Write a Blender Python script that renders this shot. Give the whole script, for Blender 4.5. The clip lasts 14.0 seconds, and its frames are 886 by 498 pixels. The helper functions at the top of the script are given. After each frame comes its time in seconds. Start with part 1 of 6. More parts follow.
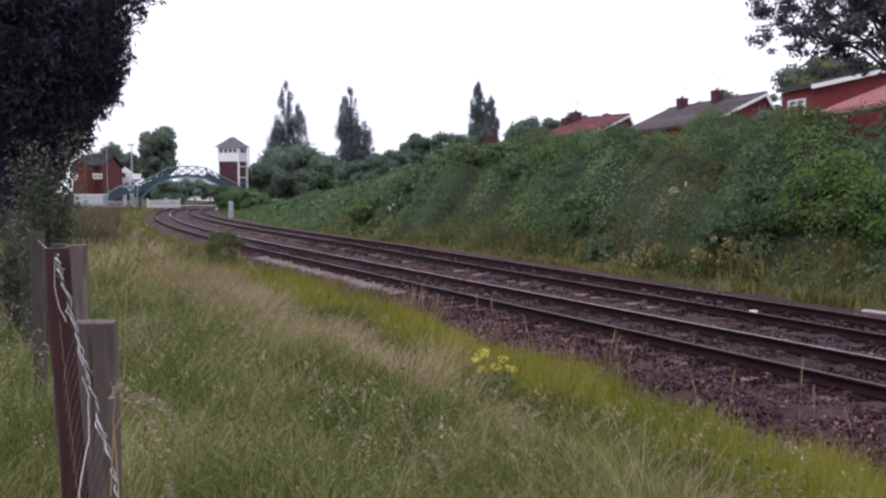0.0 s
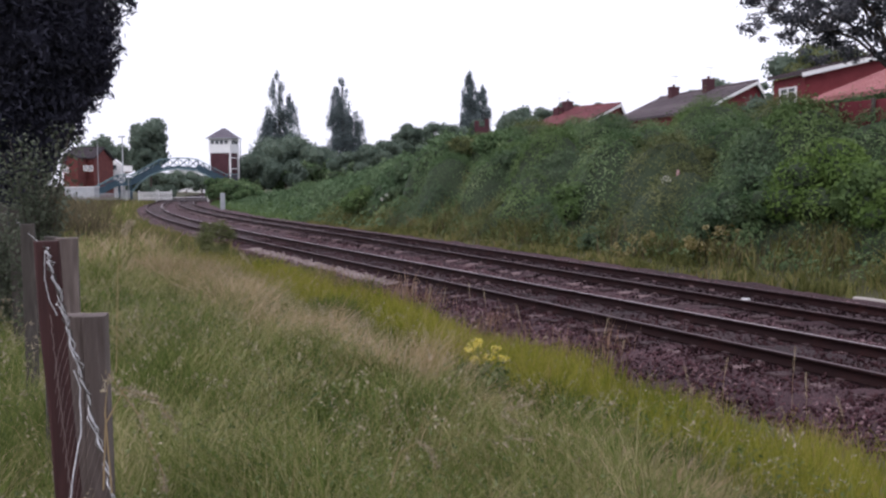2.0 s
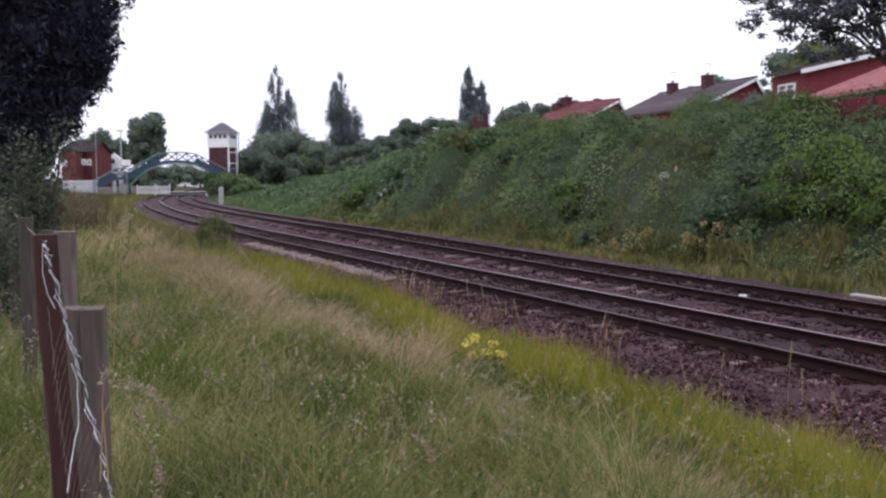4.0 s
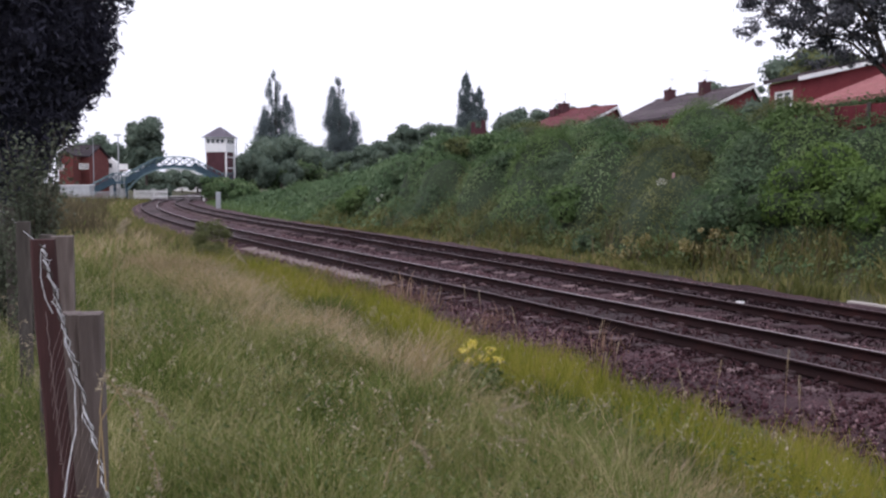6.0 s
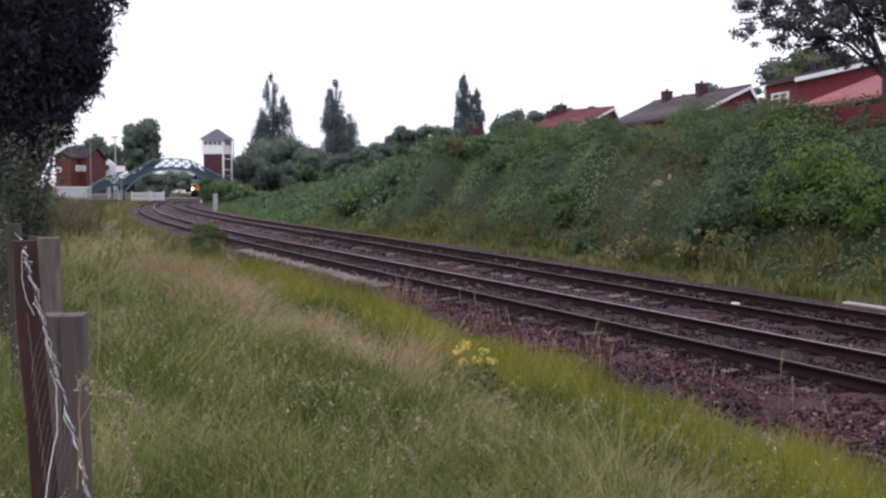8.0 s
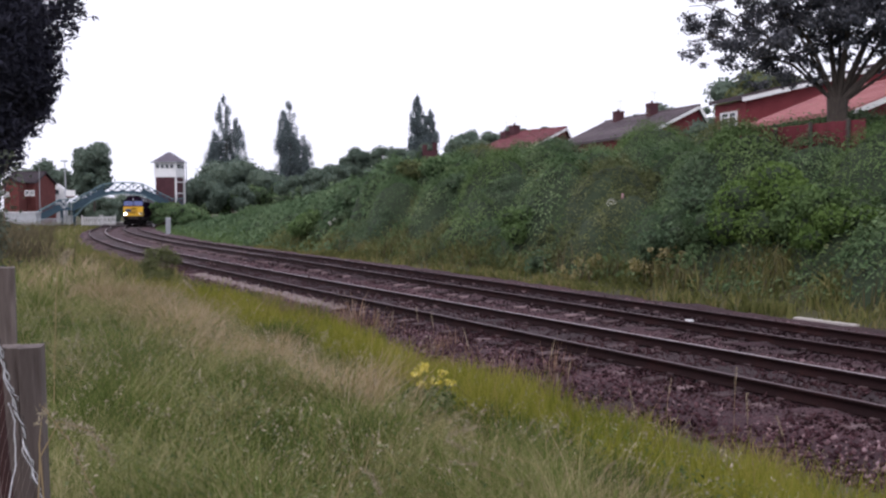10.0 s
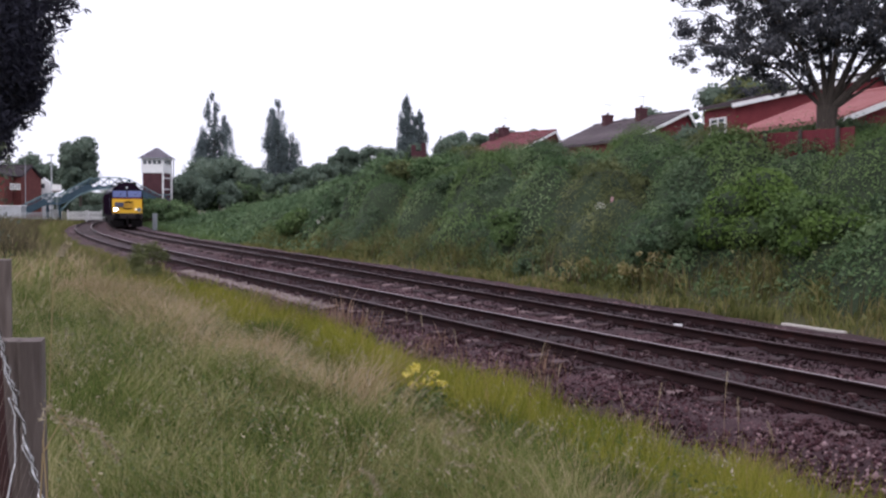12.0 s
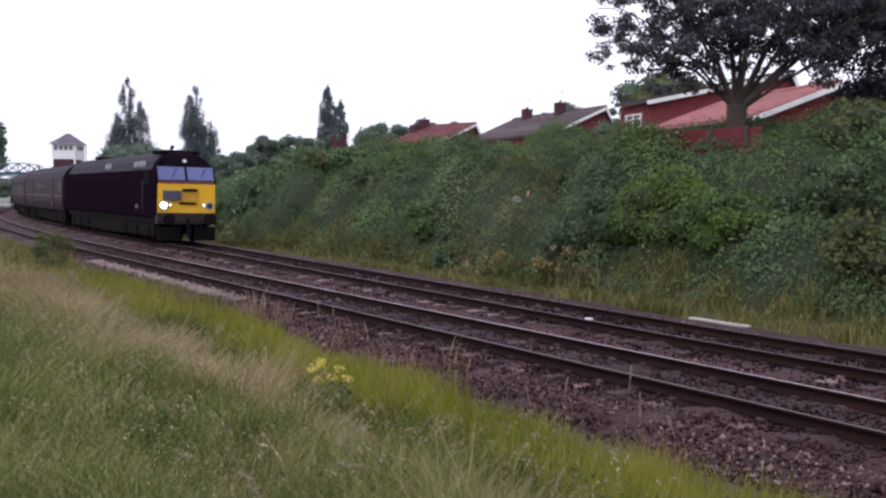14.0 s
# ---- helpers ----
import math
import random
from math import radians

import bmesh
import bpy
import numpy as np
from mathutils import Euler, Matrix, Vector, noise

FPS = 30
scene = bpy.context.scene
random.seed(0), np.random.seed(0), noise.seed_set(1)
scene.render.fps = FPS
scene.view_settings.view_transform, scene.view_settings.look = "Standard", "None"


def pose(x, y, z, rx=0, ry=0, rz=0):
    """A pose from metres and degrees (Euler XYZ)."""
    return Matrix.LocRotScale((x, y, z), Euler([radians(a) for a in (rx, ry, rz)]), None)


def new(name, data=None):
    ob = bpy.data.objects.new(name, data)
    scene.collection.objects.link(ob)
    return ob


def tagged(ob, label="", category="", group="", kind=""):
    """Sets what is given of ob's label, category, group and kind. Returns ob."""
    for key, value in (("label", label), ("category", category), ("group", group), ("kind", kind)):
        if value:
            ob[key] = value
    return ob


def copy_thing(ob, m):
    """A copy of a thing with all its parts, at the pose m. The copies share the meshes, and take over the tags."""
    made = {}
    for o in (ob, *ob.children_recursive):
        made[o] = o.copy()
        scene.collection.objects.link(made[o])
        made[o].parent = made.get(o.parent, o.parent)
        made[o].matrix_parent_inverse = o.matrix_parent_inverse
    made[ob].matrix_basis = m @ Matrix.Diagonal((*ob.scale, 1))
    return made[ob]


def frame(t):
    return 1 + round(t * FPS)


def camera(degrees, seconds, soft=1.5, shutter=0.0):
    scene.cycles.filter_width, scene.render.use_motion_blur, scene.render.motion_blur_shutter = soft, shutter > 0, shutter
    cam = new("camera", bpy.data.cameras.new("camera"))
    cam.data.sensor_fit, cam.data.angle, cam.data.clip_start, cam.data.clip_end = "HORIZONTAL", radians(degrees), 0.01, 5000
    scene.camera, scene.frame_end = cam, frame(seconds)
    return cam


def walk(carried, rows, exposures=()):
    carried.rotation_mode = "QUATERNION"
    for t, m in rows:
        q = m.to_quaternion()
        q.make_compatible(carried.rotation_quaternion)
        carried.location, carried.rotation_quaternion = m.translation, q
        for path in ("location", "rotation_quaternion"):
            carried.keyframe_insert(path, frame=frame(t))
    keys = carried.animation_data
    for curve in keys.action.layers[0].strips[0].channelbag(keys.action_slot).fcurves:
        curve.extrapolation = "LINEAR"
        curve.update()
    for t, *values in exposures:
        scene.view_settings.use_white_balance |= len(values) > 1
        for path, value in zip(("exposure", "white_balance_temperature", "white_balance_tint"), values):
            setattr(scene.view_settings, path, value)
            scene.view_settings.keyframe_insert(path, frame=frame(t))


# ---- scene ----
# t, x, y, z of the eye, yaw, pitch, roll
cam = camera(48.0, 14.0, soft=2.4)
ROWS = [
    (0.0, -0.016, -0.007, 2.303, 0.000, -3.283, 0.101),
    (0.5, -0.022, -0.008, 2.301, 0.896, -3.546, -0.030),
    (1.0, -0.006, -0.024, 2.304, 0.407, -3.528, 0.295),
    (1.5, -0.013, -0.004, 2.302, -0.363, -3.917, 0.392),
    (2.0, -0.015, 0.001, 2.303, -0.428, -3.849, 0.461),
    (2.5, -0.029, 0.029, 2.303, -0.324, -3.869, 0.894),
    (3.0, -0.014, -0.004, 2.302, -0.163, -4.135, 0.538),
    (5.5, -0.006, -0.020, 2.305, -0.873, -3.912, 0.004),
    (6.0, -0.014, -0.012, 2.305, -0.693, -3.802, 0.005),
    (6.5, -0.023, 0.009, 2.302, -0.652, -3.846, 0.023),
    (7.0, -0.014, -0.004, 2.302, -0.809, -3.808, -0.047),
    (9.3, 0.071, -0.024, 2.313, -1.072, -2.967, 0.492),
    (9.5, 0.027, -0.049, 2.329, -2.324, -2.713, 0.952),
    (10.0, 0.015, -0.038, 2.319, -3.388, -2.535, 0.672),
    (10.5, 0.026, 0.028, 2.328, -6.720, -3.680, 1.163),
    (11.0, -0.037, 0.063, 2.312, -7.280, -3.417, 0.730),
    (11.5, 0.010, 0.040, 2.297, -5.815, -3.063, -0.975),
    (12.0, -0.052, 0.013, 2.310, -4.158, -2.488, -0.299),
    (12.5, 0.001, -0.019, 2.319, -1.987, -2.087, -0.075),
    (13.0, 0.026, -0.059, 2.320, -3.366, -2.278, -0.409),
    (13.5, 0.000, 0.042, 2.310, -5.087, -2.972, 0.029),
    (14.0, 0.090, 0.044, 2.341, -8.729, -2.926, -1.057),
]
walk(cam, [(t, pose(x, y, z, 0, 0, yaw) @ pose(0, 0, 0, pitch) @ pose(0, 0, 0, 0, roll) @ pose(0, 0, 0, 90))
           for t, x, y, z, yaw, pitch, roll in ROWS],
     [(0.0, 0.22, 6200, 18), (14.0, 0.22, 6200, 18)])

# ---- sky, sun, exposure ----
SUN_UP, SUN_AZ = 48.0, 215.0
world = bpy.data.worlds.new("overcast_sky")
scene.world = world
world.use_nodes = True
wn = world.node_tree.nodes
wl = world.node_tree.links
wn.clear()
sky = wn.new("ShaderNodeTexSky")
sky.sky_type = "NISHITA"
sky.sun_disc = False
sky.sun_elevation, sky.sun_rotation = radians(SUN_UP), radians(SUN_AZ)
sky.dust_density = 4.0
gain = wn.new("ShaderNodeVectorMath")
gain.operation = "SCALE"
gain.inputs["Scale"].default_value = 0.12
wl.new(sky.outputs[0], gain.inputs[0])
cloud_noise = wn.new("ShaderNodeTexNoise")
cloud_noise.inputs["Scale"].default_value = 2.2
cloud_noise.inputs["Detail"].default_value = 4.0
cloud_ramp = wn.new("ShaderNodeValToRGB")
cloud_ramp.color_ramp.elements[0].position, cloud_ramp.color_ramp.elements[0].color = 0.3, (0.96, 0.985, 1.09, 1)
cloud_ramp.color_ramp.elements[1].position, cloud_ramp.color_ramp.elements[1].color = 0.7, (1.14, 1.14, 1.20, 1)
wl.new(cloud_noise.outputs["Fac"], cloud_ramp.inputs["Fac"])
veil = wn.new("ShaderNodeMixRGB")
veil.inputs["Fac"].default_value = 0.9
wl.new(gain.outputs[0], veil.inputs["Color1"])
wl.new(cloud_ramp.outputs["Color"], veil.inputs["Color2"])
bg = wn.new("ShaderNodeBackground")
bg.inputs["Strength"].default_value = 1.0
wl.new(veil.outputs[0], bg.inputs["Color"])
wo = wn.new("ShaderNodeOutputWorld")
wl.new(bg.outputs[0], wo.inputs["Surface"])

sun = new("sun", bpy.data.lights.new("sun", "SUN"))
sun.data.energy, sun.data.angle, sun.data.color = 0.9, radians(25), (1.0, 0.96, 0.9)
sun.matrix_world = pose(0, 0, 60, 90 - SUN_UP, 0, 180 - SUN_AZ)

# ---- materials ----


def shader(name, rough=0.8, metal=0.0):
    m = bpy.data.materials.new(name)
    m.use_nodes = True
    b = m.node_tree.nodes["Principled BSDF"]
    b.inputs["Roughness"].default_value, b.inputs["Metallic"].default_value = rough, metal
    return m, m.node_tree.nodes, m.node_tree.links, b


def ramp(nodes, stops):
    r = nodes.new("ShaderNodeValToRGB")
    while len(r.color_ramp.elements) < len(stops):
        r.color_ramp.elements.new(0.5)
    for e, (p, c) in zip(r.color_ramp.elements, stops):
        e.position, e.color = p, (*c, 1)
    return r


def surface(name, stops, scale=3.0, fine=40.0, rough=0.85, bump=0.3, metal=0.0, vary=0.0, stretch=(1, 1, 1), dist=0.02, spec=0.5):
    """Two noises, coarse and fine, coloured by a ramp, with bump; vary: how much single objects differ."""
    m, n, l, b = shader(name, rough, metal)
    b.inputs["Specular IOR Level"].default_value = spec
    tc = n.new("ShaderNodeTexCoord")
    mp = n.new("ShaderNodeMapping")
    mp.inputs["Scale"].default_value = stretch
    l.new(tc.outputs["Object"], mp.inputs["Vector"])
    a, c = n.new("ShaderNodeTexNoise"), n.new("ShaderNodeTexNoise")
    a.inputs["Scale"].default_value, c.inputs["Scale"].default_value = scale, fine
    a.inputs["Detail"].default_value = c.inputs["Detail"].default_value = 5
    l.new(mp.outputs[0], a.inputs["Vector"])
    l.new(mp.outputs[0], c.inputs["Vector"])
    mx = n.new("ShaderNodeMath")
    mx.operation = "MULTIPLY_ADD"
    mx.inputs[1].default_value, mx.inputs[2].default_value = 0.5, 0.0
    l.new(a.outputs["Fac"], mx.inputs[0])
    ad = n.new("ShaderNodeMath")
    ad.operation = "MULTIPLY_ADD"
    ad.inputs[1].default_value = 0.5
    l.new(c.outputs["Fac"], ad.inputs[0])
    l.new(mx.outputs[0], ad.inputs[2])
    last = ad.outputs[0]
    if vary:
        oi = n.new("ShaderNodeObjectInfo")
        v = n.new("ShaderNodeMath")
        v.operation = "MULTIPLY_ADD"
        v.inputs[1].default_value = vary
        l.new(oi.outputs["Random"], v.inputs[0])
        sb = n.new("ShaderNodeMath")
        sb.operation = "SUBTRACT"
        sb.inputs[1].default_value = vary / 2
        l.new(last, sb.inputs[0])
        l.new(sb.outputs[0], v.inputs[2])
        last = v.outputs[0]
    r = ramp(n, stops)
    l.new(last, r.inputs["Fac"])
    l.new(r.outputs[0], b.inputs["Base Color"])
    if bump:
        bp = n.new("ShaderNodeBump")
        bp.inputs["Strength"].default_value, bp.inputs["Distance"].default_value = bump, dist
        l.new(c.outputs["Fac"], bp.inputs["Height"])
        l.new(bp.outputs[0], b.inputs["Normal"])
    return m


def leafy(name, stops, patch=0.35, spread=0.45, through_light=0.28, rough=0.75):
    """Foliage: each leaf or blade differs, with broader drifts of colour; some light passes through."""
    m, n, l, b = shader(name, rough)
    g = n.new("ShaderNodeNewGeometry")
    tc = n.new("ShaderNodeTexCoord")
    a = n.new("ShaderNodeTexNoise")
    a.inputs["Scale"].default_value, a.inputs["Detail"].default_value = patch, 4
    l.new(tc.outputs["Object"], a.inputs["Vector"])
    v = n.new("ShaderNodeMath")
    v.operation = "MULTIPLY_ADD"
    v.inputs[1].default_value = spread
    l.new(g.outputs["Random Per Island"], v.inputs[0])
    s = n.new("ShaderNodeMath")
    s.operation = "SUBTRACT"
    s.inputs[1].default_value = spread / 2
    l.new(a.outputs["Fac"], s.inputs[0])
    l.new(s.outputs[0], v.inputs[2])
    r = ramp(n, stops)
    l.new(v.outputs[0], r.inputs["Fac"])
    l.new(r.outputs[0], b.inputs["Base Color"])
    b.inputs["Specular IOR Level"].default_value = 0.1
    t = n.new("ShaderNodeBsdfTranslucent")
    l.new(r.outputs[0], t.inputs["Color"])
    mix = n.new("ShaderNodeMixShader")
    mix.inputs["Fac"].default_value = through_light
    l.new(b.outputs[0], mix.inputs[1])
    l.new(t.outputs[0], mix.inputs[2])
    l.new(mix.outputs[0], n["Material Output"].inputs["Surface"])
    return m


def glow(name, colour, strength):
    m, n, l, b = shader(name, 0.3)
    b.inputs["Base Color"].default_value = (*colour, 1)
    b.inputs["Emission Color"].default_value = (*colour, 1)
    b.inputs["Emission Strength"].default_value = strength
    return m


M = {}
M["soil"] = surface("soil_and_thatch", [(0.3, (0.0275, 0.0275, 0.0110)), (0.5, (0.0550, 0.0550, 0.0193)), (0.7, (0.0935, 0.0770, 0.0385))], 0.8, 25, 0.95, 0.8)
M["ballast"] = surface("ballast_bed", [(0.32, (0.016, 0.0058, 0.0080)), (0.5, (0.046, 0.0182, 0.0235)), (0.68, (0.105, 0.048, 0.056))], 0.7, 22, 0.95, 1.0, dist=0.05)
M["oily_ballast"] = surface("oily_ballast_bed", [(0.32, (0.0115, 0.0044, 0.0058)), (0.5, (0.0270, 0.0108, 0.0135)), (0.68, (0.0540, 0.0250, 0.0290))], 0.7, 22, 0.9, 1.0, dist=0.05)
M["oily_stone"] = leafy("oily_stone", [(0.2, (0.0140, 0.0056, 0.0068)), (0.5, (0.0320, 0.0132, 0.0160)), (0.8, (0.0640, 0.0310, 0.0340))], 0.5, 0.8, 0.0, 0.8)
M["sooty_stone"] = leafy("sooty_stone", [(0.2, (0.0090, 0.0036, 0.0048)), (0.5, (0.0180, 0.0078, 0.0100)), (0.8, (0.0360, 0.0180, 0.0210))], 0.5, 0.8, 0.0, 0.9)
M["pale_stone"] = leafy("pale_stone", [(0.2, (0.150, 0.110, 0.105)), (0.8, (0.320, 0.265, 0.250))], 0.5, 0.8, 0.0, 0.9)
M["stone"] = leafy("ballast_stone", [(0.15, (0.0190, 0.0076, 0.0100)), (0.45, (0.0570, 0.0250, 0.0310)), (0.7, (0.1150, 0.0600, 0.0680)), (0.92, (0.2800, 0.1900, 0.2000))], 0.5, 0.8, 0.0, 0.9)
M["sleeper"] = surface("weathered_concrete", [(0.3, (0.0260, 0.0120, 0.0140)), (0.55, (0.0560, 0.0300, 0.0320)), (0.85, (0.2500, 0.1750, 0.1760))], 2.0, 30, 0.9, 0.4, vary=0.5)
M["pale_concrete"] = surface("pale_concrete", [(0.3, (0.30, 0.27, 0.25)), (0.7, (0.55, 0.51, 0.47))], 2.0, 30, 0.9, 0.3)
M["rust"] = surface("rusty_rail_side", [(0.3, (0.0085, 0.0030, 0.0038)), (0.55, (0.0170, 0.0056, 0.0058)), (0.78, (0.0520, 0.0140, 0.0110))], 1.5, 40, 0.9, 0.3, spec=0.2)
M["rail_head"] = surface("worn_rail_head", [(0.3, (0.0727, 0.0490, 0.0547)), (0.7, (0.1615, 0.1156, 0.1224))], 1.0, 20, 0.55, 0.05, 0.3)
# lighter head colour that carries the sky's glint along one rail
M["rail_bright"] = surface("polished_glint_rail_head", [(0.3, (0.30, 0.25, 0.26)), (0.7, (0.48, 0.42, 0.43))], 1.0, 20, 0.45, 0.05, 0.4)
M["grass_green"] = leafy("meadow_grass", [(0.2, (0.052, 0.080, 0.016)), (0.38, (0.125, 0.172, 0.038)), (0.55, (0.205, 0.236, 0.076)), (0.70, (0.350, 0.325, 0.150)), (0.88, (0.540, 0.470, 0.270))], 1.1, 0.5, 0.4)
M["grass_dark"] = leafy("dark_clump_grass", [(0.2, (0.040, 0.062, 0.014)), (0.5, (0.085, 0.115, 0.026)), (0.8, (0.150, 0.180, 0.046))], 0.9, 0.5, 0.35)
M["grass_tan"] = leafy("seeding_grass", [(0.2, (0.200, 0.180, 0.072)), (0.45, (0.400, 0.305, 0.170)), (0.7, (0.560, 0.425, 0.275)), (0.9, (0.660, 0.520, 0.385))], 0.6, 0.6, 0.45)
M["grass_bright"] = leafy("lush_grass", [(0.2, (0.105, 0.135, 0.016)), (0.45, (0.225, 0.240, 0.032)), (0.7, (0.350, 0.315, 0.064)), (0.92, (0.440, 0.340, 0.130))], 0.7, 0.45, 0.5)
M["grass_red"] = leafy("dry_reddish_stalks", [(0.2, (0.176, 0.110, 0.066)), (0.5, (0.297, 0.187, 0.121)), (0.8, (0.418, 0.297, 0.209))], 0.7, 0.6)
M["weed"] = leafy("weed_leaf", [(0.2, (0.060, 0.090, 0.032)), (0.5, (0.130, 0.165, 0.068)), (0.8, (0.250, 0.270, 0.140))], 0.9, 0.6)
M["bramble"] = leafy("bramble_leaf", [(0.2, (0.0489, 0.0862, 0.0424)), (0.42, (0.0927, 0.1532, 0.0682)), (0.6, (0.1584, 0.2253, 0.1068)), (0.85, (0.2988, 0.3606, 0.1932))], 0.45, 0.25)
M["nettle"] = leafy("nettle_leaf", [(0.2, (0.062, 0.106, 0.055)), (0.5, (0.115, 0.178, 0.090)), (0.8, (0.190, 0.260, 0.138))], 0.25, 0.3)
M["dock"] = leafy("brown_dock_stalk", [(0.2, (0.055, 0.048, 0.028)), (0.5, (0.110, 0.095, 0.054)), (0.8, (0.195, 0.160, 0.098))], 0.5, 0.6)
M["hawthorn"] = leafy("hawthorn_leaf", [(0.2, (0.0495, 0.0847, 0.0517)), (0.5, (0.0930, 0.1400, 0.0760)), (0.8, (0.1700, 0.2200, 0.1240))], 0.6, 0.2)
M["olive_shrub"] = leafy("olive_shrub_leaf", [(0.2, (0.062, 0.075, 0.032)), (0.5, (0.125, 0.142, 0.060)), (0.8, (0.225, 0.235, 0.115))], 0.6, 0.25)
M["elder"] = leafy("elder_leaf", [(0.2, (0.058, 0.098, 0.036)), (0.5, (0.110, 0.172, 0.062)), (0.8, (0.205, 0.275, 0.120))], 0.6, 0.25)
# shade inside the thicket and its shrubs, put into a dark green
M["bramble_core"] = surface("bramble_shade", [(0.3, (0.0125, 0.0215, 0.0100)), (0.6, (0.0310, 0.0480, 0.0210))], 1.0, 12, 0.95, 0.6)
# shade inside far crowns, put into a colour darker than their leaves
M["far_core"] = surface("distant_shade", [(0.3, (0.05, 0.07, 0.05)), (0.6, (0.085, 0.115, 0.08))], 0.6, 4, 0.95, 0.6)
M["bright_bush"] = leafy("bright_bush_leaf", [(0.2, (0.062, 0.108, 0.030)), (0.5, (0.112, 0.180, 0.046)), (0.8, (0.180, 0.255, 0.085))], 0.5, 0.25)
M["yellow_leaf"] = leafy("yellowed_leaf", [(0.2, (0.160, 0.153, 0.054)), (0.5, (0.288, 0.234, 0.108)), (0.8, (0.360, 0.324, 0.180))], 0.9, 0.7)
M["verge_yellow"] = leafy("yellowing_weeds", [(0.2, (0.075, 0.085, 0.026)), (0.5, (0.150, 0.150, 0.052)), (0.8, (0.270, 0.240, 0.105))], 0.6, 0.5)
M["rough_weeds"] = leafy("verge_weeds", [(0.2, (0.0805, 0.0946, 0.0275)), (0.5, (0.1610, 0.1661, 0.0550)), (0.75, (0.2415, 0.2134, 0.0880)), (0.95, (0.3105, 0.2376, 0.1320))], 0.5, 0.6)
M["conifer"] = leafy("conifer_spray", [(0.2, (0.020, 0.021, 0.033)), (0.5, (0.042, 0.042, 0.060)), (0.8, (0.080, 0.078, 0.108))], 0.5, 0.4, 0.1)
M["tree_leaf"] = leafy("tree_leaf", [(0.2, (0.040, 0.045, 0.056)), (0.5, (0.085, 0.088, 0.100)), (0.8, (0.150, 0.150, 0.165))], 0.4, 0.6)
# both far leaf colours are paler and bluer to carry the distance haze
M["far_leaf"] = leafy("hazed_distant_leaf", [(0.2, (0.080, 0.115, 0.090)), (0.5, (0.135, 0.180, 0.140)), (0.8, (0.205, 0.250, 0.200))], 0.2, 0.3)
M["hazed_poplar_leaf"] = leafy("hazed_poplar_leaf", [(0.2, (0.075, 0.096, 0.112)), (0.5, (0.125, 0.158, 0.165)), (0.8, (0.185, 0.225, 0.225))], 0.2, 0.3)
M["bark"] = surface("bark", [(0.3, (0.03, 0.024, 0.02)), (0.6, (0.075, 0.06, 0.05)), (0.8, (0.12, 0.10, 0.085))], 2, 18, 0.95, 0.8, stretch=(1, 1, 0.25), dist=0.04)
M["post_wood"] = surface("grey_weathered_wood", [(0.3, (0.060, 0.044, 0.038)), (0.5, (0.125, 0.098, 0.088)), (0.7, (0.235, 0.195, 0.185))], 4, 55, 0.9, 0.8, stretch=(1, 1, 0.12), dist=0.015)
M["old_post"] = surface("dark_lichened_wood", [(0.3, (0.0300, 0.0252, 0.0216)), (0.5, (0.0600, 0.0510, 0.0450)), (0.7, (0.1140, 0.1020, 0.0930))], 4, 55, 0.95, 0.6, stretch=(1, 1, 0.12), dist=0.01)
M["red_board"] = surface("red_brown_stained_board", [(0.3, (0.0248, 0.0080, 0.0078)), (0.55, (0.0468, 0.0150, 0.0144)), (0.75, (0.0825, 0.0300, 0.0300))], 4, 55, 0.85, 0.6, stretch=(1, 1, 0.12), dist=0.01)
M["rust_wire"] = surface("dull_rusty_wire", [(0.3, (0.13, 0.09, 0.085)), (0.7, (0.30, 0.24, 0.23))], 5, 60, 0.6, 0.2, 0.3)
M["red_fence"] = surface("red_stained_boards", [(0.3, (0.110, 0.012, 0.020)), (0.55, (0.150, 0.020, 0.030)), (0.75, (0.190, 0.036, 0.046))], 3, 45, 0.85, 0.5, vary=0.2, stretch=(1, 1, 0.12))
M["wire"] = surface("galvanised_wire", [(0.3, (0.3413, 0.3413, 0.3526)), (0.7, (0.6598, 0.6598, 0.6825))], 5, 60, 0.45, 0.2, 0.6)
M["brick"] = surface("red_brick", [(0.3, (0.1112, 0.0150, 0.0191)), (0.5, (0.1590, 0.0228, 0.0291)), (0.7, (0.2066, 0.0408, 0.0459))], 1.2, 14, 0.9, 0.3, vary=0.2)
M["dark_brick"] = surface("dark_brick", [(0.3, (0.0420, 0.0130, 0.0181)), (0.5, (0.0644, 0.0202, 0.0266)), (0.7, (0.0896, 0.0346, 0.0418))], 1.2, 14, 0.9, 0.3)
M["brown_brick"] = surface("brown_red_brick", [(0.3, (0.090, 0.022, 0.020)), (0.5, (0.130, 0.034, 0.030)), (0.7, (0.175, 0.056, 0.048))], 1.2, 14, 0.9, 0.3)
M["tile_dark"] = surface("dark_roof_tile", [(0.3, (0.020, 0.014, 0.018)), (0.7, (0.045, 0.032, 0.040))], 0.8, 10, 0.9, 0.3)
M["tile_grey"] = surface("grey_roof_tile", [(0.3, (0.0425, 0.0289, 0.0340)), (0.5, (0.0680, 0.0476, 0.0561)), (0.7, (0.1020, 0.0765, 0.0850))], 0.8, 10, 0.9, 0.3, vary=0.25)
M["tile_red"] = surface("red_roof_tile", [(0.3, (0.0975, 0.0210, 0.0270)), (0.5, (0.1350, 0.0315, 0.0390)), (0.7, (0.1800, 0.0525, 0.0600))], 0.8, 10, 0.9, 0.3, vary=0.2)
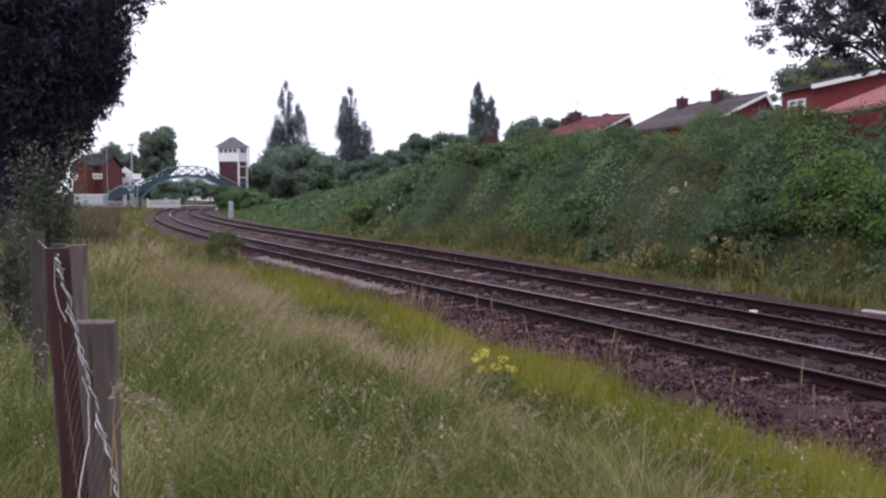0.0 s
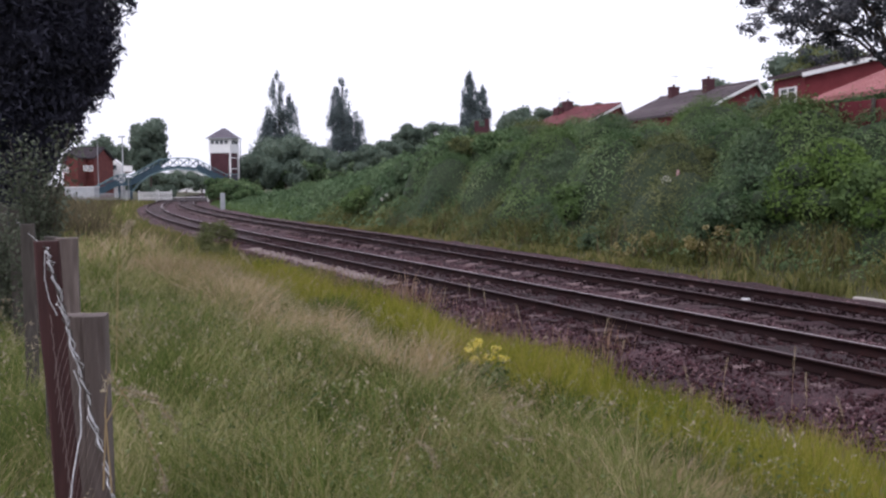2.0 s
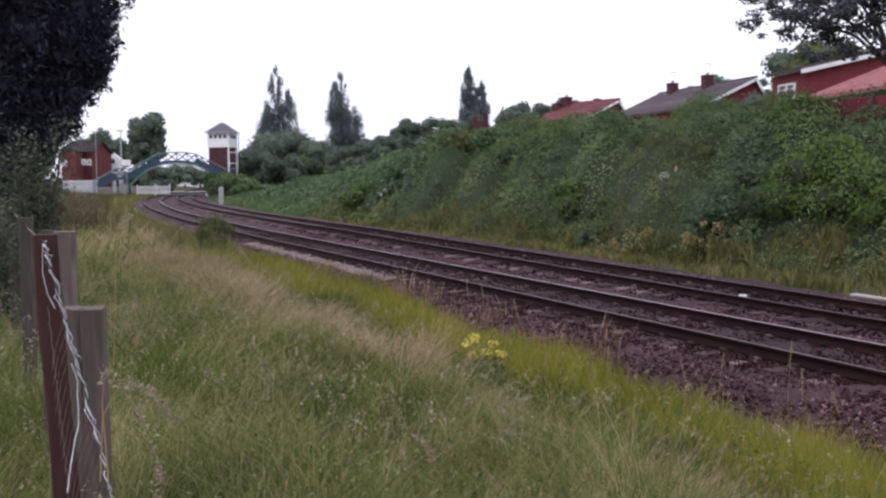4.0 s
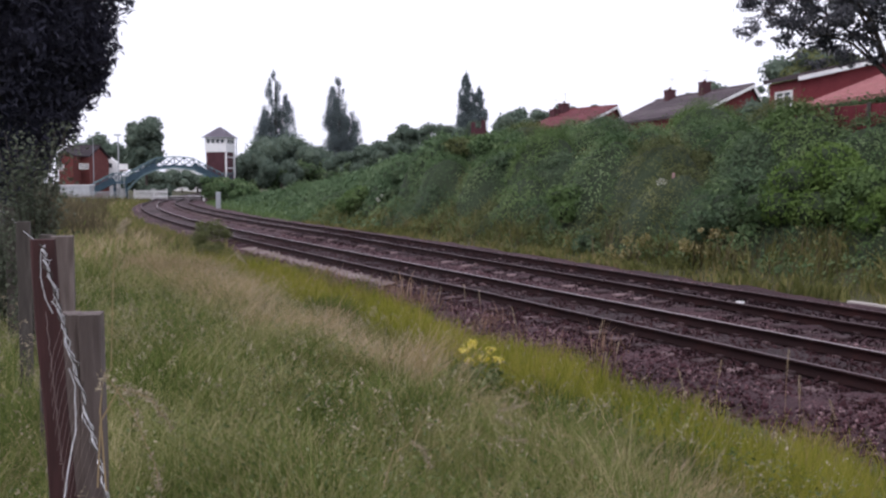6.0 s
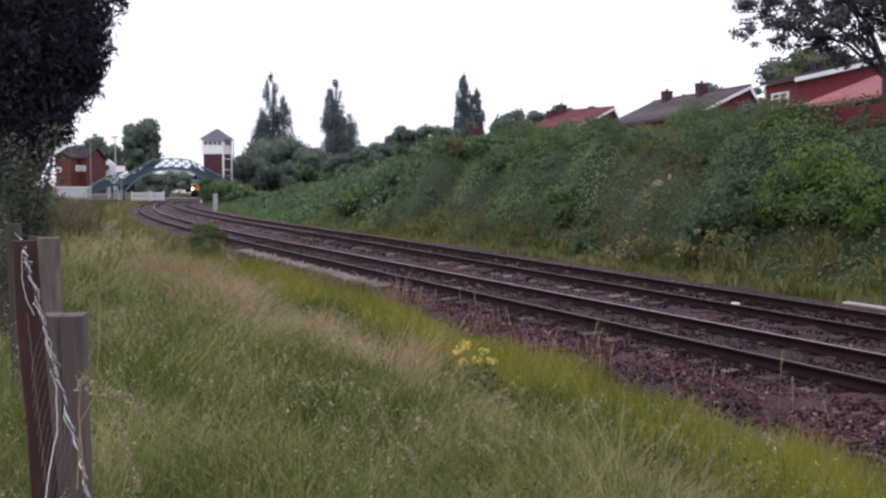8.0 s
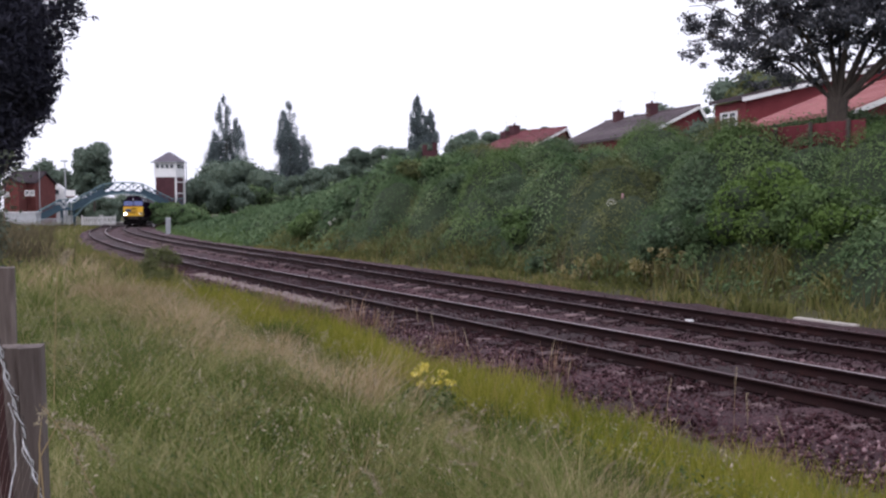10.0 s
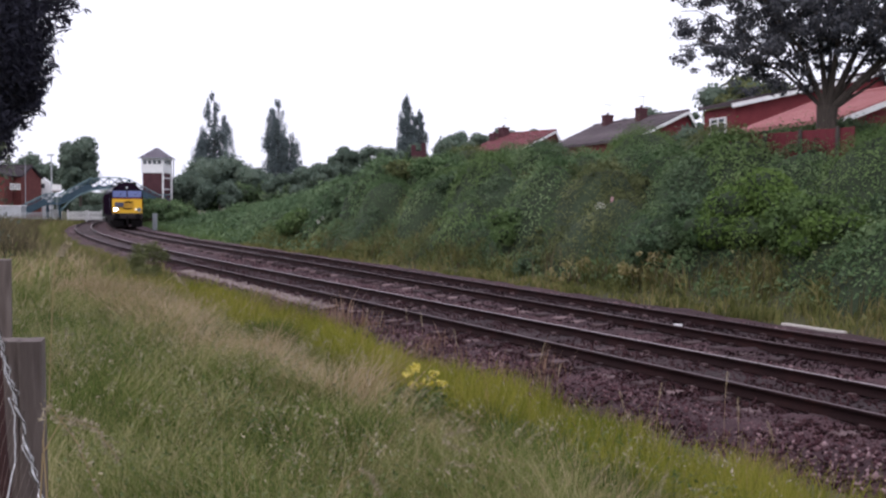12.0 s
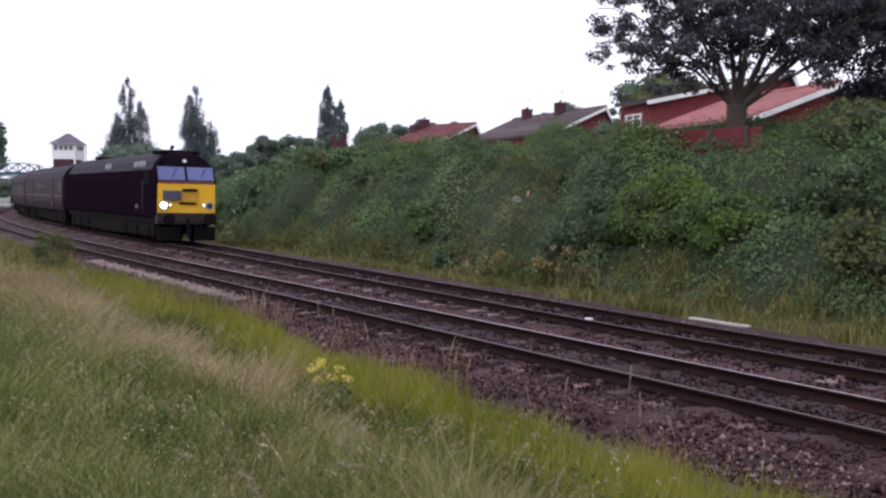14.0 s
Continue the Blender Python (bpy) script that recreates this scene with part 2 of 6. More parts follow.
M["tile_pink"] = surface("faded_red_roof_tile", [(0.3, (0.2640, 0.0880, 0.0880)), (0.5, (0.3344, 0.1232, 0.1232)), (0.7, (0.3960, 0.1672, 0.1584))], 0.8, 10, 0.9, 0.3, vary=0.2)
M["slate"] = surface("slate_roof", [(0.3, (0.0780, 0.0683, 0.0878)), (0.7, (0.1430, 0.1235, 0.1560))], 1.2, 10, 0.8, 0.3, vary=0.2)
M["white"] = surface("white_paint", [(0.3, (0.66, 0.66, 0.66)), (0.6, (0.80, 0.80, 0.80))], 1.5, 20, 0.6, 0.05)
M["pale_pink"] = surface("faded_pink_paint", [(0.3, (0.40, 0.22, 0.24)), (0.7, (0.55, 0.34, 0.35))], 1.5, 20, 0.7, 0.05)
M["pale_grey"] = surface("pale_grey_paint", [(0.3, (0.3444, 0.3608, 0.3854)), (0.7, (0.4592, 0.4756, 0.5002))], 1.5, 20, 0.6, 0.05)
M["teal"] = surface("teal_paint", [(0.3, (0.0140, 0.0400, 0.0620)), (0.5, (0.0230, 0.0590, 0.0880)), (0.7, (0.0430, 0.0840, 0.1160))], 1.5, 20, 0.55, 0.1)
M["teal_pale"] = surface("pale_teal_paint", [(0.3, (0.096, 0.168, 0.186)), (0.7, (0.162, 0.240, 0.252))], 1.5, 20, 0.5, 0.1)
M["asphalt"] = surface("asphalt", [(0.3, (0.09, 0.08, 0.085)), (0.7, (0.16, 0.14, 0.145))], 0.8, 20, 0.9, 0.3)
M["dark_metal"] = surface("dark_grey_metal", [(0.3, (0.040, 0.040, 0.065)), (0.7, (0.080, 0.080, 0.120))], 2, 20, 0.55, 0.1)
M["grey_metal"] = surface("grey_painted_metal", [(0.3, (0.25, 0.27, 0.29)), (0.7, (0.38, 0.40, 0.42))], 2, 20, 0.5, 0.1)
glassm, gn, gl, gb = shader("dark_glass", 0.08)
gb.inputs["Base Color"].default_value = (0.05, 0.06, 0.07, 1)
gb.inputs["Specular IOR Level"].default_value = 0.6
M["glass"] = glassm
M["maroon"] = surface("dark_maroon_coach_paint", [(0.3, (0.0190, 0.0080, 0.0150)), (0.7, (0.0300, 0.0125, 0.0220))], 0.8, 14, 0.5, 0.03, spec=0.06)
M["loco_paint"] = surface("very_dark_maroon_paint", [(0.3, (0.0090, 0.0052, 0.0105)), (0.7, (0.0145, 0.0080, 0.0160))], 0.8, 14, 0.6, 0.03, spec=0.0)
M["roof_paint"] = surface("dull_dark_roof_paint", [(0.3, (0.0140, 0.0110, 0.0200)), (0.7, (0.0250, 0.0200, 0.0350))], 1.0, 14, 0.7, 0.1, spec=0.15)
M["yellow"] = surface("warning_yellow_paint", [(0.25, (0.62, 0.33, 0.01)), (0.6, (0.80, 0.46, 0.012))], 1.5, 14, 0.45, 0.03)
M["black"] = surface("sooty_black_metal", [(0.3, (0.0050, 0.0045, 0.0050)), (0.7, (0.0140, 0.0125, 0.0130))], 2, 20, 0.9, 0.2, spec=0.05)
M["lamp_on"] = glow("lit_headlamp", (1.0, 0.97, 0.88), 30.0)
M["lamp_dim"] = glow("dim_marker_lamp", (1.0, 0.93, 0.8), 2.5)
M["flower_yellow"] = leafy("yellow_petal", [(0.2, (0.55, 0.45, 0.06)), (0.8, (0.80, 0.70, 0.20))], 0.9, 0.7)
M["pale_seed"] = leafy("pale_seed", [(0.2, (0.25, 0.21, 0.14)), (0.8, (0.50, 0.43, 0.31))], 0.9, 0.7)
M["sapling_leaf"] = leafy("sapling_leaf", [(0.2, (0.055, 0.068, 0.046)), (0.5, (0.105, 0.122, 0.085)), (0.8, (0.185, 0.200, 0.150))], 0.9, 0.5)
M["flower_white"] = leafy("white_petal", [(0.2, (0.55, 0.55, 0.48)), (0.8, (0.78, 0.78, 0.72))], 0.9, 0.7)

# ---- the line of the railway ----
STEP = 0.25
TS = np.arange(0, 900, STEP)
BEND = np.clip((TS - 27.0) / 30.0, 0, 1) / 446.0 * (TS < 150)
TH = 0.4149 - np.cumsum(BEND) * STEP
TX = 9.48 * math.cos(0.4149) - np.cumsum(np.sin(TH)) * STEP
TY = 9.48 * math.sin(0.4149) + np.cumsum(np.cos(TH)) * STEP


def along(s, off):
    """Plan position (arrays allowed) s metres along the line from abreast of the eye and off metres beyond the nearest rail."""
    s = np.asarray(s, float)
    off = np.asarray(off, float)
    sc = np.clip(s, 0, TS[-1])
    th, x, y = np.interp(sc, TS, TH), np.interp(sc, TS, TX), np.interp(sc, TS, TY)
    x, y = x - np.sin(th) * (s - sc), y + np.cos(th) * (s - sc)
    return x + off * np.cos(th), y + off * np.sin(th), th


def track_rise(s):
    """The further track lies a little higher through the bend."""
    return np.interp(s, [12, 38, 95, 135], [0.0, 0.2, 0.2, 0.03])


def bank_top(s):
    return np.interp(s, [-60, -10, 10, 30, 60, 80, 100, 125, 160], [3.4, 3.4, 3.6, 3.7, 3.5, 2.6, 1.2, 0.2, 0.0])


def ground(s, off):
    """Height of the ground, rails at 0."""
    s = np.asarray(s, float)
    off = np.asarray(off, float)
    near = np.interp(-off, [0.6, 1.0, 2.0, 3.2, 5.0, 7.0, 9.5, 14, 60], [-0.42, -0.42, -0.44, -0.30, 0.15, 0.55, 0.72, 0.80, 0.9])
    fade = np.interp(s, [35, 90], [1.0, 0.35])
    near = np.where(near > -0.3, -0.3 + (near + 0.3) * fade, near)
    far = -0.42 + (bank_top(s) + 0.42) * np.interp(off, [7.0, 8.5, 13.0, 17.5, 20, 24], [0, 0.04, 0.55, 1.0, 1.0, 0.92])
    return np.where(off < 3, near, far)


def mesh_from(name, verts, faces, mat, smooth=False):
    """A mesh from arrays: verts n x 3, faces an array of equal-length rows or a list of such arrays."""
    me = bpy.data.meshes.new(name)
    groups = faces if isinstance(faces, list) else [faces]
    verts = np.asarray(verts, np.float32)
    me.vertices.add(len(verts))
    me.vertices.foreach_set("co", verts.ravel())
    loops = np.concatenate([g.ravel() for g in groups]).astype(np.int32)
    sizes = np.concatenate([np.full(len(g), g.shape[1]) for g in groups]).astype(np.int32)
    me.loops.add(len(loops))
    me.loops.foreach_set("vertex_index", loops)
    me.polygons.add(len(sizes))
    starts = np.concatenate([[0], np.cumsum(sizes)[:-1]]).astype(np.int32)
    me.polygons.foreach_set("loop_start", starts)
    if smooth:
        me.polygons.foreach_set("use_smooth", np.ones(len(sizes), bool))
    me.update(calc_edges=True)
    me.materials.append(mat)
    return me


def grid_faces(nu, nv):
    i = np.arange((nu - 1) * (nv - 1))
    a = (i // (nv - 1)) * nv + i % (nv - 1)
    return np.stack([a, a + 1, a + nv + 1, a + nv], 1)


def part(name, bm, material, parent=None, label="", smooth=False):
    """Link a bmesh as one mesh object, under a thing or a part."""
    me = bpy.data.meshes.new(name)
    if smooth:
        for f in bm.faces:
            f.smooth = True
    bm.normal_update()
    bm.to_mesh(me)
    bm.free()
    me.materials.append(material)
    ob = new(name, me)
    if parent:
        ob.parent = parent
    return tagged(ob, label)


def box(bm, x0, y0, z0, x1, y1, z1, bev=0.0):
    r = bmesh.ops.create_cube(bm, size=1.0, matrix=Matrix.Translation(((x0 + x1) / 2, (y0 + y1) / 2, (z0 + z1) / 2)) @ Matrix.Diagonal((abs(x1 - x0), abs(y1 - y0), abs(z1 - z0), 1)))
    if bev:
        es = list({e for v in r["verts"] for e in v.link_edges})
        bmesh.ops.bevel(bm, geom=es, offset=bev, segments=1, affect="EDGES")
    return bm


def boxes(*args, bev=0.0):
    bm = bmesh.new()
    for a in args:
        box(bm, *a, bev=bev)
    return bm


def beam(bm, p, q, w, h):
    """A straight bar of section w x h from p to q."""
    p, q = Vector(p), Vector(q)
    m = (q - p).to_track_quat("Y", "Z").to_matrix().to_4x4()
    m.translation = (p + q) / 2
    bmesh.ops.create_cube(bm, size=1.0, matrix=m @ Matrix.Diagonal((w, (q - p).length, h, 1)))
    return bm


def prism(bm, outline, y0, y1):
    """Extrude an outline in x, z from y0 to y1."""
    a = [bm.verts.new((x, y0, z)) for x, z in outline]
    b = [bm.verts.new((x, y1, z)) for x, z in outline]
    n = len(a)
    bm.faces.new(a)
    bm.faces.new(b[::-1])
    for i in range(n):
        bm.faces.new((a[i], b[i], b[(i + 1) % n], a[(i + 1) % n]))
    bmesh.ops.recalc_face_normals(bm, faces=bm.faces[:])
    return bm


def tube(bm, points, radii, sides=8):
    """A tapered tube through points."""
    rings = []
    pts = [Vector(p) for p in points]
    for i, p in enumerate(pts):
        d = (pts[min(i + 1, len(pts) - 1)] - pts[max(i - 1, 0)]).normalized()
        u = d.orthogonal().normalized()
        v = d.cross(u)
        rings.append([bm.verts.new(p + (u * math.cos(a) + v * math.sin(a)) * radii[i]) for a in (2 * math.pi * k / sides for k in range(sides))])
    for a, b in zip(rings, rings[1:]):
        # match ring starts so that the tube does not twist
        k = min(range(sides), key=lambda j: (b[j].co - a[0].co).length)
        b[:] = b[k:] + b[:k]
        for i in range(sides):
            bm.faces.new((a[i], a[(i + 1) % sides], b[(i + 1) % sides], b[i]))
    bm.faces.new(rings[0][::-1])
    bm.faces.new(rings[-1])
    return bm


rng = np.random.default_rng(7)


def fbm(x, y, seed, octaves=4, lac=2.1):
    """Smooth value noise on plan coordinates, about -1 to 1."""
    g = np.random.default_rng(seed)
    out, amp, tot = np.zeros_like(x), 1.0, 0.0
    for _ in range(octaves):
        tab = g.uniform(-1, 1, (256, 256))
        xi, yi = np.floor(x).astype(int), np.floor(y).astype(int)
        fx, fy = x - xi, y - yi
        fx, fy = fx * fx * (3 - 2 * fx), fy * fy * (3 - 2 * fy)
        a, b = tab[xi % 256, yi % 256], tab[(xi + 1) % 256, yi % 256]
        c, d = tab[xi % 256, (yi + 1) % 256], tab[(xi + 1) % 256, (yi + 1) % 256]
        out = out + amp * ((a * (1 - fx) + b * fx) * (1 - fy) + (c * (1 - fx) + d * fx) * fy)
        tot, amp, x, y = tot + amp, amp * 0.55, x * lac + 17.3, y * lac + 5.1
    return out / tot


def blades(roots, heights, widths, lean):
    """Grass: one tapered, bent blade of three triangles at each root. Returns verts, face groups."""
    n = len(roots)
    az = rng.uniform(0, 2 * np.pi, n)
    side = np.stack([np.cos(az), np.sin(az), np.zeros(n)], 1) * widths[:, None] / 2
    bend_az = 3.2 * fbm(roots[:, 0] / 0.7, roots[:, 1] / 0.7, 91, 3) * 2 + rng.normal(0, 1.3, n)
    bend = np.stack([np.cos(bend_az), np.sin(bend_az), np.zeros(n)], 1) * (lean * heights)[:, None]
    up = np.array([0, 0, 1.0])
    mid = roots + up * (heights * 0.55)[:, None] + bend * 0.3
    tip = roots + up * heights[:, None] * 0.97 + bend
    v = np.stack([roots - side, roots + side, mid + side * 0.8, mid - side * 0.8, tip], 1).reshape(-1, 3)
    b = np.arange(n)[:, None] * 5
    return v, [b + np.array([[0, 1, 2, 3]]), b + np.array([[3, 2, 4]])]


def stuff(name, me, label, category):
    return tagged(new(name, me), label, category, kind="stuff")


def leaves(points, normals, size, jitter=0.9, aspect=0.6):
    """A folded, four-cornered leaf at each point, turned roughly along its normal."""
    n = len(points)
    d = normals + rng.normal(0, jitter, (n, 3))
    d /= np.linalg.norm(d, axis=1)[:, None] + 1e-9
    t = np.cross(d, rng.normal(0, 1, (n, 3)))
    t /= np.linalg.norm(t, axis=1)[:, None] + 1e-9
    w = np.cross(d, t)
    s = (size * rng.uniform(0.6, 1.3, n))[:, None] if np.ndim(size) else size * rng.uniform(0.6, 1.3, (n, 1))
    v = np.stack([points - t * s, points + w * s * aspect + d * s * 0.2, points + t * s, points - w * s * aspect + d * s * 0.2], 1).reshape(-1, 3)
    b = np.arange(n)[:, None] * 4
    return v, [b + np.array([[0, 1, 2]]), b + np.array([[0, 2, 3]])]


def crown_points(blobs, n, shell=0.35):
    """Points and outward normals spread in the outer shell of ellipsoids (cx, cy, cz, rx, ry, rz), outside the others' cores."""
    bl = np.array(blobs, float)
    wgt = (bl[:, 3] * bl[:, 5]) ** 1.0
    pick = rng.choice(len(bl), n, p=wgt / wgt.sum())
    d = rng.normal(0, 1, (n, 3))
    d /= np.linalg.norm(d, axis=1)[:, None]
    r = 1 - shell * rng.random(n) ** 1.6 + 0.07 * rng.normal(0, 1, n)
    p = bl[pick, :3] + d * bl[pick, 3:] * r[:, None]
    nr = d / bl[pick, 3:]
    nr /= np.linalg.norm(nr, axis=1)[:, None]
    return p, nr


def core_mesh(bm, blobs, k=0.78):
    for cx, cy, cz, rx, ry, rz in blobs:
        r = bmesh.ops.create_icosphere(bm, subdivisions=2, radius=1.0)
        for v in r["verts"]:
            j = 1 + 0.22 * noise.noise(v.co * 2.3 + Vector((cx, cy, cz)))
            v.co = Vector((cx + v.co.x * rx * k * j, cy + v.co.y * ry * k * j, cz + v.co.z * rz * k * j))
    return bm


def crown(name, blobs, n, size, mat, parent, core=None, k=0.78, shell=0.35, label=""):
    p, nr = crown_points(blobs, n, shell)
    v, f = leaves(p, nr, size)
    ob = new(name, mesh_from(name, v, f, mat))
    ob.parent = parent
    tagged(ob, label)
    # solid core, its darker colour standing for the shade behind the leaves
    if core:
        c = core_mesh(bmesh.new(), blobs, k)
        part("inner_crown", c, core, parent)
    return ob


def holder(name, m, label, category, group="", kind=""):
    e = new(name)
    e.empty_display_size = 0.2
    e.matrix_world = m
    return tagged(e, label, category, group, kind)


# ---- ground, ballast, rails ----
gs = np.concatenate([np.array([-1500, -700, -300, -150, -90, -60]), np.arange(-45, 20, 1.0), np.arange(20, 140, 2.0), np.arange(140, 240, 8.0), np.array([260, 300, 360, 450, 600, 800, 1200, 2000, 3000])])
go = np.concatenate([np.array([-420, -250, -140, -80, -50, -35, -25, -18]), np.arange(-14, 0, 0.5), np.arange(0, 8, 1.0), np.arange(8, 26, 0.8), np.array([28, 34, 45, 60, 90, 140, 250, 420])])
SS, OO = np.meshgrid(gs, go, indexing="ij")
gx, gy, _ = along(SS, OO)
gz = ground(SS, OO) + 0.05 * rng.normal(0, 1, SS.shape) * ((OO < -2.5) & (OO > -14))
gme = mesh_from("ground", np.stack([gx, gy, gz], 2).reshape(-1, 3), grid_faces(len(gs), len(go))[:, ::-1], M["soil"], True)
tagged(new("ground", gme), "rough grassy ground with bare soil between plants", "ground", kind="structure")

# ballast bed: a shaped ribbon along both tracks
prof = [(-2.3, -0.56), (-1.7, -0.44), (-0.95, -0.27), (-0.50, -0.215), (-0.16, -0.185), (0.75, -0.172), (1.65, -0.18), (1.95, -0.21), (2.45, -0.27), (2.95, -0.21), (3.25, -0.18), (4.16, -0.165), (5.05, -0.18), (5.4, -0.22), (5.9, -0.28), (7.6, -0.34), (8.2, -0.5)]
bs = np.concatenate([np.arange(-40, 60, 0.5), np.arange(60, 330, 2.0)])
BS, BO = np.meshgrid(bs, [p[0] for p in prof], indexing="ij")
bx, by, _ = along(BS, BO)
bz = np.tile([p[1] for p in prof], (len(bs), 1)) + 0.02 * rng.normal(0, 1, BS.shape) + track_rise(BS) * np.interp(BO, [2.0, 3.2], [0, 1])
bme = mesh_from("ballast", np.stack([bx, by, bz], 2).reshape(-1, 3), grid_faces(len(bs), len(prof))[:, ::-1], M["ballast"], True)
bme.materials.append(M["oily_ballast"])
four_foot = {4, 5, 6, 10, 11, 12}
bme.polygons.foreach_set("material_index", np.array([1 if i % (len(prof) - 1) in four_foot else 0 for i in range(len(bme.polygons))], np.int32))
tagged(new("ballast", bme), "purplish brown railway ballast bed under two tracks", "ballast", kind="structure")

# loose stones on the part of the bed that passes nearest
ns = 96000
ss = 4 + 44 * rng.random(ns) ** 1.5 - 3
so = rng.uniform(-2.3, 6.8, ns)
near_more = rng.random(ns) < np.where(so < -0.1, 1.0, 0.5)
ss, so = ss[near_more], so[near_more]
ns = len(ss)
px, py, _ = along(ss, so)
pz = np.interp(so, [p[0] for p in prof], [p[1] for p in prof]) + 0.012 + track_rise(ss) * np.interp(so, [2.0, 3.2], [0, 1])
r = rng.uniform(0.013, 0.029, ns) * np.where(rng.random(ns) < 0.10, 1.5, 1.0)
octa = np.array([[1, 0, 0], [-1, 0, 0], [0, 1, 0], [0, -1, 0], [0, 0, 1], [0, 0, -1]], float)
sv = octa[None] * r[:, None, None] * rng.uniform(0.6, 1.4, (ns, 6, 1)) + rng.normal(0, 0.3, (ns, 6, 3)) * r[:, None, None]
sv = sv + np.stack([px, py, pz], 1)[:, None]
of = np.array([[0, 2, 4], [2, 1, 4], [1, 3, 4], [3, 0, 4], [2, 0, 5], [1, 2, 5], [3, 1, 5], [0, 3, 5]])
oily = ((so > -0.7) & (so < 2.2)) | ((so > 2.8) & (so < 5.6))
for sel, mat, lab in ((~oily, "stone", "loose angular purplish grey ballast stones"), (oily & (so < 2.5), "oily_stone", "dark oily ballast stones between the rails"), (oily & (so > 2.5), "sooty_stone", "almost black ballast stones between the further rails")):
    q = sv[sel]
    sf = (np.arange(len(q))[:, None, None] * 6 + of[None]).reshape(-1, 3)
    stuff("ballast_stones", mesh_from("ballast_stones", q.reshape(-1, 3), sf, M[mat]), lab, "gravel")

n = 1900
ps, po = 22.5 + 15 * rng.random(n), -0.62 + 0.11 * rng.normal(0, 1, n)
px, py, _ = along(ps, po)
pz = np.interp(po, [p[0] for p in prof], [p[1] for p in prof]) + 0.03
q = octa[None] * rng.uniform(0.02, 0.045, n)[:, None, None] * rng.uniform(0.6, 1.4, (n, 6, 1)) + np.stack([px, py, pz], 1)[:, None]
sf = (np.arange(n)[:, None, None] * 6 + of[None]).reshape(-1, 3)
stuff("pale_stones", mesh_from("pale_stones", q.reshape(-1, 3), sf, M["pale_stone"]), "strip of fresh pale ballast stones beside the rail", "gravel")

RAIL = [(-0.07, -0.16), (0.07, -0.16), (0.07, -0.145), (0.012, -0.125), (0.012, -0.045), (0.036, -0.035), (0.036, -0.004), (0.03, 0.0), (-0.03, 0.0), (-0.036, -0.004), (-0.036, -0.035), (-0.012, -0.045), (-0.012, -0.125), (-0.07, -0.145)]
rs = np.concatenate([np.arange(-40, 27, 2.0), np.arange(27, 340, 1.0)])


def rail(off, parent, rise):
    n = len(RAIL)
    a, b = np.meshgrid(rs, np.arange(n), indexing="ij")
    x, y, _ = along(a, off + np.array([p[0] for p in RAIL])[b])
    z = np.array([p[1] for p in RAIL])[b] + rise * track_rise(a)
    i = np.arange((len(rs) - 1) * n)
    u, w = i // n, i % n
    f = np.stack([u * n + w, u * n + (w + 1) % n, (u + 1) * n + (w + 1) % n, (u + 1) * n + w], 1)
    head = w == 7
    me = mesh_from("rail", np.stack([x, y, z], 2).reshape(-1, 3), f, M["rust"])
    # only the near track's further rail gets the painted glint
    me.materials.append(M["rail_bright" if 1.0 < off < 2.0 else "rail_head"])
    me.polygons.foreach_set("material_index", head.astype(np.int32))
    ob = new("rail", me)
    ob.parent = parent
    return tagged(ob, "rusty steel rail with a worn head")


sleeper_bm = boxes((-1.28, -0.13, -0.30, 1.28, 0.13, -0.165), bev=0.015)
for xx in (-0.7525, 0.7525):
    for sx in (-0.09, 0.09):
        box(sleeper_bm, xx + sx - 0.03, -0.06, -0.17, xx + sx + 0.03, 0.06, -0.12)
sleeper_me = bpy.data.meshes.new("sleeper")
sleeper_bm.to_mesh(sleeper_me)
sleeper_bm.free()
sleeper_me.materials.append(M["sleeper"])
TRACKS = []
for off, rise, lab in ((0.7525, 0, "running track of rusty rails on concrete sleepers, beside the grass"), (4.1625, 1, "running track of rusty rails on concrete sleepers, below the bramble bank")):
    tk = holder("railway_track", Matrix(), lab, "railway track", kind="structure")
    rail(off - 0.7525, tk, rise)
    rail(off + 0.7525, tk, rise)
    for k in range(230):
        s = -8 + 0.7 * k
        x, y, th = along(s, off)
        o = new("sleeper", sleeper_me)
        o.parent = tk
        o.matrix_basis = pose(float(x), float(y), rise * float(track_rise(s)) + random.uniform(-0.035, -0.004), 0, 0, math.degrees(float(th)) + random.uniform(-0.6, 0.6))
    TRACKS.append(tk)

# ---- vegetation of the far bank ----


mound_rng = np.random.default_rng(23)
MOUNDS = 1150
MOUND_S = mound_rng.uniform(-32, 152, MOUNDS)
MOUND_O = mound_rng.uniform(9.6, 22, MOUNDS)
MOUND_R = mound_rng.uniform(0.65, 1.9, MOUNDS) * np.interp(MOUND_O, [9.6, 12], [0.6, 1.0])
MOUND_H = MOUND_R * mound_rng.uniform(0.85, 1.55, MOUNDS)
# kinds of growth: bramble, hawthorn, elder, olive shrub
MOUND_KIND = mound_rng.choice(4, MOUNDS, p=[0.42, 0.28, 0.14, 0.16])
MOUND_KIND = np.where((MOUND_S < 15) & (MOUND_KIND > 0), 3, MOUND_KIND)


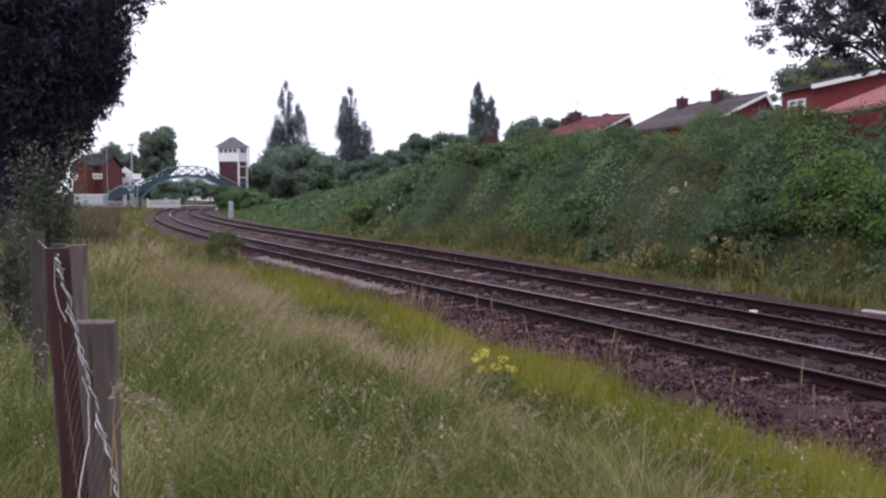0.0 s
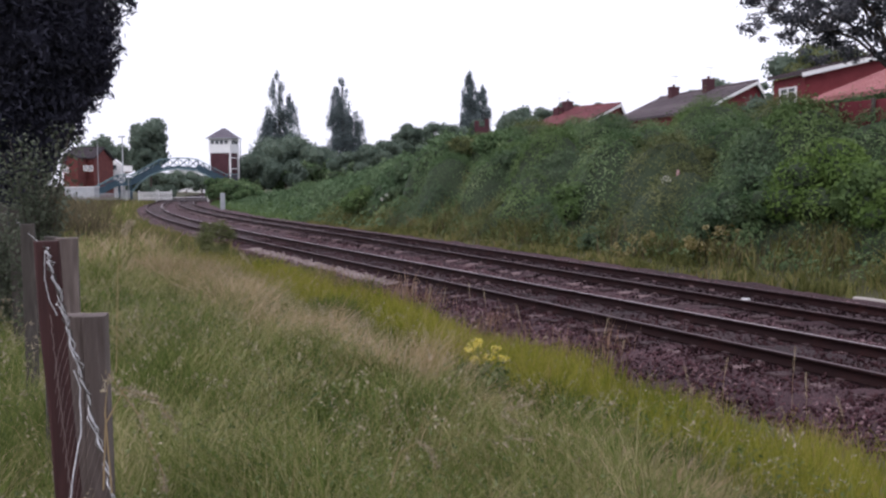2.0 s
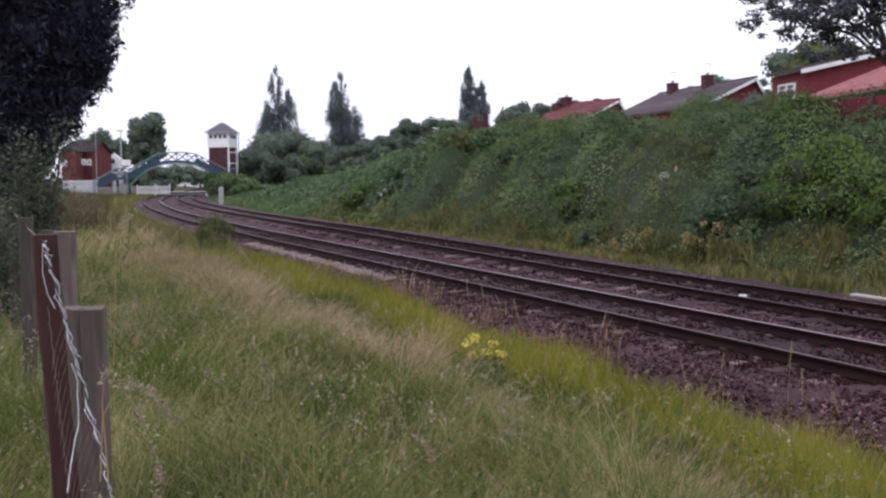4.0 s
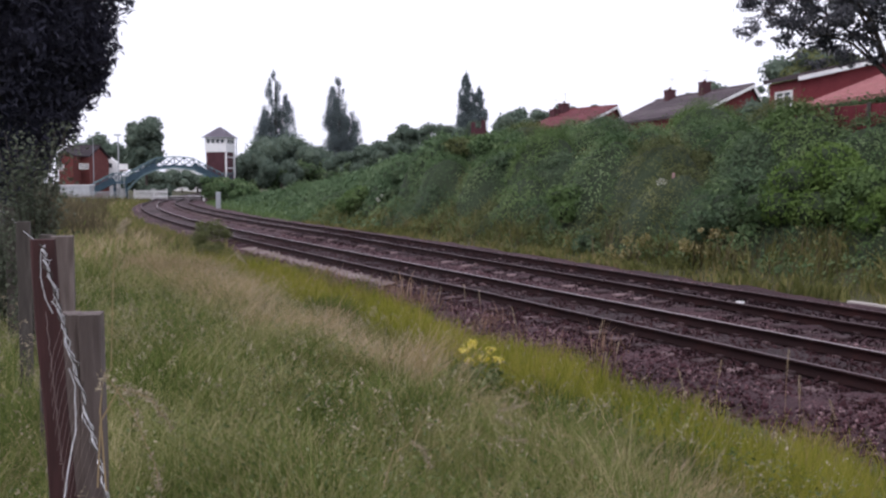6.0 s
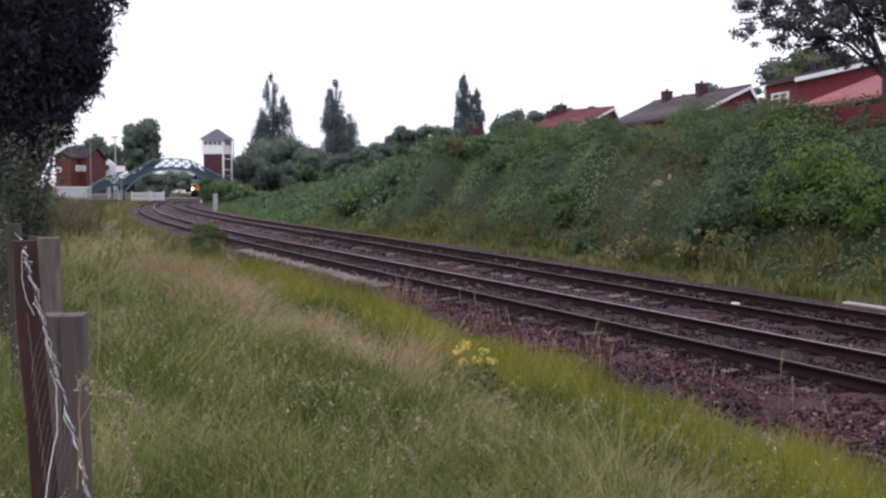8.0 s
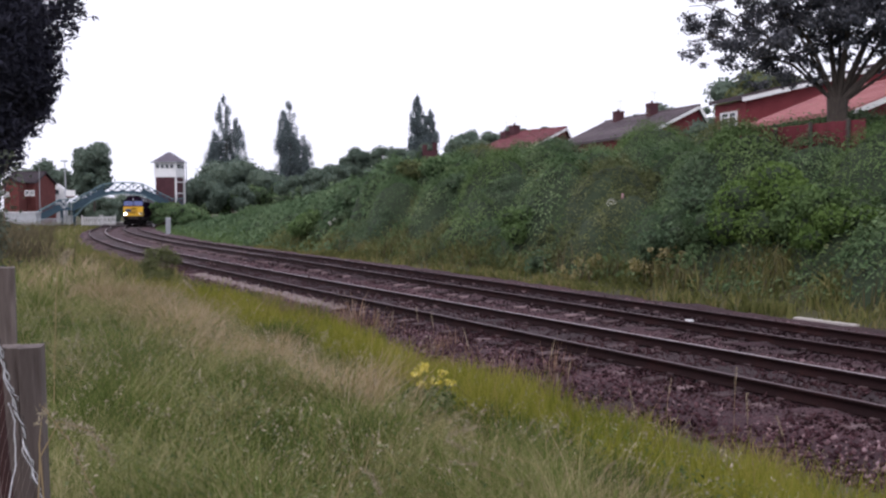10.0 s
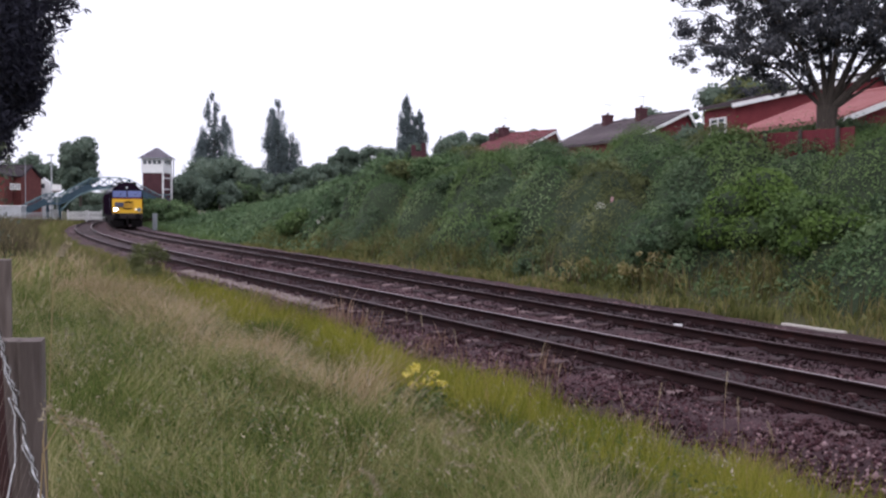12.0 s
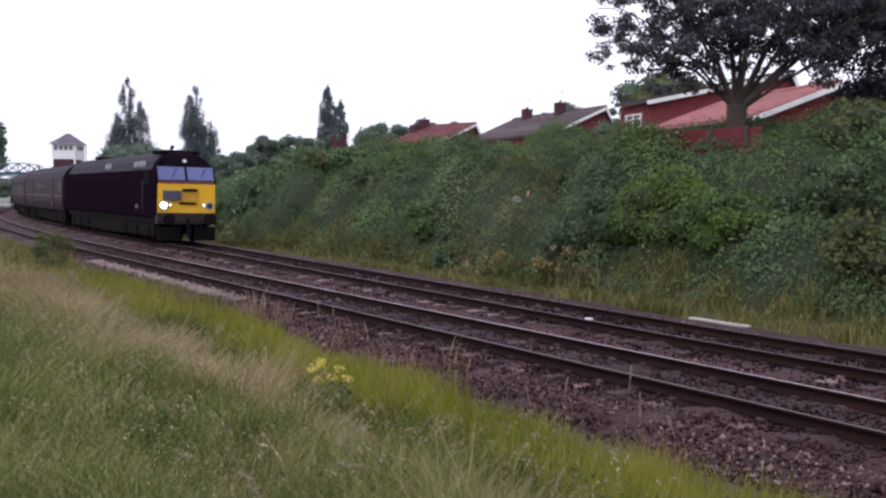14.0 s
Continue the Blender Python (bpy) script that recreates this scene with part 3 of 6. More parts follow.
def mound_field(s, off):
    """Height of the mounded growth, and which mound stands highest, at each point."""
    shape = np.shape(s)
    s, off = np.ravel(np.asarray(s, float)), np.ravel(np.asarray(off, float))
    h, which = 0.22 + 0.3 * np.abs(fbm(s / 1.7, off / 1.4, 3)), np.full(len(s), -1)
    cell = np.floor(s / 3.0).astype(int)
    for c in np.unique(cell):
        i = np.flatnonzero(cell == c)
        m = np.flatnonzero(np.abs(MOUND_S - 3.0 * c - 1.5) < 3.5)
        if len(m):
            d2 = (s[i, None] - MOUND_S[m]) ** 2 + (off[i, None] - MOUND_O[m]) ** 2
            cap = MOUND_H[m] * np.sqrt(np.clip(1 - d2 / MOUND_R[m] ** 2, 0, 1))
            k = cap.argmax(1)
            top = cap[np.arange(len(i)), k]
            win = top > h[i]
            h[i[win]], which[i[win]] = top[win], m[k[win]]
    h = h + 0.22 * fbm(s / 0.55, off / 0.55, 8, 3)
    return h.reshape(shape), which.reshape(shape), np.where(which < 0, 0.3, h / MOUND_H[which]).reshape(shape)


def thicket(s, off):
    """Height of the thicket above the ground."""
    h = np.clip(mound_field(s, off)[0], 0.12, 3.0)
    edge = np.interp(off, [8.0, 9.3, 11.0, 14.5, 17, 19, 22], [0.12, 0.45, 1.0, 1.0, 0.72, 0.6, 0.45])
    tall = np.interp(s, [-30, 2, 12, 20, 27, 33, 54, 62, 75, 95, 130], [1.7, 1.5, 1.15, 0.93, 0.97, 1.2, 1.1, 0.65, 0.5, 0.35, 0.3])
    return h * edge * tall


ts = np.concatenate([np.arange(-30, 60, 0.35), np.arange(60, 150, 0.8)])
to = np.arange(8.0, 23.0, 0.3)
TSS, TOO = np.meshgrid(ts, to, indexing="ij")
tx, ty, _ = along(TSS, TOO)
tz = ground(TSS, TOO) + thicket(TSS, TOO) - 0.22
# sheet below the leaves whose dark colour stands for shade between the mounds
stuff("bramble_shade_sheet", mesh_from("bramble_shade_sheet", np.stack([tx, ty, tz], 2).reshape(-1, 3), grid_faces(len(ts), len(to))[:, ::-1], M["bramble_core"], True),
      "dark sheet standing for the shade inside the bramble thicket", "brambles")


def bank_leaves(n, s0, s1, o0, o1, size, mats, labels):
    """Leaves over the thicket, each mound in its own kind, with ragged gaps between the mounds."""
    s = rng.uniform(s0, s1, n)
    o = rng.uniform(o0, o1, n)
    dens = fbm(s / 0.8, o / 0.7, 11, 3)
    crown_part = mound_field(s, o)[2]
    keep = rng.random(n) < np.clip(0.85 + dens * 1.6, 0.3, 1) * np.interp(crown_part, [0.2, 0.65], [0.3 if s1 < 55 else 0.9, 1.0])
    s, o = s[keep], o[keep]
    e = 0.12
    h0 = ground(s, o) + thicket(s, o)
    hs = (ground(s + e, o) + thicket(s + e, o) - h0) / e
    ho = (ground(s, o + e) + thicket(s, o + e) - h0) / e
    which = mound_field(s, o)[1]
    x, y, th = along(s, o)
    t = np.stack([-np.sin(th), np.cos(th)], 1)
    w = np.stack([np.cos(th), np.sin(th)], 1)
    nr = np.concatenate([-(np.clip(hs, -4, 4)[:, None] * t + np.clip(ho, -4, 4)[:, None] * w), np.ones((len(s), 1))], 1)
    nr /= np.linalg.norm(nr, axis=1)[:, None]
    p = np.stack([x, y, h0], 1) + nr * (rng.normal(0, 0.11, len(s)) + 0.03 * (rng.random(len(s)) < 0.2) * rng.exponential(4, len(s)))[:, None]
    kind = np.where(which < 0, 0, MOUND_KIND[which])
    leaf = size * (0.75 + 0.5 * ((which * 37) % 11) / 10.0)
    for k, (mat, lab) in enumerate(zip(mats, labels)):
        j = kind == k
        if j.sum():
            v, f = leaves(p[j], nr[j] + np.array([0, 0, 0.35]), leaf[j], 0.55, 0.5)
            stuff("brambles" if k == 0 else "scrub", mesh_from("scrub", v, f, M[mat]), lab, "brambles" if k == 0 else "scrub")


BANK_MATS = ("bramble", "hawthorn", "elder", "olive_shrub")
bank_leaves(480000, -14, 50, 8.8, 21, 0.056, BANK_MATS, ("dense dark green brambles covering the railway bank", "bluish green hawthorn growth on the railway bank", "fresh green elder growth on the railway bank", "olive green scrub on the railway bank"))
bank_leaves(70000, 48, 140, 8.4, 21, 0.14, ("nettle", "nettle", "bramble", "nettle"), ("soft green nettles and brambles on the further bank", "soft green nettles on the further bank", "green brambles on the further bank", "soft green growth on the further bank"))


def tufts(n, s0, s1, o0, o1, hmin, hmax, width, lean, mat, name, label, power=1.0, clump=0.0, base=ground, scale=1.0):
    s = s0 + (s1 - s0) * rng.random(n) ** power
    o = rng.uniform(o0, o1, n)
    if clump:
        k = rng.random(n) < np.clip(0.5 + clump * fbm(s / scale, o / scale, 31 + int(s1 * 3 + abs(o0) * 7)), 0.03, 1)
        s, o = s[k], o[k]
    x, y, _ = along(s, o)
    near = np.hypot(x, y)
    k = (near > 0.9) & (np.hypot(x - 0.36, y - 9.3) > 0.42)
    s, o, x, y, near = s[k], o[k], x[k], y[k], near[k]
    z = base(s, o) - 0.02
    n = len(s)
    h = rng.uniform(hmin, hmax, n) * (0.78 + 0.75 * fbm(s / 0.9, o / 0.75, 41))
    w = width * rng.uniform(0.6, 1.4, n) * np.clip(near / 7.0, 0.7, 4)
    v, f = blades(np.stack([x, y, z], 1), h, w, lean * rng.uniform(0.3, 1.5, n))
    return stuff(name, mesh_from(name, v, f, mat), label, "grass")


# verge below the bank
tufts(46000, -12, 62, 7.6, 9.8, 0.12, 0.5, 0.011, 0.5, M["rough_weeds"], "verge_weeds", "yellowish green weeds along the foot of the bank", clump=1.2)
tufts(20000, -12, 62, 8.8, 10.8, 0.35, 0.9, 0.010, 0.75, M["verge_yellow"], "verge_weeds", "tall yellowing weeds below the brambles", clump=2.4)
tufts(1500, 14, 50, 8.6, 10.4, 0.5, 1.1, 0.010, 0.35, M["dock"], "dock_stalks", "brown dock spikes along the foot of the bank", clump=2.4)
tufts(16000, 60, 150, 7.0, 12.5, 0.2, 0.7, 0.02, 0.5, M["elder"], "verge_grass", "fresh green grass beside the further track", clump=0.8)
tufts(42000, 52, 112, 8.6, 20, 0.35, 0.8, 0.018, 0.5, M["nettle"], "bank_grass", "long soft green grass and nettles on the further bank", base=lambda s, o: ground(s, o) + thicket(s, o) - 0.25, clump=0.5)


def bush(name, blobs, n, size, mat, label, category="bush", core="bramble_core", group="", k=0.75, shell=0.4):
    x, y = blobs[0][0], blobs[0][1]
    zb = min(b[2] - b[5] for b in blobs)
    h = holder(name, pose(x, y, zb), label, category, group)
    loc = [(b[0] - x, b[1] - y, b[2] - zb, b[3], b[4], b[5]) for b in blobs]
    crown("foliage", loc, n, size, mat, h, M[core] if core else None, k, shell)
    return h


def spray(cx, cy, cz, rx, ry, rz, n, rmin, rmax, seed):
    """n small blobs spread inside an ellipsoid."""
    g = np.random.default_rng(seed)
    out = []
    while len(out) < n:
        d = g.uniform(-1, 1, 3)
        if d @ d < 1:
            r = g.uniform(rmin, rmax)
            out.append((cx + d[0] * rx, cy + d[1] * ry, cz + d[2] * rz, r, r, r * 0.8))
    return out


SHRUBS = random.Random(40)
KINDS = (("hawthorn", "grey-green hawthorn shrub on the railway bank"), ("elder", "fresh green elder shrub on the railway bank"), ("olive_shrub", "olive green shrub on the railway bank"), ("bramble", "dark green bramble mound on the railway bank"), ("hawthorn", "bluish green hawthorn shrub on the railway bank"))


def on_bank(s, off, up):
    x, y, _ = along(s, off)
    return float(x), float(y), float(ground(s, off)) + up


for k in range(54):
    s_ = -8 + 66 * (k + SHRUBS.random()) / 54
    o_ = SHRUBS.choice((10.5, 12.5, 14.5, 16.5, 17.5, 18.5)) + SHRUBS.uniform(-0.8, 0.8)
    small = 1.0 if s_ < 60 else 0.6
    r_ = SHRUBS.uniform(0.8, 1.75) * small * (0.65 if s_ < 34 and o_ > 15 else 1.0)
    bx_, by_, bz_ = on_bank(s_, o_, 0.0)
    bz_ += float(thicket(s_, o_)) * (0.45 if o_ > 15 else 0.75)
    mat_, lab_ = KINDS[k % 5]
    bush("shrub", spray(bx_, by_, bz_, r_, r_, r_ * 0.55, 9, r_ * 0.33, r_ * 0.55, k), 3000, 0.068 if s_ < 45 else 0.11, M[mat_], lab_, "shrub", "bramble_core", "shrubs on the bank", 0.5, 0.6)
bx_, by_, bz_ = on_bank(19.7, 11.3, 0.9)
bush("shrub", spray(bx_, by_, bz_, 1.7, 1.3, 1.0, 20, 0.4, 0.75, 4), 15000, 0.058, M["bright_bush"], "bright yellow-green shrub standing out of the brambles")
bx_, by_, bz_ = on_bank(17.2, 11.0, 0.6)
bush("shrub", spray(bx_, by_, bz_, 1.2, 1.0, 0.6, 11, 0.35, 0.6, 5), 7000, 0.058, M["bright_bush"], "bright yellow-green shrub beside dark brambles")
bx_, by_, bz_ = on_bank(22.3, 9.1, 0.5)
bush("weed", spray(bx_, by_, bz_, 1.0, 0.5, 0.6, 22, 0.1, 0.26, 6), 1100, 0.055, M["yellow_leaf"], "yellowed, dying broad-leaved weed at the foot of the bank", "weed", None)
bx_, by_, bz_ = on_bank(25.5, 8.8, 0.35)
bush("weed", spray(bx_, by_, bz_, 0.8, 0.5, 0.5, 18, 0.08, 0.22, 7), 600, 0.05, M["yellow_leaf"], "straw-coloured weed at the foot of the bank", "weed", None)
for s_, o_, u_ in ((27, 11.0, 1.2), (52, 10.2, 0.9), (49, 12.0, 1.5)):
    bx_, by_, bz_ = on_bank(s_, o_, u_)
    bush("elder_flower", spray(bx_, by_, bz_, 0.5, 0.4, 0.35, 5, 0.08, 0.16, int(s_)), 90, 0.05, M["flower_white"], "creamy white flower heads among the brambles", "flowers", None)

# ---- the meadow before the railway ----
tufts(88000, 0.5, 16, -10.5, -6.3, 0.2, 0.62, 0.0062, 0.8, M["grass_green"], "meadow_grass", "long tangled green meadow grass", 1.3)
tufts(30000, 0.5, 16, -10.5, -7.0, 0.14, 0.42, 0.009, 0.9, M["grass_dark"], "meadow_grass", "dark green undergrowth of the meadow", 1.3, 1.5, scale=0.8)
tufts(26000, 0.5, 11, -6.6, -4.9, 0.10, 0.32, 0.006, 0.9, M["grass_green"], "meadow_grass", "low trodden olive grass", 1.1, 0.8)
tufts(30000, 0.5, 11, -7.2, -4.9, 0.14, 0.40, 0.004, 1.3, M["grass_tan"], "seeding_grass", "flattened straw-coloured grass", 1.1, 1.4)
tufts(16000, 11, 18, -6.6, -5.2, 0.2, 0.5, 0.006, 0.8, M["grass_green"], "meadow_grass", "olive meadow grass beside the lush edge", 1.1, 0.8)
tufts(36000, 16, 75, -13, -5.0, 0.3, 0.75, 0.008, 0.6, M["grass_green"], "meadow_grass", "long green and straw-coloured meadow grass further off", 1.2)
tufts(30000, 7.5, 20, -7.1, -5.6, 0.36, 0.72, 0.0045, 0.8, M["grass_tan"], "seeding_grass", "pale straw-coloured seeding grass", 1.0, 1.8, scale=1.6)
tufts(11000, 16, 60, -8.0, -4.6, 0.4, 0.8, 0.007, 0.6, M["grass_tan"], "seeding_grass", "pale straw-coloured seeding grass along the railway", 1.1, 1.6)
tufts(8000, 0.5, 14, -9.8, -6.5, 0.4, 0.72, 0.004, 0.9, M["grass_tan"], "seeding_grass", "pale seed heads standing over the meadow grass", 1.2, 2.0)
tufts(115000, -2, 26, -5.1, -2.6, 0.34, 0.74, 0.0058, 0.30, M["grass_bright"], "lush_grass", "bright yellow-green grass along the edge of the ballast", 1.1, 0.7)
tufts(16000, 1, 18, -5.5, -4.8, 0.25, 0.5, 0.008, 0.45, M["grass_dark"], "lush_grass", "dark green clumps along the lush grass", 1.0, 2.6, scale=0.9)
tufts(2600, 6.2, 7.9, -5.3, -4.7, 0.3, 0.6, 0.008, 0.5, M["grass_dark"], "lush_grass", "dark green hummock at the front of the lush grass")
tufts(1800, 12.2, 13.6, -5.5, -5.0, 0.3, 0.6, 0.008, 0.5, M["grass_dark"], "lush_grass", "dark green hummock beside the lush grass")
tufts(32000, 22, 70, -5.2, -1.2, 0.3, 0.65, 0.008, 0.45, M["rough_weeds"], "lush_grass", "olive green grass growing up to the rails", 1.2, 0.9)
tufts(4600, -2, 26, -3.0, -2.0, 0.2, 0.55, 0.0038, 0.5, M["grass_red"], "dry_stalks", "dry reddish stalks at the edge of the ballast", 1.1, 2.0)
tufts(2400, 12, 26, -2.4, -0.8, 0.25, 0.75, 0.0038, 0.45, M["grass_red"], "dry_stalks", "thin dead stalks growing out of the ballast", 1.0, 2.4)
tufts(9000, -14, 1.5, -14, -2.6, 0.2, 0.5, 0.012, 0.6, M["grass_green"], "meadow_grass", "green meadow grass behind the viewpoint", 1.0)
tufts(14000, 68, 150, -7, -0.9, 0.35, 0.75, 0.012, 0.5, M["rough_weeds"], "lush_grass", "rough olive grass growing up to the further rails", 1.0, 0.6)
tufts(30000, 3, 16, -17, -10.4, 0.3, 0.8, 0.008, 0.5, M["grass_green"], "meadow_grass", "tall green grass behind the fence", 1.0)
tufts(26000, 28, 75, -12, -6.0, 0.7, 1.3, 0.009, 0.35, M["dock"], "dock_stalks", "tall brown docks and dead stems over the far meadow", 1.0, 1.6, scale=3.0)
tufts(18000, 66, 140, -15, -3.2, 0.7, 1.45, 0.010, 0.35, M["dock"], "dock_stalks", "brown dead stems near the level crossing", 1.0, 1.4, scale=3.0)


def weeds(n, s0, s1, o0, o1, up, size, mat, label, name="weeds"):
    s, o = rng.uniform(s0, s1, n), rng.uniform(o0, o1, n)
    k = rng.random(n) < np.clip(0.25 + 2.2 * fbm(s / 0.7, o / 0.7, 77), 0, 1)
    s, o = s[k], o[k]
    x, y, _ = along(s, o)
    k = np.hypot(x, y) > 1.2
    s, o, x, y = s[k], o[k], x[k], y[k]
    p = np.stack([x, y, ground(s, o) + up * rng.random(len(s)) ** 0.6], 1)
    v, f = leaves(p, np.tile([0, 0, 1.0], (len(s), 1)), size, 0.6, 0.35)
    stuff(name, mesh_from(name, v, f, mat), label, "weeds")


def seed_heads(n, s0, s1, o0, o1, h0, h1, label):
    s, o = rng.uniform(s0, s1, n), rng.uniform(o0, o1, n)
    k = rng.random(n) < np.clip(0.25 + 1.8 * fbm(s / 1.5, o / 1.1, 57), 0, 1)
    s, o = s[k], o[k]
    x, y, _ = along(s, o)
    k = np.hypot(x, y) > 1.6
    s, o, x, y = s[k], o[k], x[k], y[k]
    m = 9
    c = np.stack([x, y, ground(s, o) + rng.uniform(h0, h1, len(s))], 1)
    d = rng.normal(0, 1, (len(s), 3)) * [1, 1, 0.5]
    d = d / np.linalg.norm(d, axis=1)[:, None] * 0.09
    t = np.linspace(-0.5, 0.5, m)[None, :, None]
    q = c[:, None] + d[:, None] * t - np.array([0, 0, 0.05]) * t ** 2 * 4 + rng.normal(0, 0.006, (len(s), m, 3))
    v, f = leaves(q.reshape(-1, 3), rng.normal(0, 1, (len(s) * m, 3)), 0.011, 0.5, 0.35)
    stuff("seed_heads", mesh_from("seed_heads", v, f, M["pale_seed"]), label, "grass")


seed_heads(2600, 0.5, 15, -9.8, -5.2, 0.4, 0.72, "pale feathery grass seed heads over the meadow")
seed_heads(420, 4, 24, -5.6, -2.6, 0.4, 0.65, "pale feathery seed heads over the lush grass")
weeds(42000, 0.5, 14, -9.8, -5.9, 0.5, 0.016, M["weed"], "small grey-green weed leaves among the grass")
weeds(1500, 0.5, 15, -9.4, -5.8, 0.5, 0.009, M["pale_seed"], "fine pale flowering heads among the meadow grass")
weeds(9000, 0, 16, -5.2, -3.0, 0.3, 0.03, M["weed"], "dark green weed leaves in the lush grass")


n = 24000
s, o = rng.uniform(-8, 62, n), rng.uniform(8.2, 11.2, n)
k = rng.random(n) < np.clip(0.3 + 2.0 * fbm(s / 1.2, o / 1.0, 83), 0, 1)
s, o = s[k], o[k]
x, y, _ = along(s, o)
v, f = leaves(np.stack([x, y, ground(s, o) + 1.0 * rng.random(len(s)) * np.interp(o, [8.2, 9.5], [0.35, 1.0])], 1), np.tile([0, 0, 1.0], (len(s), 1)), 0.06, 0.6, 0.45)
stuff("weeds", mesh_from("weeds", v, f, M["olive_shrub"]), "olive green broad-leaved weeds along the foot of the bank", "weeds")


sx, sy, sz = (-5.16, 23.43, 0.82)
bush("shrub", spray(sx, sy, sz + 0.22, 0.42, 0.4, 0.5, 26, 0.1, 0.24, 88), 4200, 0.022, M["olive_shrub"], "small feathery olive green shrub standing in the meadow", "shrub", None, shell=0.9)

tufts(3000, 70, 150, -16, -1.3, 0.3, 0.8, 0.012, 0.5, M["grass_tan"], "seeding_grass", "rough straw-coloured grass near the crossing", 1.0, 0.8)
tufts(16000, 60, 150, -20, -1.3, 0.3, 0.8, 0.012, 0.5, M["grass_green"], "meadow_grass", "rough green grass near the crossing", 1.0, 0.8)
tufts(9000, 24, 90, -12, -4, 0.5, 1.0, 0.009, 0.5, M["dock"], "dry_stalks", "tall brown seeding stalks over the far meadow", 1.0, 1.4)
tufts(1500, 2, 24, -5.0, -2.4, 0.5, 0.85, 0.0035, 0.5, M["grass_red"], "dry_stalks", "thin reddish seed stalks over the lush grass", 1.0, 1.4)

# yellow ragwort by the ballast
rx, ry, rz = (0.40, 9.75, 0.44)
rag = holder("ragwort", pose(rx, ry, rz - 0.32), "yellow-flowered ragwort plant in the lush grass", "flower")
bm = bmesh.new()
tips = []
for k in range(7):
    a, d = random.uniform(0, 6.28), random.uniform(0.05, 0.28)
    tip = (math.cos(a) * d, math.sin(a) * d, random.uniform(0.42, 0.62))
    tube(bm, [(0, 0, 0), (tip[0] * 0.4, tip[1] * 0.4, tip[2] * 0.6), tip], [0.006, 0.005, 0.003], 4)
    tips.append(tip)
part("stems", bm, M["weed"], rag)
crown("leaves", [(0, 0, 0.2, 0.34, 0.3, 0.2)], 520, 0.04, M["weed"], rag)
for tip in tips:
    crown("flower_head", [(*tip, 0.055, 0.055, 0.035)], 20, 0.026, M["flower_yellow"], rag, label="cluster of yellow flowers")


def seed_stalk(points, label, head=0.5):
    """A single arching grass stalk with a feathery head."""
    h = holder("grass_stalk", pose(*points[0]), label, "grass stalk")
    loc = [Vector(p) - Vector(points[0]) for p in points]
    bm = tube(bmesh.new(), loc, [0.0022 - 0.0012 * i / len(loc) for i in range(len(loc))], 5)
    part("stem", bm, M["grass_tan"], h)
    n, m = 190, len(loc) - 1
    tt = (1 - head) + head * rng.random(n)
    q = np.array([loc[min(int(t * m), m - 1)].lerp(loc[min(int(t * m), m - 1) + 1], t * m - int(t * m) if t < 1 else 1.0) for t in tt])
    q = q + rng.normal(0, 0.008, (n, 3))
    v, f = leaves(q, rng.normal(0, 1, (n, 3)), 0.0075, 0.6, 0.3)
    o = new("seed_head", mesh_from("seed_head", v, f, M["pale_seed"]))
    o.parent = h
    tagged(o, kind="stuff")
    return h


seed_stalk([(-0.82, 2.36, 1.57), (-0.81, 2.36, 1.73), (-0.77, 2.38, 1.81), (-0.70, 2.40, 1.78), (-0.65, 2.41, 1.70)], "arching pale grass stalk beside the fence post")
seed_stalk([(-0.77, 2.27, 1.59), (-0.78, 2.27, 1.78), (-0.77, 2.27, 1.87), (-0.71, 2.29, 1.77), (-0.66, 2.30, 1.63), (-0.66, 2.31, 1.58)], "drooping straw-coloured grass stalk beside the fence post", 0.7)
seed_stalk([(-0.20, 3.79, 1.12), (-0.16, 3.79, 1.26), (-0.09, 3.79, 1.30), (-0.04, 3.79, 1.27), (-0.02, 3.79, 1.20)], "arching pale seed head in the meadow")
seed_stalk([(0.93, 5.21, 0.77), (0.81, 5.23, 0.92), (0.64, 5.25, 0.97), (0.43, 5.27, 1.00), (0.33, 5.28, 1.05)], "long dry stalk lying over the grass", 0.3)
seed_stalk([(0.82, 4.92, 0.76), (0.66, 4.95, 0.91), (0.49, 4.97, 0.99), (0.33, 4.98, 1.01)], "long dry stalk lying over the grass", 0.3)
seed_stalk([(0.55, 5.56, 0.83), (0.69, 5.55, 1.01), (0.55, 5.56, 1.06), (0.35, 5.58, 1.00)], "arching dry stalk in the lush grass", 0.3)
seed_stalk([(-1.30, 3.96, 1.55), (-1.285, 3.97, 1.95), (-1.274, 3.975, 2.074), (-1.254, 3.985, 2.126), (-1.227, 3.994, 2.157)], "tall pale seed head standing over the meadow", 0.35)
seed_stalk([(-1.38, 7.88, 1.50), (-1.49, 7.86, 1.68), (-1.56, 7.84, 1.76)], "brown seed stalk over the meadow", 0.6)

# dry stalks fallen over the front edge of the lush grass
for k in range(22):
    x0, y0, _ = along(random.uniform(4.2, 9.5), random.uniform(-5.4, -4.9))
    x0, y0 = float(x0), float(y0)
    z0 = 0.22
    a, ln = random.uniform(2.4, 4.0), random.uniform(0.3, 0.6)
    h0 = random.uniform(0.25, 0.42)
    dx, dy = math.cos(a) * ln, math.sin(a) * ln
    seed_stalk([(x0, y0, z0), (x0 + dx * 0.2, y0 + dy * 0.2, z0 + h0 * 0.8), (x0 + dx * 0.5, y0 + dy * 0.5, z0 + h0), (x0 + dx * 0.8, y0 + dy * 0.8, z0 + h0 * 0.8), (x0 + dx, y0 + dy, z0 + h0 * 0.5)], "arching dry stalk before the lush grass", 0.35)
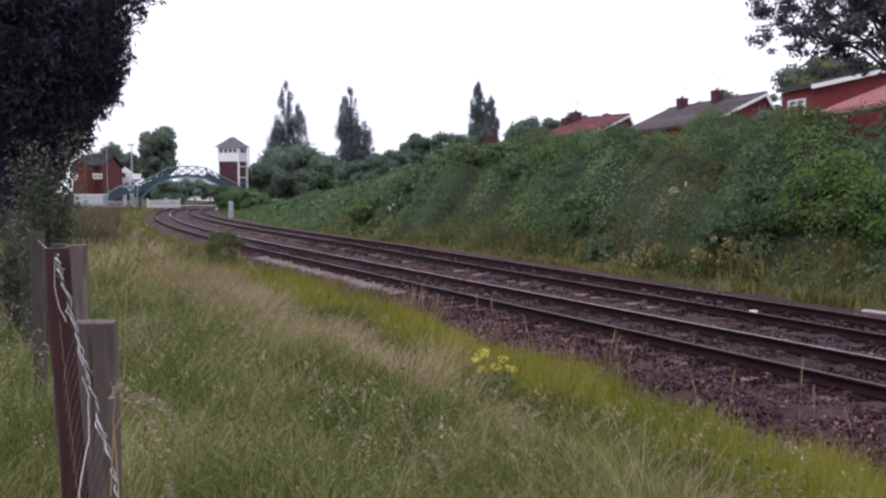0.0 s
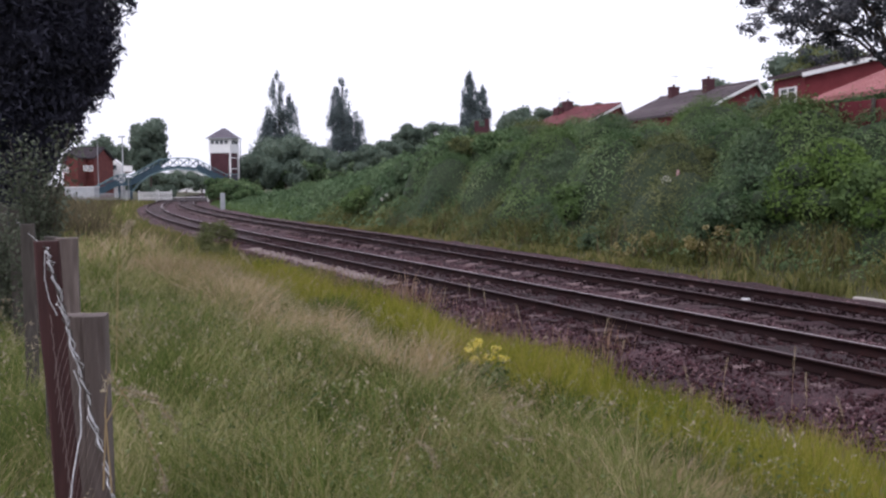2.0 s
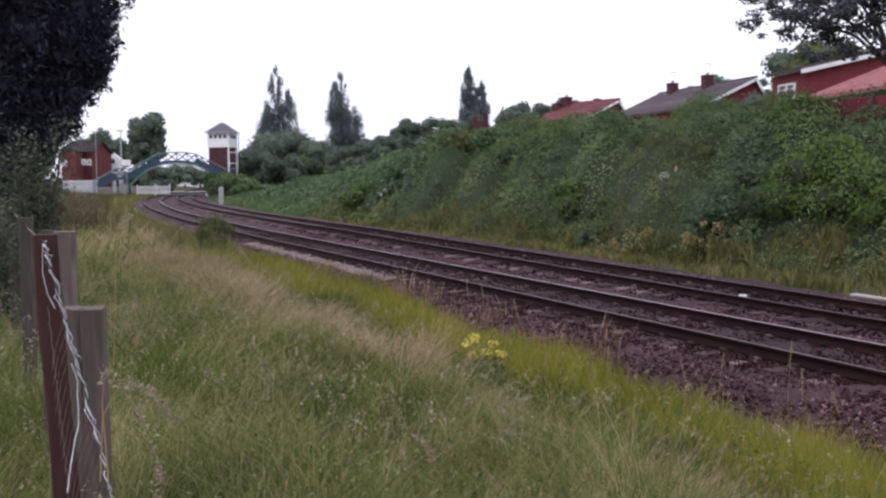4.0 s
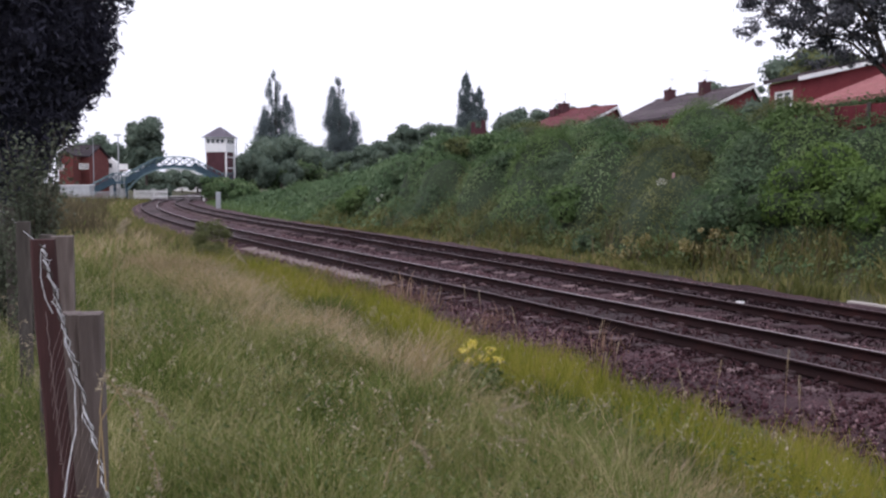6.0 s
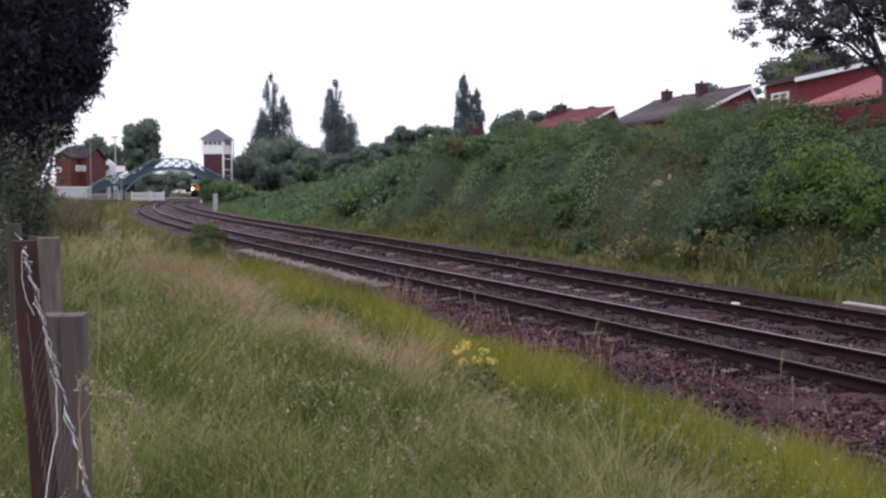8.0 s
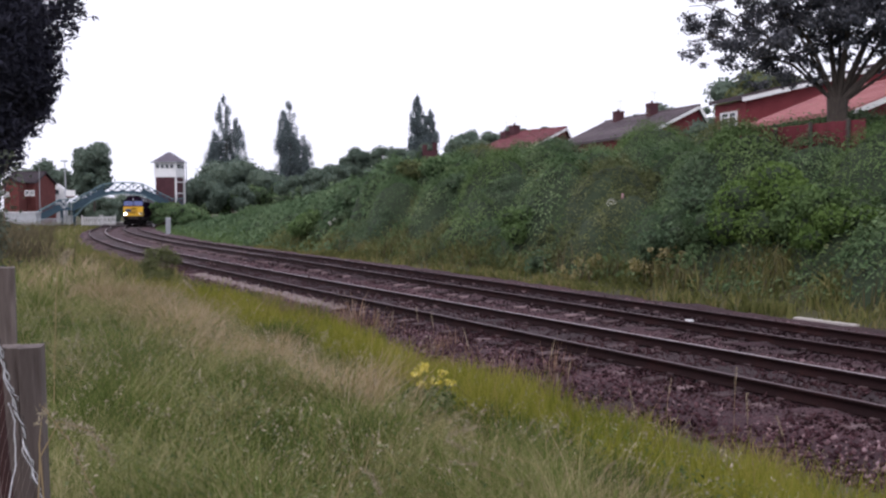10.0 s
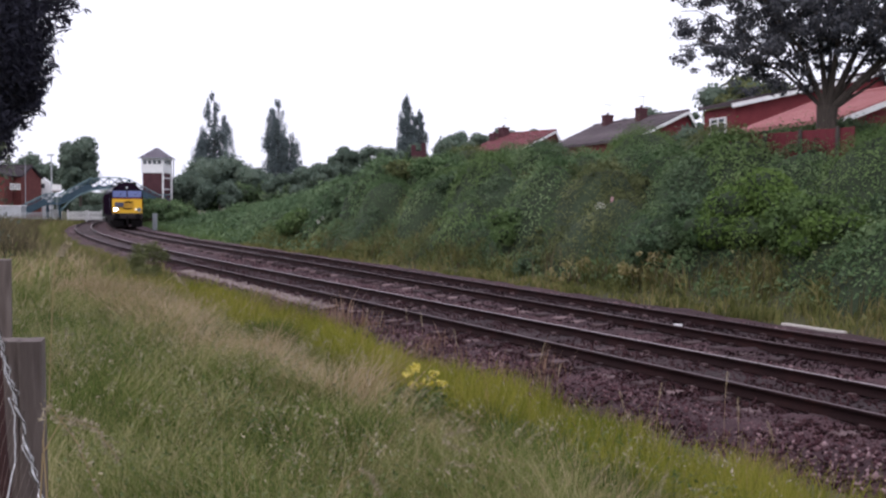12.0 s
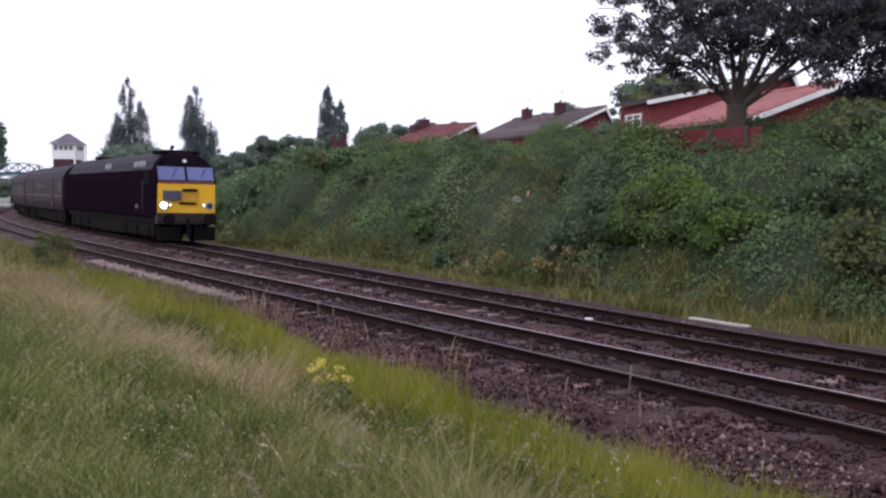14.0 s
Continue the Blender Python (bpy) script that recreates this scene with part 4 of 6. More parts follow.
# tall dead seed stalks standing in the ballast edge
for k in range(14):
    x0, y0, _ = along(random.uniform(6.5, 17), random.uniform(-2.7, -1.3))
    x0, y0 = float(x0), float(y0)
    h0, dx = random.uniform(0.5, 0.95), random.uniform(-0.12, 0.12)
    seed_stalk([(x0, y0, -0.48), (x0 + dx * 0.3, y0, -0.48 + h0 * 0.6), (x0 + dx, y0, -0.48 + h0)], "thin brown seed stalk at the edge of the ballast", 0.4)

for k in range(13):
    a = random.uniform(0.05, 0.5)
    x0, y0 = -0.80 + random.uniform(-0.12, 0.25), 2.55 + random.uniform(-0.3, 0.25)
    h0 = random.uniform(0.45, 0.85)
    dx, dy = random.uniform(-0.05, 0.25), random.uniform(-0.1, 0.1)
    seed_stalk([(x0, y0, 0.68), (x0 + dx * 0.2, y0 + dy * 0.2, 0.7 + h0 * 0.6), (x0 + dx * 0.6, y0 + dy * 0.6, 0.7 + h0), (x0 + dx * 1.15, y0 + dy, 0.7 + h0 * 0.8)], "pale dry grass stalk at the foot of the fence", 0.55)

# ---- fence ----
fence = holder("fence", pose(*(-1.04, 2.92, 1.92)), "old post fence with rusty wire netting along the meadow", "fence")
FX, FY = fence.location.x, fence.location.y
FZ = 0.70
fence.location.z = FZ


def fence_post(x, y, top, w, d, mat, turn, label="", lean=0.0):
    h = top - FZ
    bm = bmesh.new()
    rings = 7
    for i in range(rings + 1):
        z = -0.3 + (h + 0.3) * i / rings
        for a, b in ((-1, -1), (1, -1), (1, 1), (-1, 1)):
            bm.verts.new((a * w / 2 + random.uniform(-0.004, 0.004) + lean * z, b * d / 2 + random.uniform(-0.004, 0.004), z))
    bm.verts.ensure_lookup_table()
    vs = bm.verts
    for i in range(rings):
        for k in range(4):
            a, b = i * 4 + k, i * 4 + (k + 1) % 4
            bm.faces.new((vs[a], vs[b], vs[b + 4], vs[a + 4]))
    bm.faces.new((vs[rings * 4], vs[rings * 4 + 1], vs[rings * 4 + 2], vs[rings * 4 + 3]))
    bmesh.ops.bevel(bm, geom=[e for e in bm.edges if abs(e.verts[0].co.z - e.verts[1].co.z) > 0.02], offset=0.006, segments=1, affect="EDGES")
    o = part("post", bm, mat, fence, label)
    o.matrix_basis = pose(x - FX, y - FY, 0, 0, 0, turn)
    return o


fence_post(*((-1.02, 2.93, 1.92))[:2], ((-1.02, 2.93, 1.92))[2], 0.062, 0.10, M["post_wood"], 12, "grey weathered square post")
fence_post(*((-1.08, 2.93, 1.92))[:2], ((-1.08, 2.93, 1.92))[2], 0.055, 0.10, M["post_wood"], 16, "grey weathered half post split from its neighbour")
fence_post(*((-1.51, 4.03, 2.09))[:2], ((-1.51, 4.03, 2.09))[2], 0.085, 0.10, M["post_wood"], 18, "grey weathered square post")
fence_post(*((-1.02, 2.77, 2.16))[:2], ((-1.07, 2.75, 2.15))[2], 0.066, 0.05, M["red_board"], 25, "dark red-brown stained post with flaking surface", -0.05)


fence_post(*((-2.09, 5.30, 2.03))[:2], ((-2.09, 5.30, 2.03))[2], 0.07, 0.07, M["old_post"], 20, "grey weathered post, dark with lichen", 0.02)
fence_post(*((-2.81, 6.84, 2.04))[:2], ((-2.81, 6.84, 2.04))[2], 0.09, 0.09, M["old_post"], 20)
fence_post(*((-3.66, 8.66, 2.11))[:2], ((-3.66, 8.66, 2.11))[2], 0.09, 0.09, M["old_post"], 20)
fence_post(*((-4.78, 11.01, 2.11))[:2], ((-4.78, 11.01, 2.11))[2], 0.09, 0.09, M["old_post"], 20)


def wire(points, r, label="", mat="wire"):
    loc = [Vector(p) - Vector((FX, FY, FZ)) for p in points]
    fine = []
    for i in range(len(loc) - 1):
        a, b = loc[i], loc[i + 1]
        for k in range(6):
            t = k / 6
            fine.append(a.lerp(b, t) + Vector((random.uniform(-1, 1), random.uniform(-1, 1), random.uniform(-1, 1))) * r * 0.7)
    fine.append(loc[-1])
    return part("wire", tube(bmesh.new(), fine, [r] * len(fine), 5), M[mat], fence, label)


# the edge of the netting, twisted into a bundle that runs down across the posts
BUNDLE = [Vector(p) for p in ((-1.070, 2.705, 2.135), (-1.064, 2.700, 2.10), (-1.049, 2.695, 2.046), (-1.020, 2.690, 1.946), (-0.998, 2.685, 1.846), (-0.966, 2.680, 1.739), (-0.941, 2.670, 1.634), (-0.907, 2.655, 1.530), (-0.888, 2.640, 1.440))]


def on_bundle(t):
    k = min(int(t * (len(BUNDLE) - 1)), len(BUNDLE) - 2)
    return BUNDLE[k].lerp(BUNDLE[k + 1], t * (len(BUNDLE) - 1) - k)


def twisted(phase, amp, r, turns, t0, t1, mat, label):
    pts = []
    for k in range(91):
        t = t0 + (t1 - t0) * k / 90
        a = phase + turns * 6.283 * t + 0.6 * math.sin(23 * t + phase)
        w = amp * (0.7 + 0.5 * math.sin(31 * t + 2 * phase))
        pts.append(on_bundle(t) + Vector((math.cos(a) * w, math.sin(a) * w * 0.6, 0.4 * w * math.sin(2 * a))) - Vector((FX, FY, FZ)))
    part("wire", tube(bmesh.new(), pts, [r] * len(pts), 5), mat, fence, label)


twisted(0.0, 0.006, 0.0021, 11, 0.0, 1.0, M["wire"], "twisted galvanised wire hanging down the post")
twisted(2.1, 0.007, 0.0018, 9, 0.0, 1.0, M["wire"], "twisted galvanised wire hanging down the post")
twisted(4.2, 0.009, 0.0020, 10, 0.0, 0.95, M["old_post"], "dark rusted strand of the twisted wire")
twisted(1.2, 0.011, 0.0015, 13, 0.05, 1.0, M["old_post"], "dark rusted strand of the twisted wire")
twisted(5.2, 0.013, 0.0012, 8, 0.1, 0.8, M["wire"], "loose strand of wire")
wire([(-1.000, 2.685, 1.80), (-0.984, 2.680, 1.755), (-0.978, 2.660, 1.637), (-0.989, 2.630, 1.538), (-0.993, 2.605, 1.465)], 0.0020, "pale strand of wire leaving the bundle")
wire([(-1.075, 2.70, 2.12), (-1.078, 2.70, 2.05), (-1.066, 2.70, 1.99), (-1.045, 2.695, 1.95)], 0.0014, "curled end of wire on the post")
for k in range(16):
    q = on_bundle(0.40 + 0.034 * k)
    ln = 0.05 + 0.004 * k
    wire([tuple(q), (q.x - ln * 0.5, q.y - 0.004, q.z - ln * 1.5), (q.x - ln * 0.8, q.y - 0.002, q.z - ln * 3.0)], 0.0006, "fine strand of wire netting", "rust_wire")
for k in range(10):
    z = 1.95 - 0.05 * k
    wire([(-1.072 + 0.004 * k, 2.715, z), (-1.066 + 0.004 * k, 2.712, z - 0.03), (-1.070 + 0.004 * k, 2.714, z - 0.05)], 0.0009, "broken end of wire netting on the post", "rust_wire")
# low line wires between the further posts
wire([(-1.50, 4.03, 2.01), (-2.11, 5.29, 1.99), (-2.81, 6.84, 1.98), (-3.67, 8.66, 2.02), (-4.78, 11.01, 2.01)], 0.0016, "straining wire between the posts")

# ---- trees ----


def conifer_tree():
    x, y, _ = (-6.31, 14.70, 2.65)
    g = 0.75
    h = holder("conifer", pose(x, y, g), "tall dense dark cypress hedge tree beside the meadow", "conifer")
    bm = tube(bmesh.new(), [(0, 0, -0.3), (0.03, 0, 2.5), (0, 0.05, 6), (0, 0, 10.5)], [0.2, 0.17, 0.11, 0.03], 8)
    part("trunk", bm, M["bark"], h)
    blobs = []
    gq = np.random.default_rng(12)
    for k in range(190):
        z = gq.uniform(2.2, 11.5) if k < 120 else gq.uniform(2.2, 4.6)
        rad = float(np.interp(z, [2.2, 2.7, 3.2, 3.8, 5.3, 7.0, 9.5, 11.5], [0.35, 0.7, 1.2, 1.6, 2.12, 2.42, 1.6, 0.3]))
        a = gq.uniform(0, 2 * math.pi)
        r = rad * gq.uniform(0.75, 1.0) - 0.35
        blobs.append((math.cos(a) * r, math.sin(a) * r, z - g, 0.45, 0.45, 0.65))
    p, nr = crown_points(blobs, 70000, 0.7)
    nr = nr * [1, 1, 0.4] + np.array([0, 0, 0.35])
    # upswept sprays, each a tapering tuft of scale leaves
    m, per = 1900, 46
    zs = np.where(gq.random(m) < 0.35, gq.uniform(2.35, 4.0, m), gq.uniform(2.4, 11.0, m))
    rs_ = np.interp(zs, [2.2, 2.7, 3.2, 3.8, 5.3, 7.0, 9.5, 11.5], [0.35, 0.7, 1.2, 1.6, 2.12, 2.42, 1.6, 0.3]) - 0.55
    az = gq.uniform(0, 2 * math.pi, m)
    root = np.stack([np.cos(az) * rs_, np.sin(az) * rs_, zs - g], 1)
    axis = np.stack([np.cos(az), np.sin(az), gq.uniform(0.2, 0.9, m)], 1) + gq.normal(0, 0.2, (m, 3))
    axis *= (gq.uniform(0.32, 0.72, m) / np.linalg.norm(axis, axis=1))[:, None]
    tt = gq.random((m, per)) ** 0.8
    q = root[:, None] + axis[:, None] * tt[..., None] + gq.normal(0, 1, (m, per, 3)) * (0.11 * (1.15 - tt))[..., None]
    p = np.concatenate([p, q.reshape(-1, 3)])
    nr = np.concatenate([nr, np.repeat(np.cross(axis, gq.normal(0, 1, (m, 3))), per, 0) + np.array([0, 0, 0.3])])
    v, f = leaves(p, nr, 0.062, 0.45, 0.24)
    o = new("foliage", mesh_from("foliage", v, f, M["conifer"]))
    o.parent = h
    c = [(0, 0, z - g, r, r, 1.1) for z, r in ((2.6, 0.45), (3.0, 0.75), (3.5, 1.05), (4.2, 1.3), (5.3, 1.6), (7.0, 1.8), (8.6, 1.4), (10.2, 0.9))]
    part("inner_crown", core_mesh(bmesh.new(), c, 1.0), M["conifer"], h)


conifer_tree()


def twiggy(name, base, top_h, spread, n_branch, leaf_n, leaf, mat, label, seed=1, leafsize=0.05, trunk=0.03):
    """A thin shrub or sapling: stems with loose leaves along them."""
    g = random.Random(seed)
    h = holder(name, pose(*base), label, "shrub")
    pts = []
    for k in range(n_branch):
        a, d = g.uniform(0, 6.28), spread * g.uniform(0.2, 1.0)
        tip = Vector((math.cos(a) * d, math.sin(a) * d, top_h * g.uniform(0.55, 1.0)))
        mid = Vector((tip.x * 0.3, tip.y * 0.3, tip.z * 0.55))
        part("branch", tube(bmesh.new(), [(0, 0, -0.1), mid, tip], [trunk, trunk * 0.6, trunk * 0.2], 5), M["bark"], h)
        for i in range(leaf_n // n_branch):
            t = g.uniform(0.25, 1.0)
            q = mid.lerp(tip, (t - 0.5) * 2) if t > 0.5 else Vector((0, 0, 0)).lerp(mid, t * 2)
            pts.append([q.x + g.gauss(0, 0.075), q.y + g.gauss(0, 0.075), q.z + g.gauss(0, 0.075)])
    pts = np.array(pts)
    v, f = leaves(pts, np.tile([0, 0, 1.0], (len(pts), 1)), leafsize, 0.8)
    o = new("foliage", mesh_from("foliage", v, f, mat))
    o.parent = h
    return h


sx, sy, sz = (-3.35, 8.35, 2.02)
twiggy("sapling", (sx, sy, 0.75), 2.0, 0.32, 24, 7500, 0.05, M["sapling_leaf"], "young grey-green sapling growing beside the fence", 5, 0.019, 0.011)
sx, sy, sz = (-4.15, 9.65, 1.98)
twiggy("sapling", (sx, sy, 0.75), 1.55, 0.45, 18, 4200, 0.05, M["sapling_leaf"], "grey-green scrub sapling beside the fence", 9, 0.019, 0.011)


def grown_tree():
    """The broad tree on the bank, with its forked trunk and open crown."""
    bx, by, bz = (14.43, 30.87, 4.38)
    h = holder("tree", pose(bx, by, bz - 0.6), "broad leafy tree with a short forked trunk on the bank top", "tree")
    g = random.Random(8)
    fork = Vector((0, 0, 1.75))
    part("trunk", tube(bmesh.new(), [(0, 0, -0.8), (0.02, 0, 0.5), (-0.02, 0, 1.3), fork], [0.46, 0.36, 0.30, 0.33], 10), M["bark"], h)
    tips = []
    right = Vector((math.cos(radians(-25)), math.sin(radians(-25)), 0))
    away = Vector((0.42, 0.9, 0))
    for k, (u, w, z, r) in enumerate(((-3.7, 0.2, 2.2, 0.09), (-2.4, -0.8, 4.2, 0.12), (-0.8, 0.8, 5.8, 0.14), (0.9, -0.6, 5.6, 0.14), (2.6, 0.5, 4.6, 0.16), (4.3, -0.3, 2.9, 0.15), (6.2, 0.4, 2.6, 0.11), (-4.3, 0.8, 3.6, 0.08), (4.2, 1.4, 5.2, 0.10), (0.2, 2.2, 4.6, 0.10), (-2.0, 0.6, 2.2, 0.07), (1.8, -1.0, 2.6, 0.07), (6.6, -0.5, 4.4, 0.10), (-3.4, -0.4, 5.2, 0.08))):
        tip = fork + right * u + away * w + Vector((0, 0, z))
        m1 = fork.lerp(tip, 0.35) + Vector((0, 0, 0.35))
        m2 = fork.lerp(tip, 0.7) + Vector((g.uniform(-0.2, 0.2), g.uniform(-0.2, 0.2), 0.3))
        part("limb", tube(bmesh.new(), [fork - Vector((0, 0, 0.2)), m1, m2, tip], [r * 0.8, r * 0.55, r * 0.36, r * 0.15], 7), M["bark"], h)
        for j in range(9):
            q = m1.lerp(tip, g.uniform(0.1, 1.0))
            e = q + right * g.uniform(-1.3, 1.3) + away * g.uniform(-1.3, 1.3) + Vector((0, 0, g.uniform(-0.5, 1.1)))
            part("branch", tube(bmesh.new(), [q, q.lerp(e, 0.5) + Vector((0, 0, 0.12)), e], [r * 0.32, r * 0.2, 0.012], 5), M["bark"], h)
            tips.append(e)
        tips.append(tip)
    blobs = []
    for t in tips:
        for j in range(5):
            r = g.uniform(0.2, 0.46)
            blobs.append((t.x + g.uniform(-0.75, 0.75), t.y + g.uniform(-0.75, 0.75), t.z + g.uniform(-1.0, 0.6), r, r, r * 0.6))
    crown("foliage", blobs, 62000, 0.062, M["tree_leaf"], h, None, shell=0.95)


grown_tree()


bx, by, bz = (20.25, 31.07, 6.44)
round_tree_blobs = spray(0, 0, 4.7, 2.7, 2.4, 3.0, 34, 0.6, 1.05, 71)
tr2 = holder("tree", pose(bx, by, 3.4), "dense dark leafy tree beside the forked tree", "tree")
part("trunk", tube(bmesh.new(), [(0, 0, -0.5), (0.05, 0, 3.0)], [0.3, 0.2], 8), M["bark"], tr2)
crown("foliage", round_tree_blobs, 26000, 0.095, M["tree_leaf"], tr2, None, shell=0.8)
for (x, y, z, rx, rz, n, sd) in ((16.77, 28.41, 4.39, 1.6, 1.2, 10, 72), (16.40, 26.29, 4.50, 1.8, 1.5, 10, 73), (16.29, 28.68, 4.14, 1.4, 0.9, 8, 74)):
    bush("shrub", spray(x, y, z, rx, 1.3, rz * 0.7, n, rz * 0.4, rz * 0.6, sd), 3600, 0.09, M["olive_shrub"], "tall olive green shrub on the bank top")


def poplar(px, py, ground_z, height, radius, seed, n=9000, columns=((0, 0, 1.0),)):
    h = holder("poplar", pose(px, py, ground_z), "tall narrow grey-green poplar far behind the railway", "poplar", "poplars")
    part("trunk", tube(bmesh.new(), [(0, 0, -0.5), (0, 0, height * 0.6), (0, 0, height * 0.93)], [0.45, 0.25, 0.05], 7), M["bark"], h)
    g = np.random.default_rng(seed)
    blobs = []
    for cx, low, top in columns:
        for k in range(60):
            t = g.random()
            z = height * (0.22 + low * 0.3 + (0.76 * top - low * 0.3) * t)
            r = radius * float(np.interp(t, [0, 0.15, 0.5, 0.85, 1], [0.62, 0.85, 0.86, 0.52, 0.12]))
            a = g.uniform(0, 6.28)
            d = r * 0.9 * g.random() ** 0.5
            q = max(0.42, r * 0.32)
            blobs.append((cx * radius + math.cos(a) * d, math.sin(a) * d, z, q, q, q * 2.6))
    crown("foliage", blobs, n * 2, 0.2, M["hazed_poplar_leaf"], h, None, shell=0.8)


x, y, z = (-39.24, 253.98, 8.12)
poplar(x, y, 3, ((-39.01, 254.02, 30.52))[2] - 3, 3.5, 1, 11000, ((-0.15, 0, 1.0), (0.75, 0.0, 0.72), (-0.75, 0, 0.55)))
x, y, z = (-23.46, 255.92, 8.13)
poplar(x, y, 3, ((-23.31, 255.94, 29.41))[2] - 3, 3.6, 2, 12000, ((-0.1, 0, 1.0), (0.85, 0.0, 0.55), (-0.4, 0, 0.85)))
x, y, z = (7.78, 204.84, 6.92)
poplar(x, y, 4, ((7.78, 204.84, 24.41))[2] - 4, 2.5, 3, 8000, ((-0.25, 0, 1.0), (0.75, 0.0, 0.82)))


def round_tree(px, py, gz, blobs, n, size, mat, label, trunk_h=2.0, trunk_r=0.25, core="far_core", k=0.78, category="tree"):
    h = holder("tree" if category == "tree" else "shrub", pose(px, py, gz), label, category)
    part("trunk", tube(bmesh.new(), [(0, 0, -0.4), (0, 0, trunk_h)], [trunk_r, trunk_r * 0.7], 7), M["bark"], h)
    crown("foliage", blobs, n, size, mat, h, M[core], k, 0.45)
    return h


# the large tree behind the footbridge
x, y, z = (-47.01, 165.45, 1.45)
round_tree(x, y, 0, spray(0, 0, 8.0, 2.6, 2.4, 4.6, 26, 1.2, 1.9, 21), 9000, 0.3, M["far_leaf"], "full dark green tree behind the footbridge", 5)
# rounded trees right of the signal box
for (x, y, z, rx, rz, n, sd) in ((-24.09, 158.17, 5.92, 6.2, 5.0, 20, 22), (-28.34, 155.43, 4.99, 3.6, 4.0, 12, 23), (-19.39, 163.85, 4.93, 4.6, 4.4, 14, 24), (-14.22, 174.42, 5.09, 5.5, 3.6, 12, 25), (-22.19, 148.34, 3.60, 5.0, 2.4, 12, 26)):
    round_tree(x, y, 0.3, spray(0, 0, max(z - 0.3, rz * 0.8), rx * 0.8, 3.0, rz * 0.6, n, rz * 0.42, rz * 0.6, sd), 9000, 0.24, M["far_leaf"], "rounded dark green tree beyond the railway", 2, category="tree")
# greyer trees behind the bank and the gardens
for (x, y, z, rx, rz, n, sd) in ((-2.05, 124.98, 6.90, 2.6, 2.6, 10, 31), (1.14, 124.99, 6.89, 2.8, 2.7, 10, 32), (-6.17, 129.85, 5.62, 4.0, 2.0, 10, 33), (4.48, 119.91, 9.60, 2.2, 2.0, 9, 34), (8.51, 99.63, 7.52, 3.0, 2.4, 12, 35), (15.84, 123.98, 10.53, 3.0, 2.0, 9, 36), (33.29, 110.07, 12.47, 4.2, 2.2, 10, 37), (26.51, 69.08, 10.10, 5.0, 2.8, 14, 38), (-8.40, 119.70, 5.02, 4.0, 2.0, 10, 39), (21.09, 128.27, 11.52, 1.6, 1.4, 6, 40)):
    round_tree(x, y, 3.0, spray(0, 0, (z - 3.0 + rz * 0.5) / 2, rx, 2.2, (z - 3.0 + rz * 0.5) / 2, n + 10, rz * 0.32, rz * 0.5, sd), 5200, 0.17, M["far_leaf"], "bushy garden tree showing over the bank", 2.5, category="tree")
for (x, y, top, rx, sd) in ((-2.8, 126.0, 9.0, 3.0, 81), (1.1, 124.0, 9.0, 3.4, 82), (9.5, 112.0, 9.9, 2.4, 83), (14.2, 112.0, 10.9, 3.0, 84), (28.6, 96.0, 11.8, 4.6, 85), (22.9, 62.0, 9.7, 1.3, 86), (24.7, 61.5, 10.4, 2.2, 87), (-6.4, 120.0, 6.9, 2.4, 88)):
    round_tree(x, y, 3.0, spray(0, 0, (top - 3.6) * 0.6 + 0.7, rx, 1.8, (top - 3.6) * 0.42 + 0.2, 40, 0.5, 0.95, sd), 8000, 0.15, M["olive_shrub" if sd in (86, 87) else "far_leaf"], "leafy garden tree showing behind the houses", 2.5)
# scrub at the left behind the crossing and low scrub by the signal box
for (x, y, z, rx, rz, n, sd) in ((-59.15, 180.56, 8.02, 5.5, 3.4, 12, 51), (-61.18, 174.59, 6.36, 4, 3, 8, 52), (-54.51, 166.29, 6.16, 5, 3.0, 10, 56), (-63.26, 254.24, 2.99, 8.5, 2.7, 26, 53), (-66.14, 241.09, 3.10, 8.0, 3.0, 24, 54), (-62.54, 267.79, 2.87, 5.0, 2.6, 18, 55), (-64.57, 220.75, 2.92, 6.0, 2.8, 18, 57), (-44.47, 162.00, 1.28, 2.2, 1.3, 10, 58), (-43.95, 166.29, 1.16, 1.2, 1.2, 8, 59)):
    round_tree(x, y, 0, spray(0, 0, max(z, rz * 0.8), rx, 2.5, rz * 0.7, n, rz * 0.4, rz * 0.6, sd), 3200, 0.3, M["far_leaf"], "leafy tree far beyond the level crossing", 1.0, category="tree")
for (x, y, z, rx, rz, n, sd) in ((-30.69, 162.12, 2.82, 4.5, 2.4, 10, 64), (-24.16, 150.06, 2.77, 5.0, 2.4, 12, 65), (-19.52, 153.76, 3.21, 5.0, 2.6, 12, 66), (-14.80, 159.31, 3.95, 5.0, 2.8, 12, 67), (-8.82, 149.73, 4.69, 5.0, 2.8, 12, 68), (-28.80, 132.91, 1.30, 1.2, 1.1, 8, 69), (-30.37, 136.68, 1.60, 0.55, 1.6, 9, 60), (-28.54, 136.03, 2.12, 1.5, 1.5, 9, 70), (-24.52, 125.63, 1.49, 2.6, 1.6, 8, 61), (-19.96, 110.20, 0.78, 2.4, 1.0, 8, 62), (-26.73, 131.30, 1.98, 2.0, 1.6, 7, 63)):
    bush("shrub", spray(x, y, max(z, 0.6), rx, 1.6, rz * 0.7, n, rz * 0.4, rz * 0.6, sd), 2400, 0.17, M["bramble"], "low green scrub beyond the railway")

# ---- houses behind the bank ----


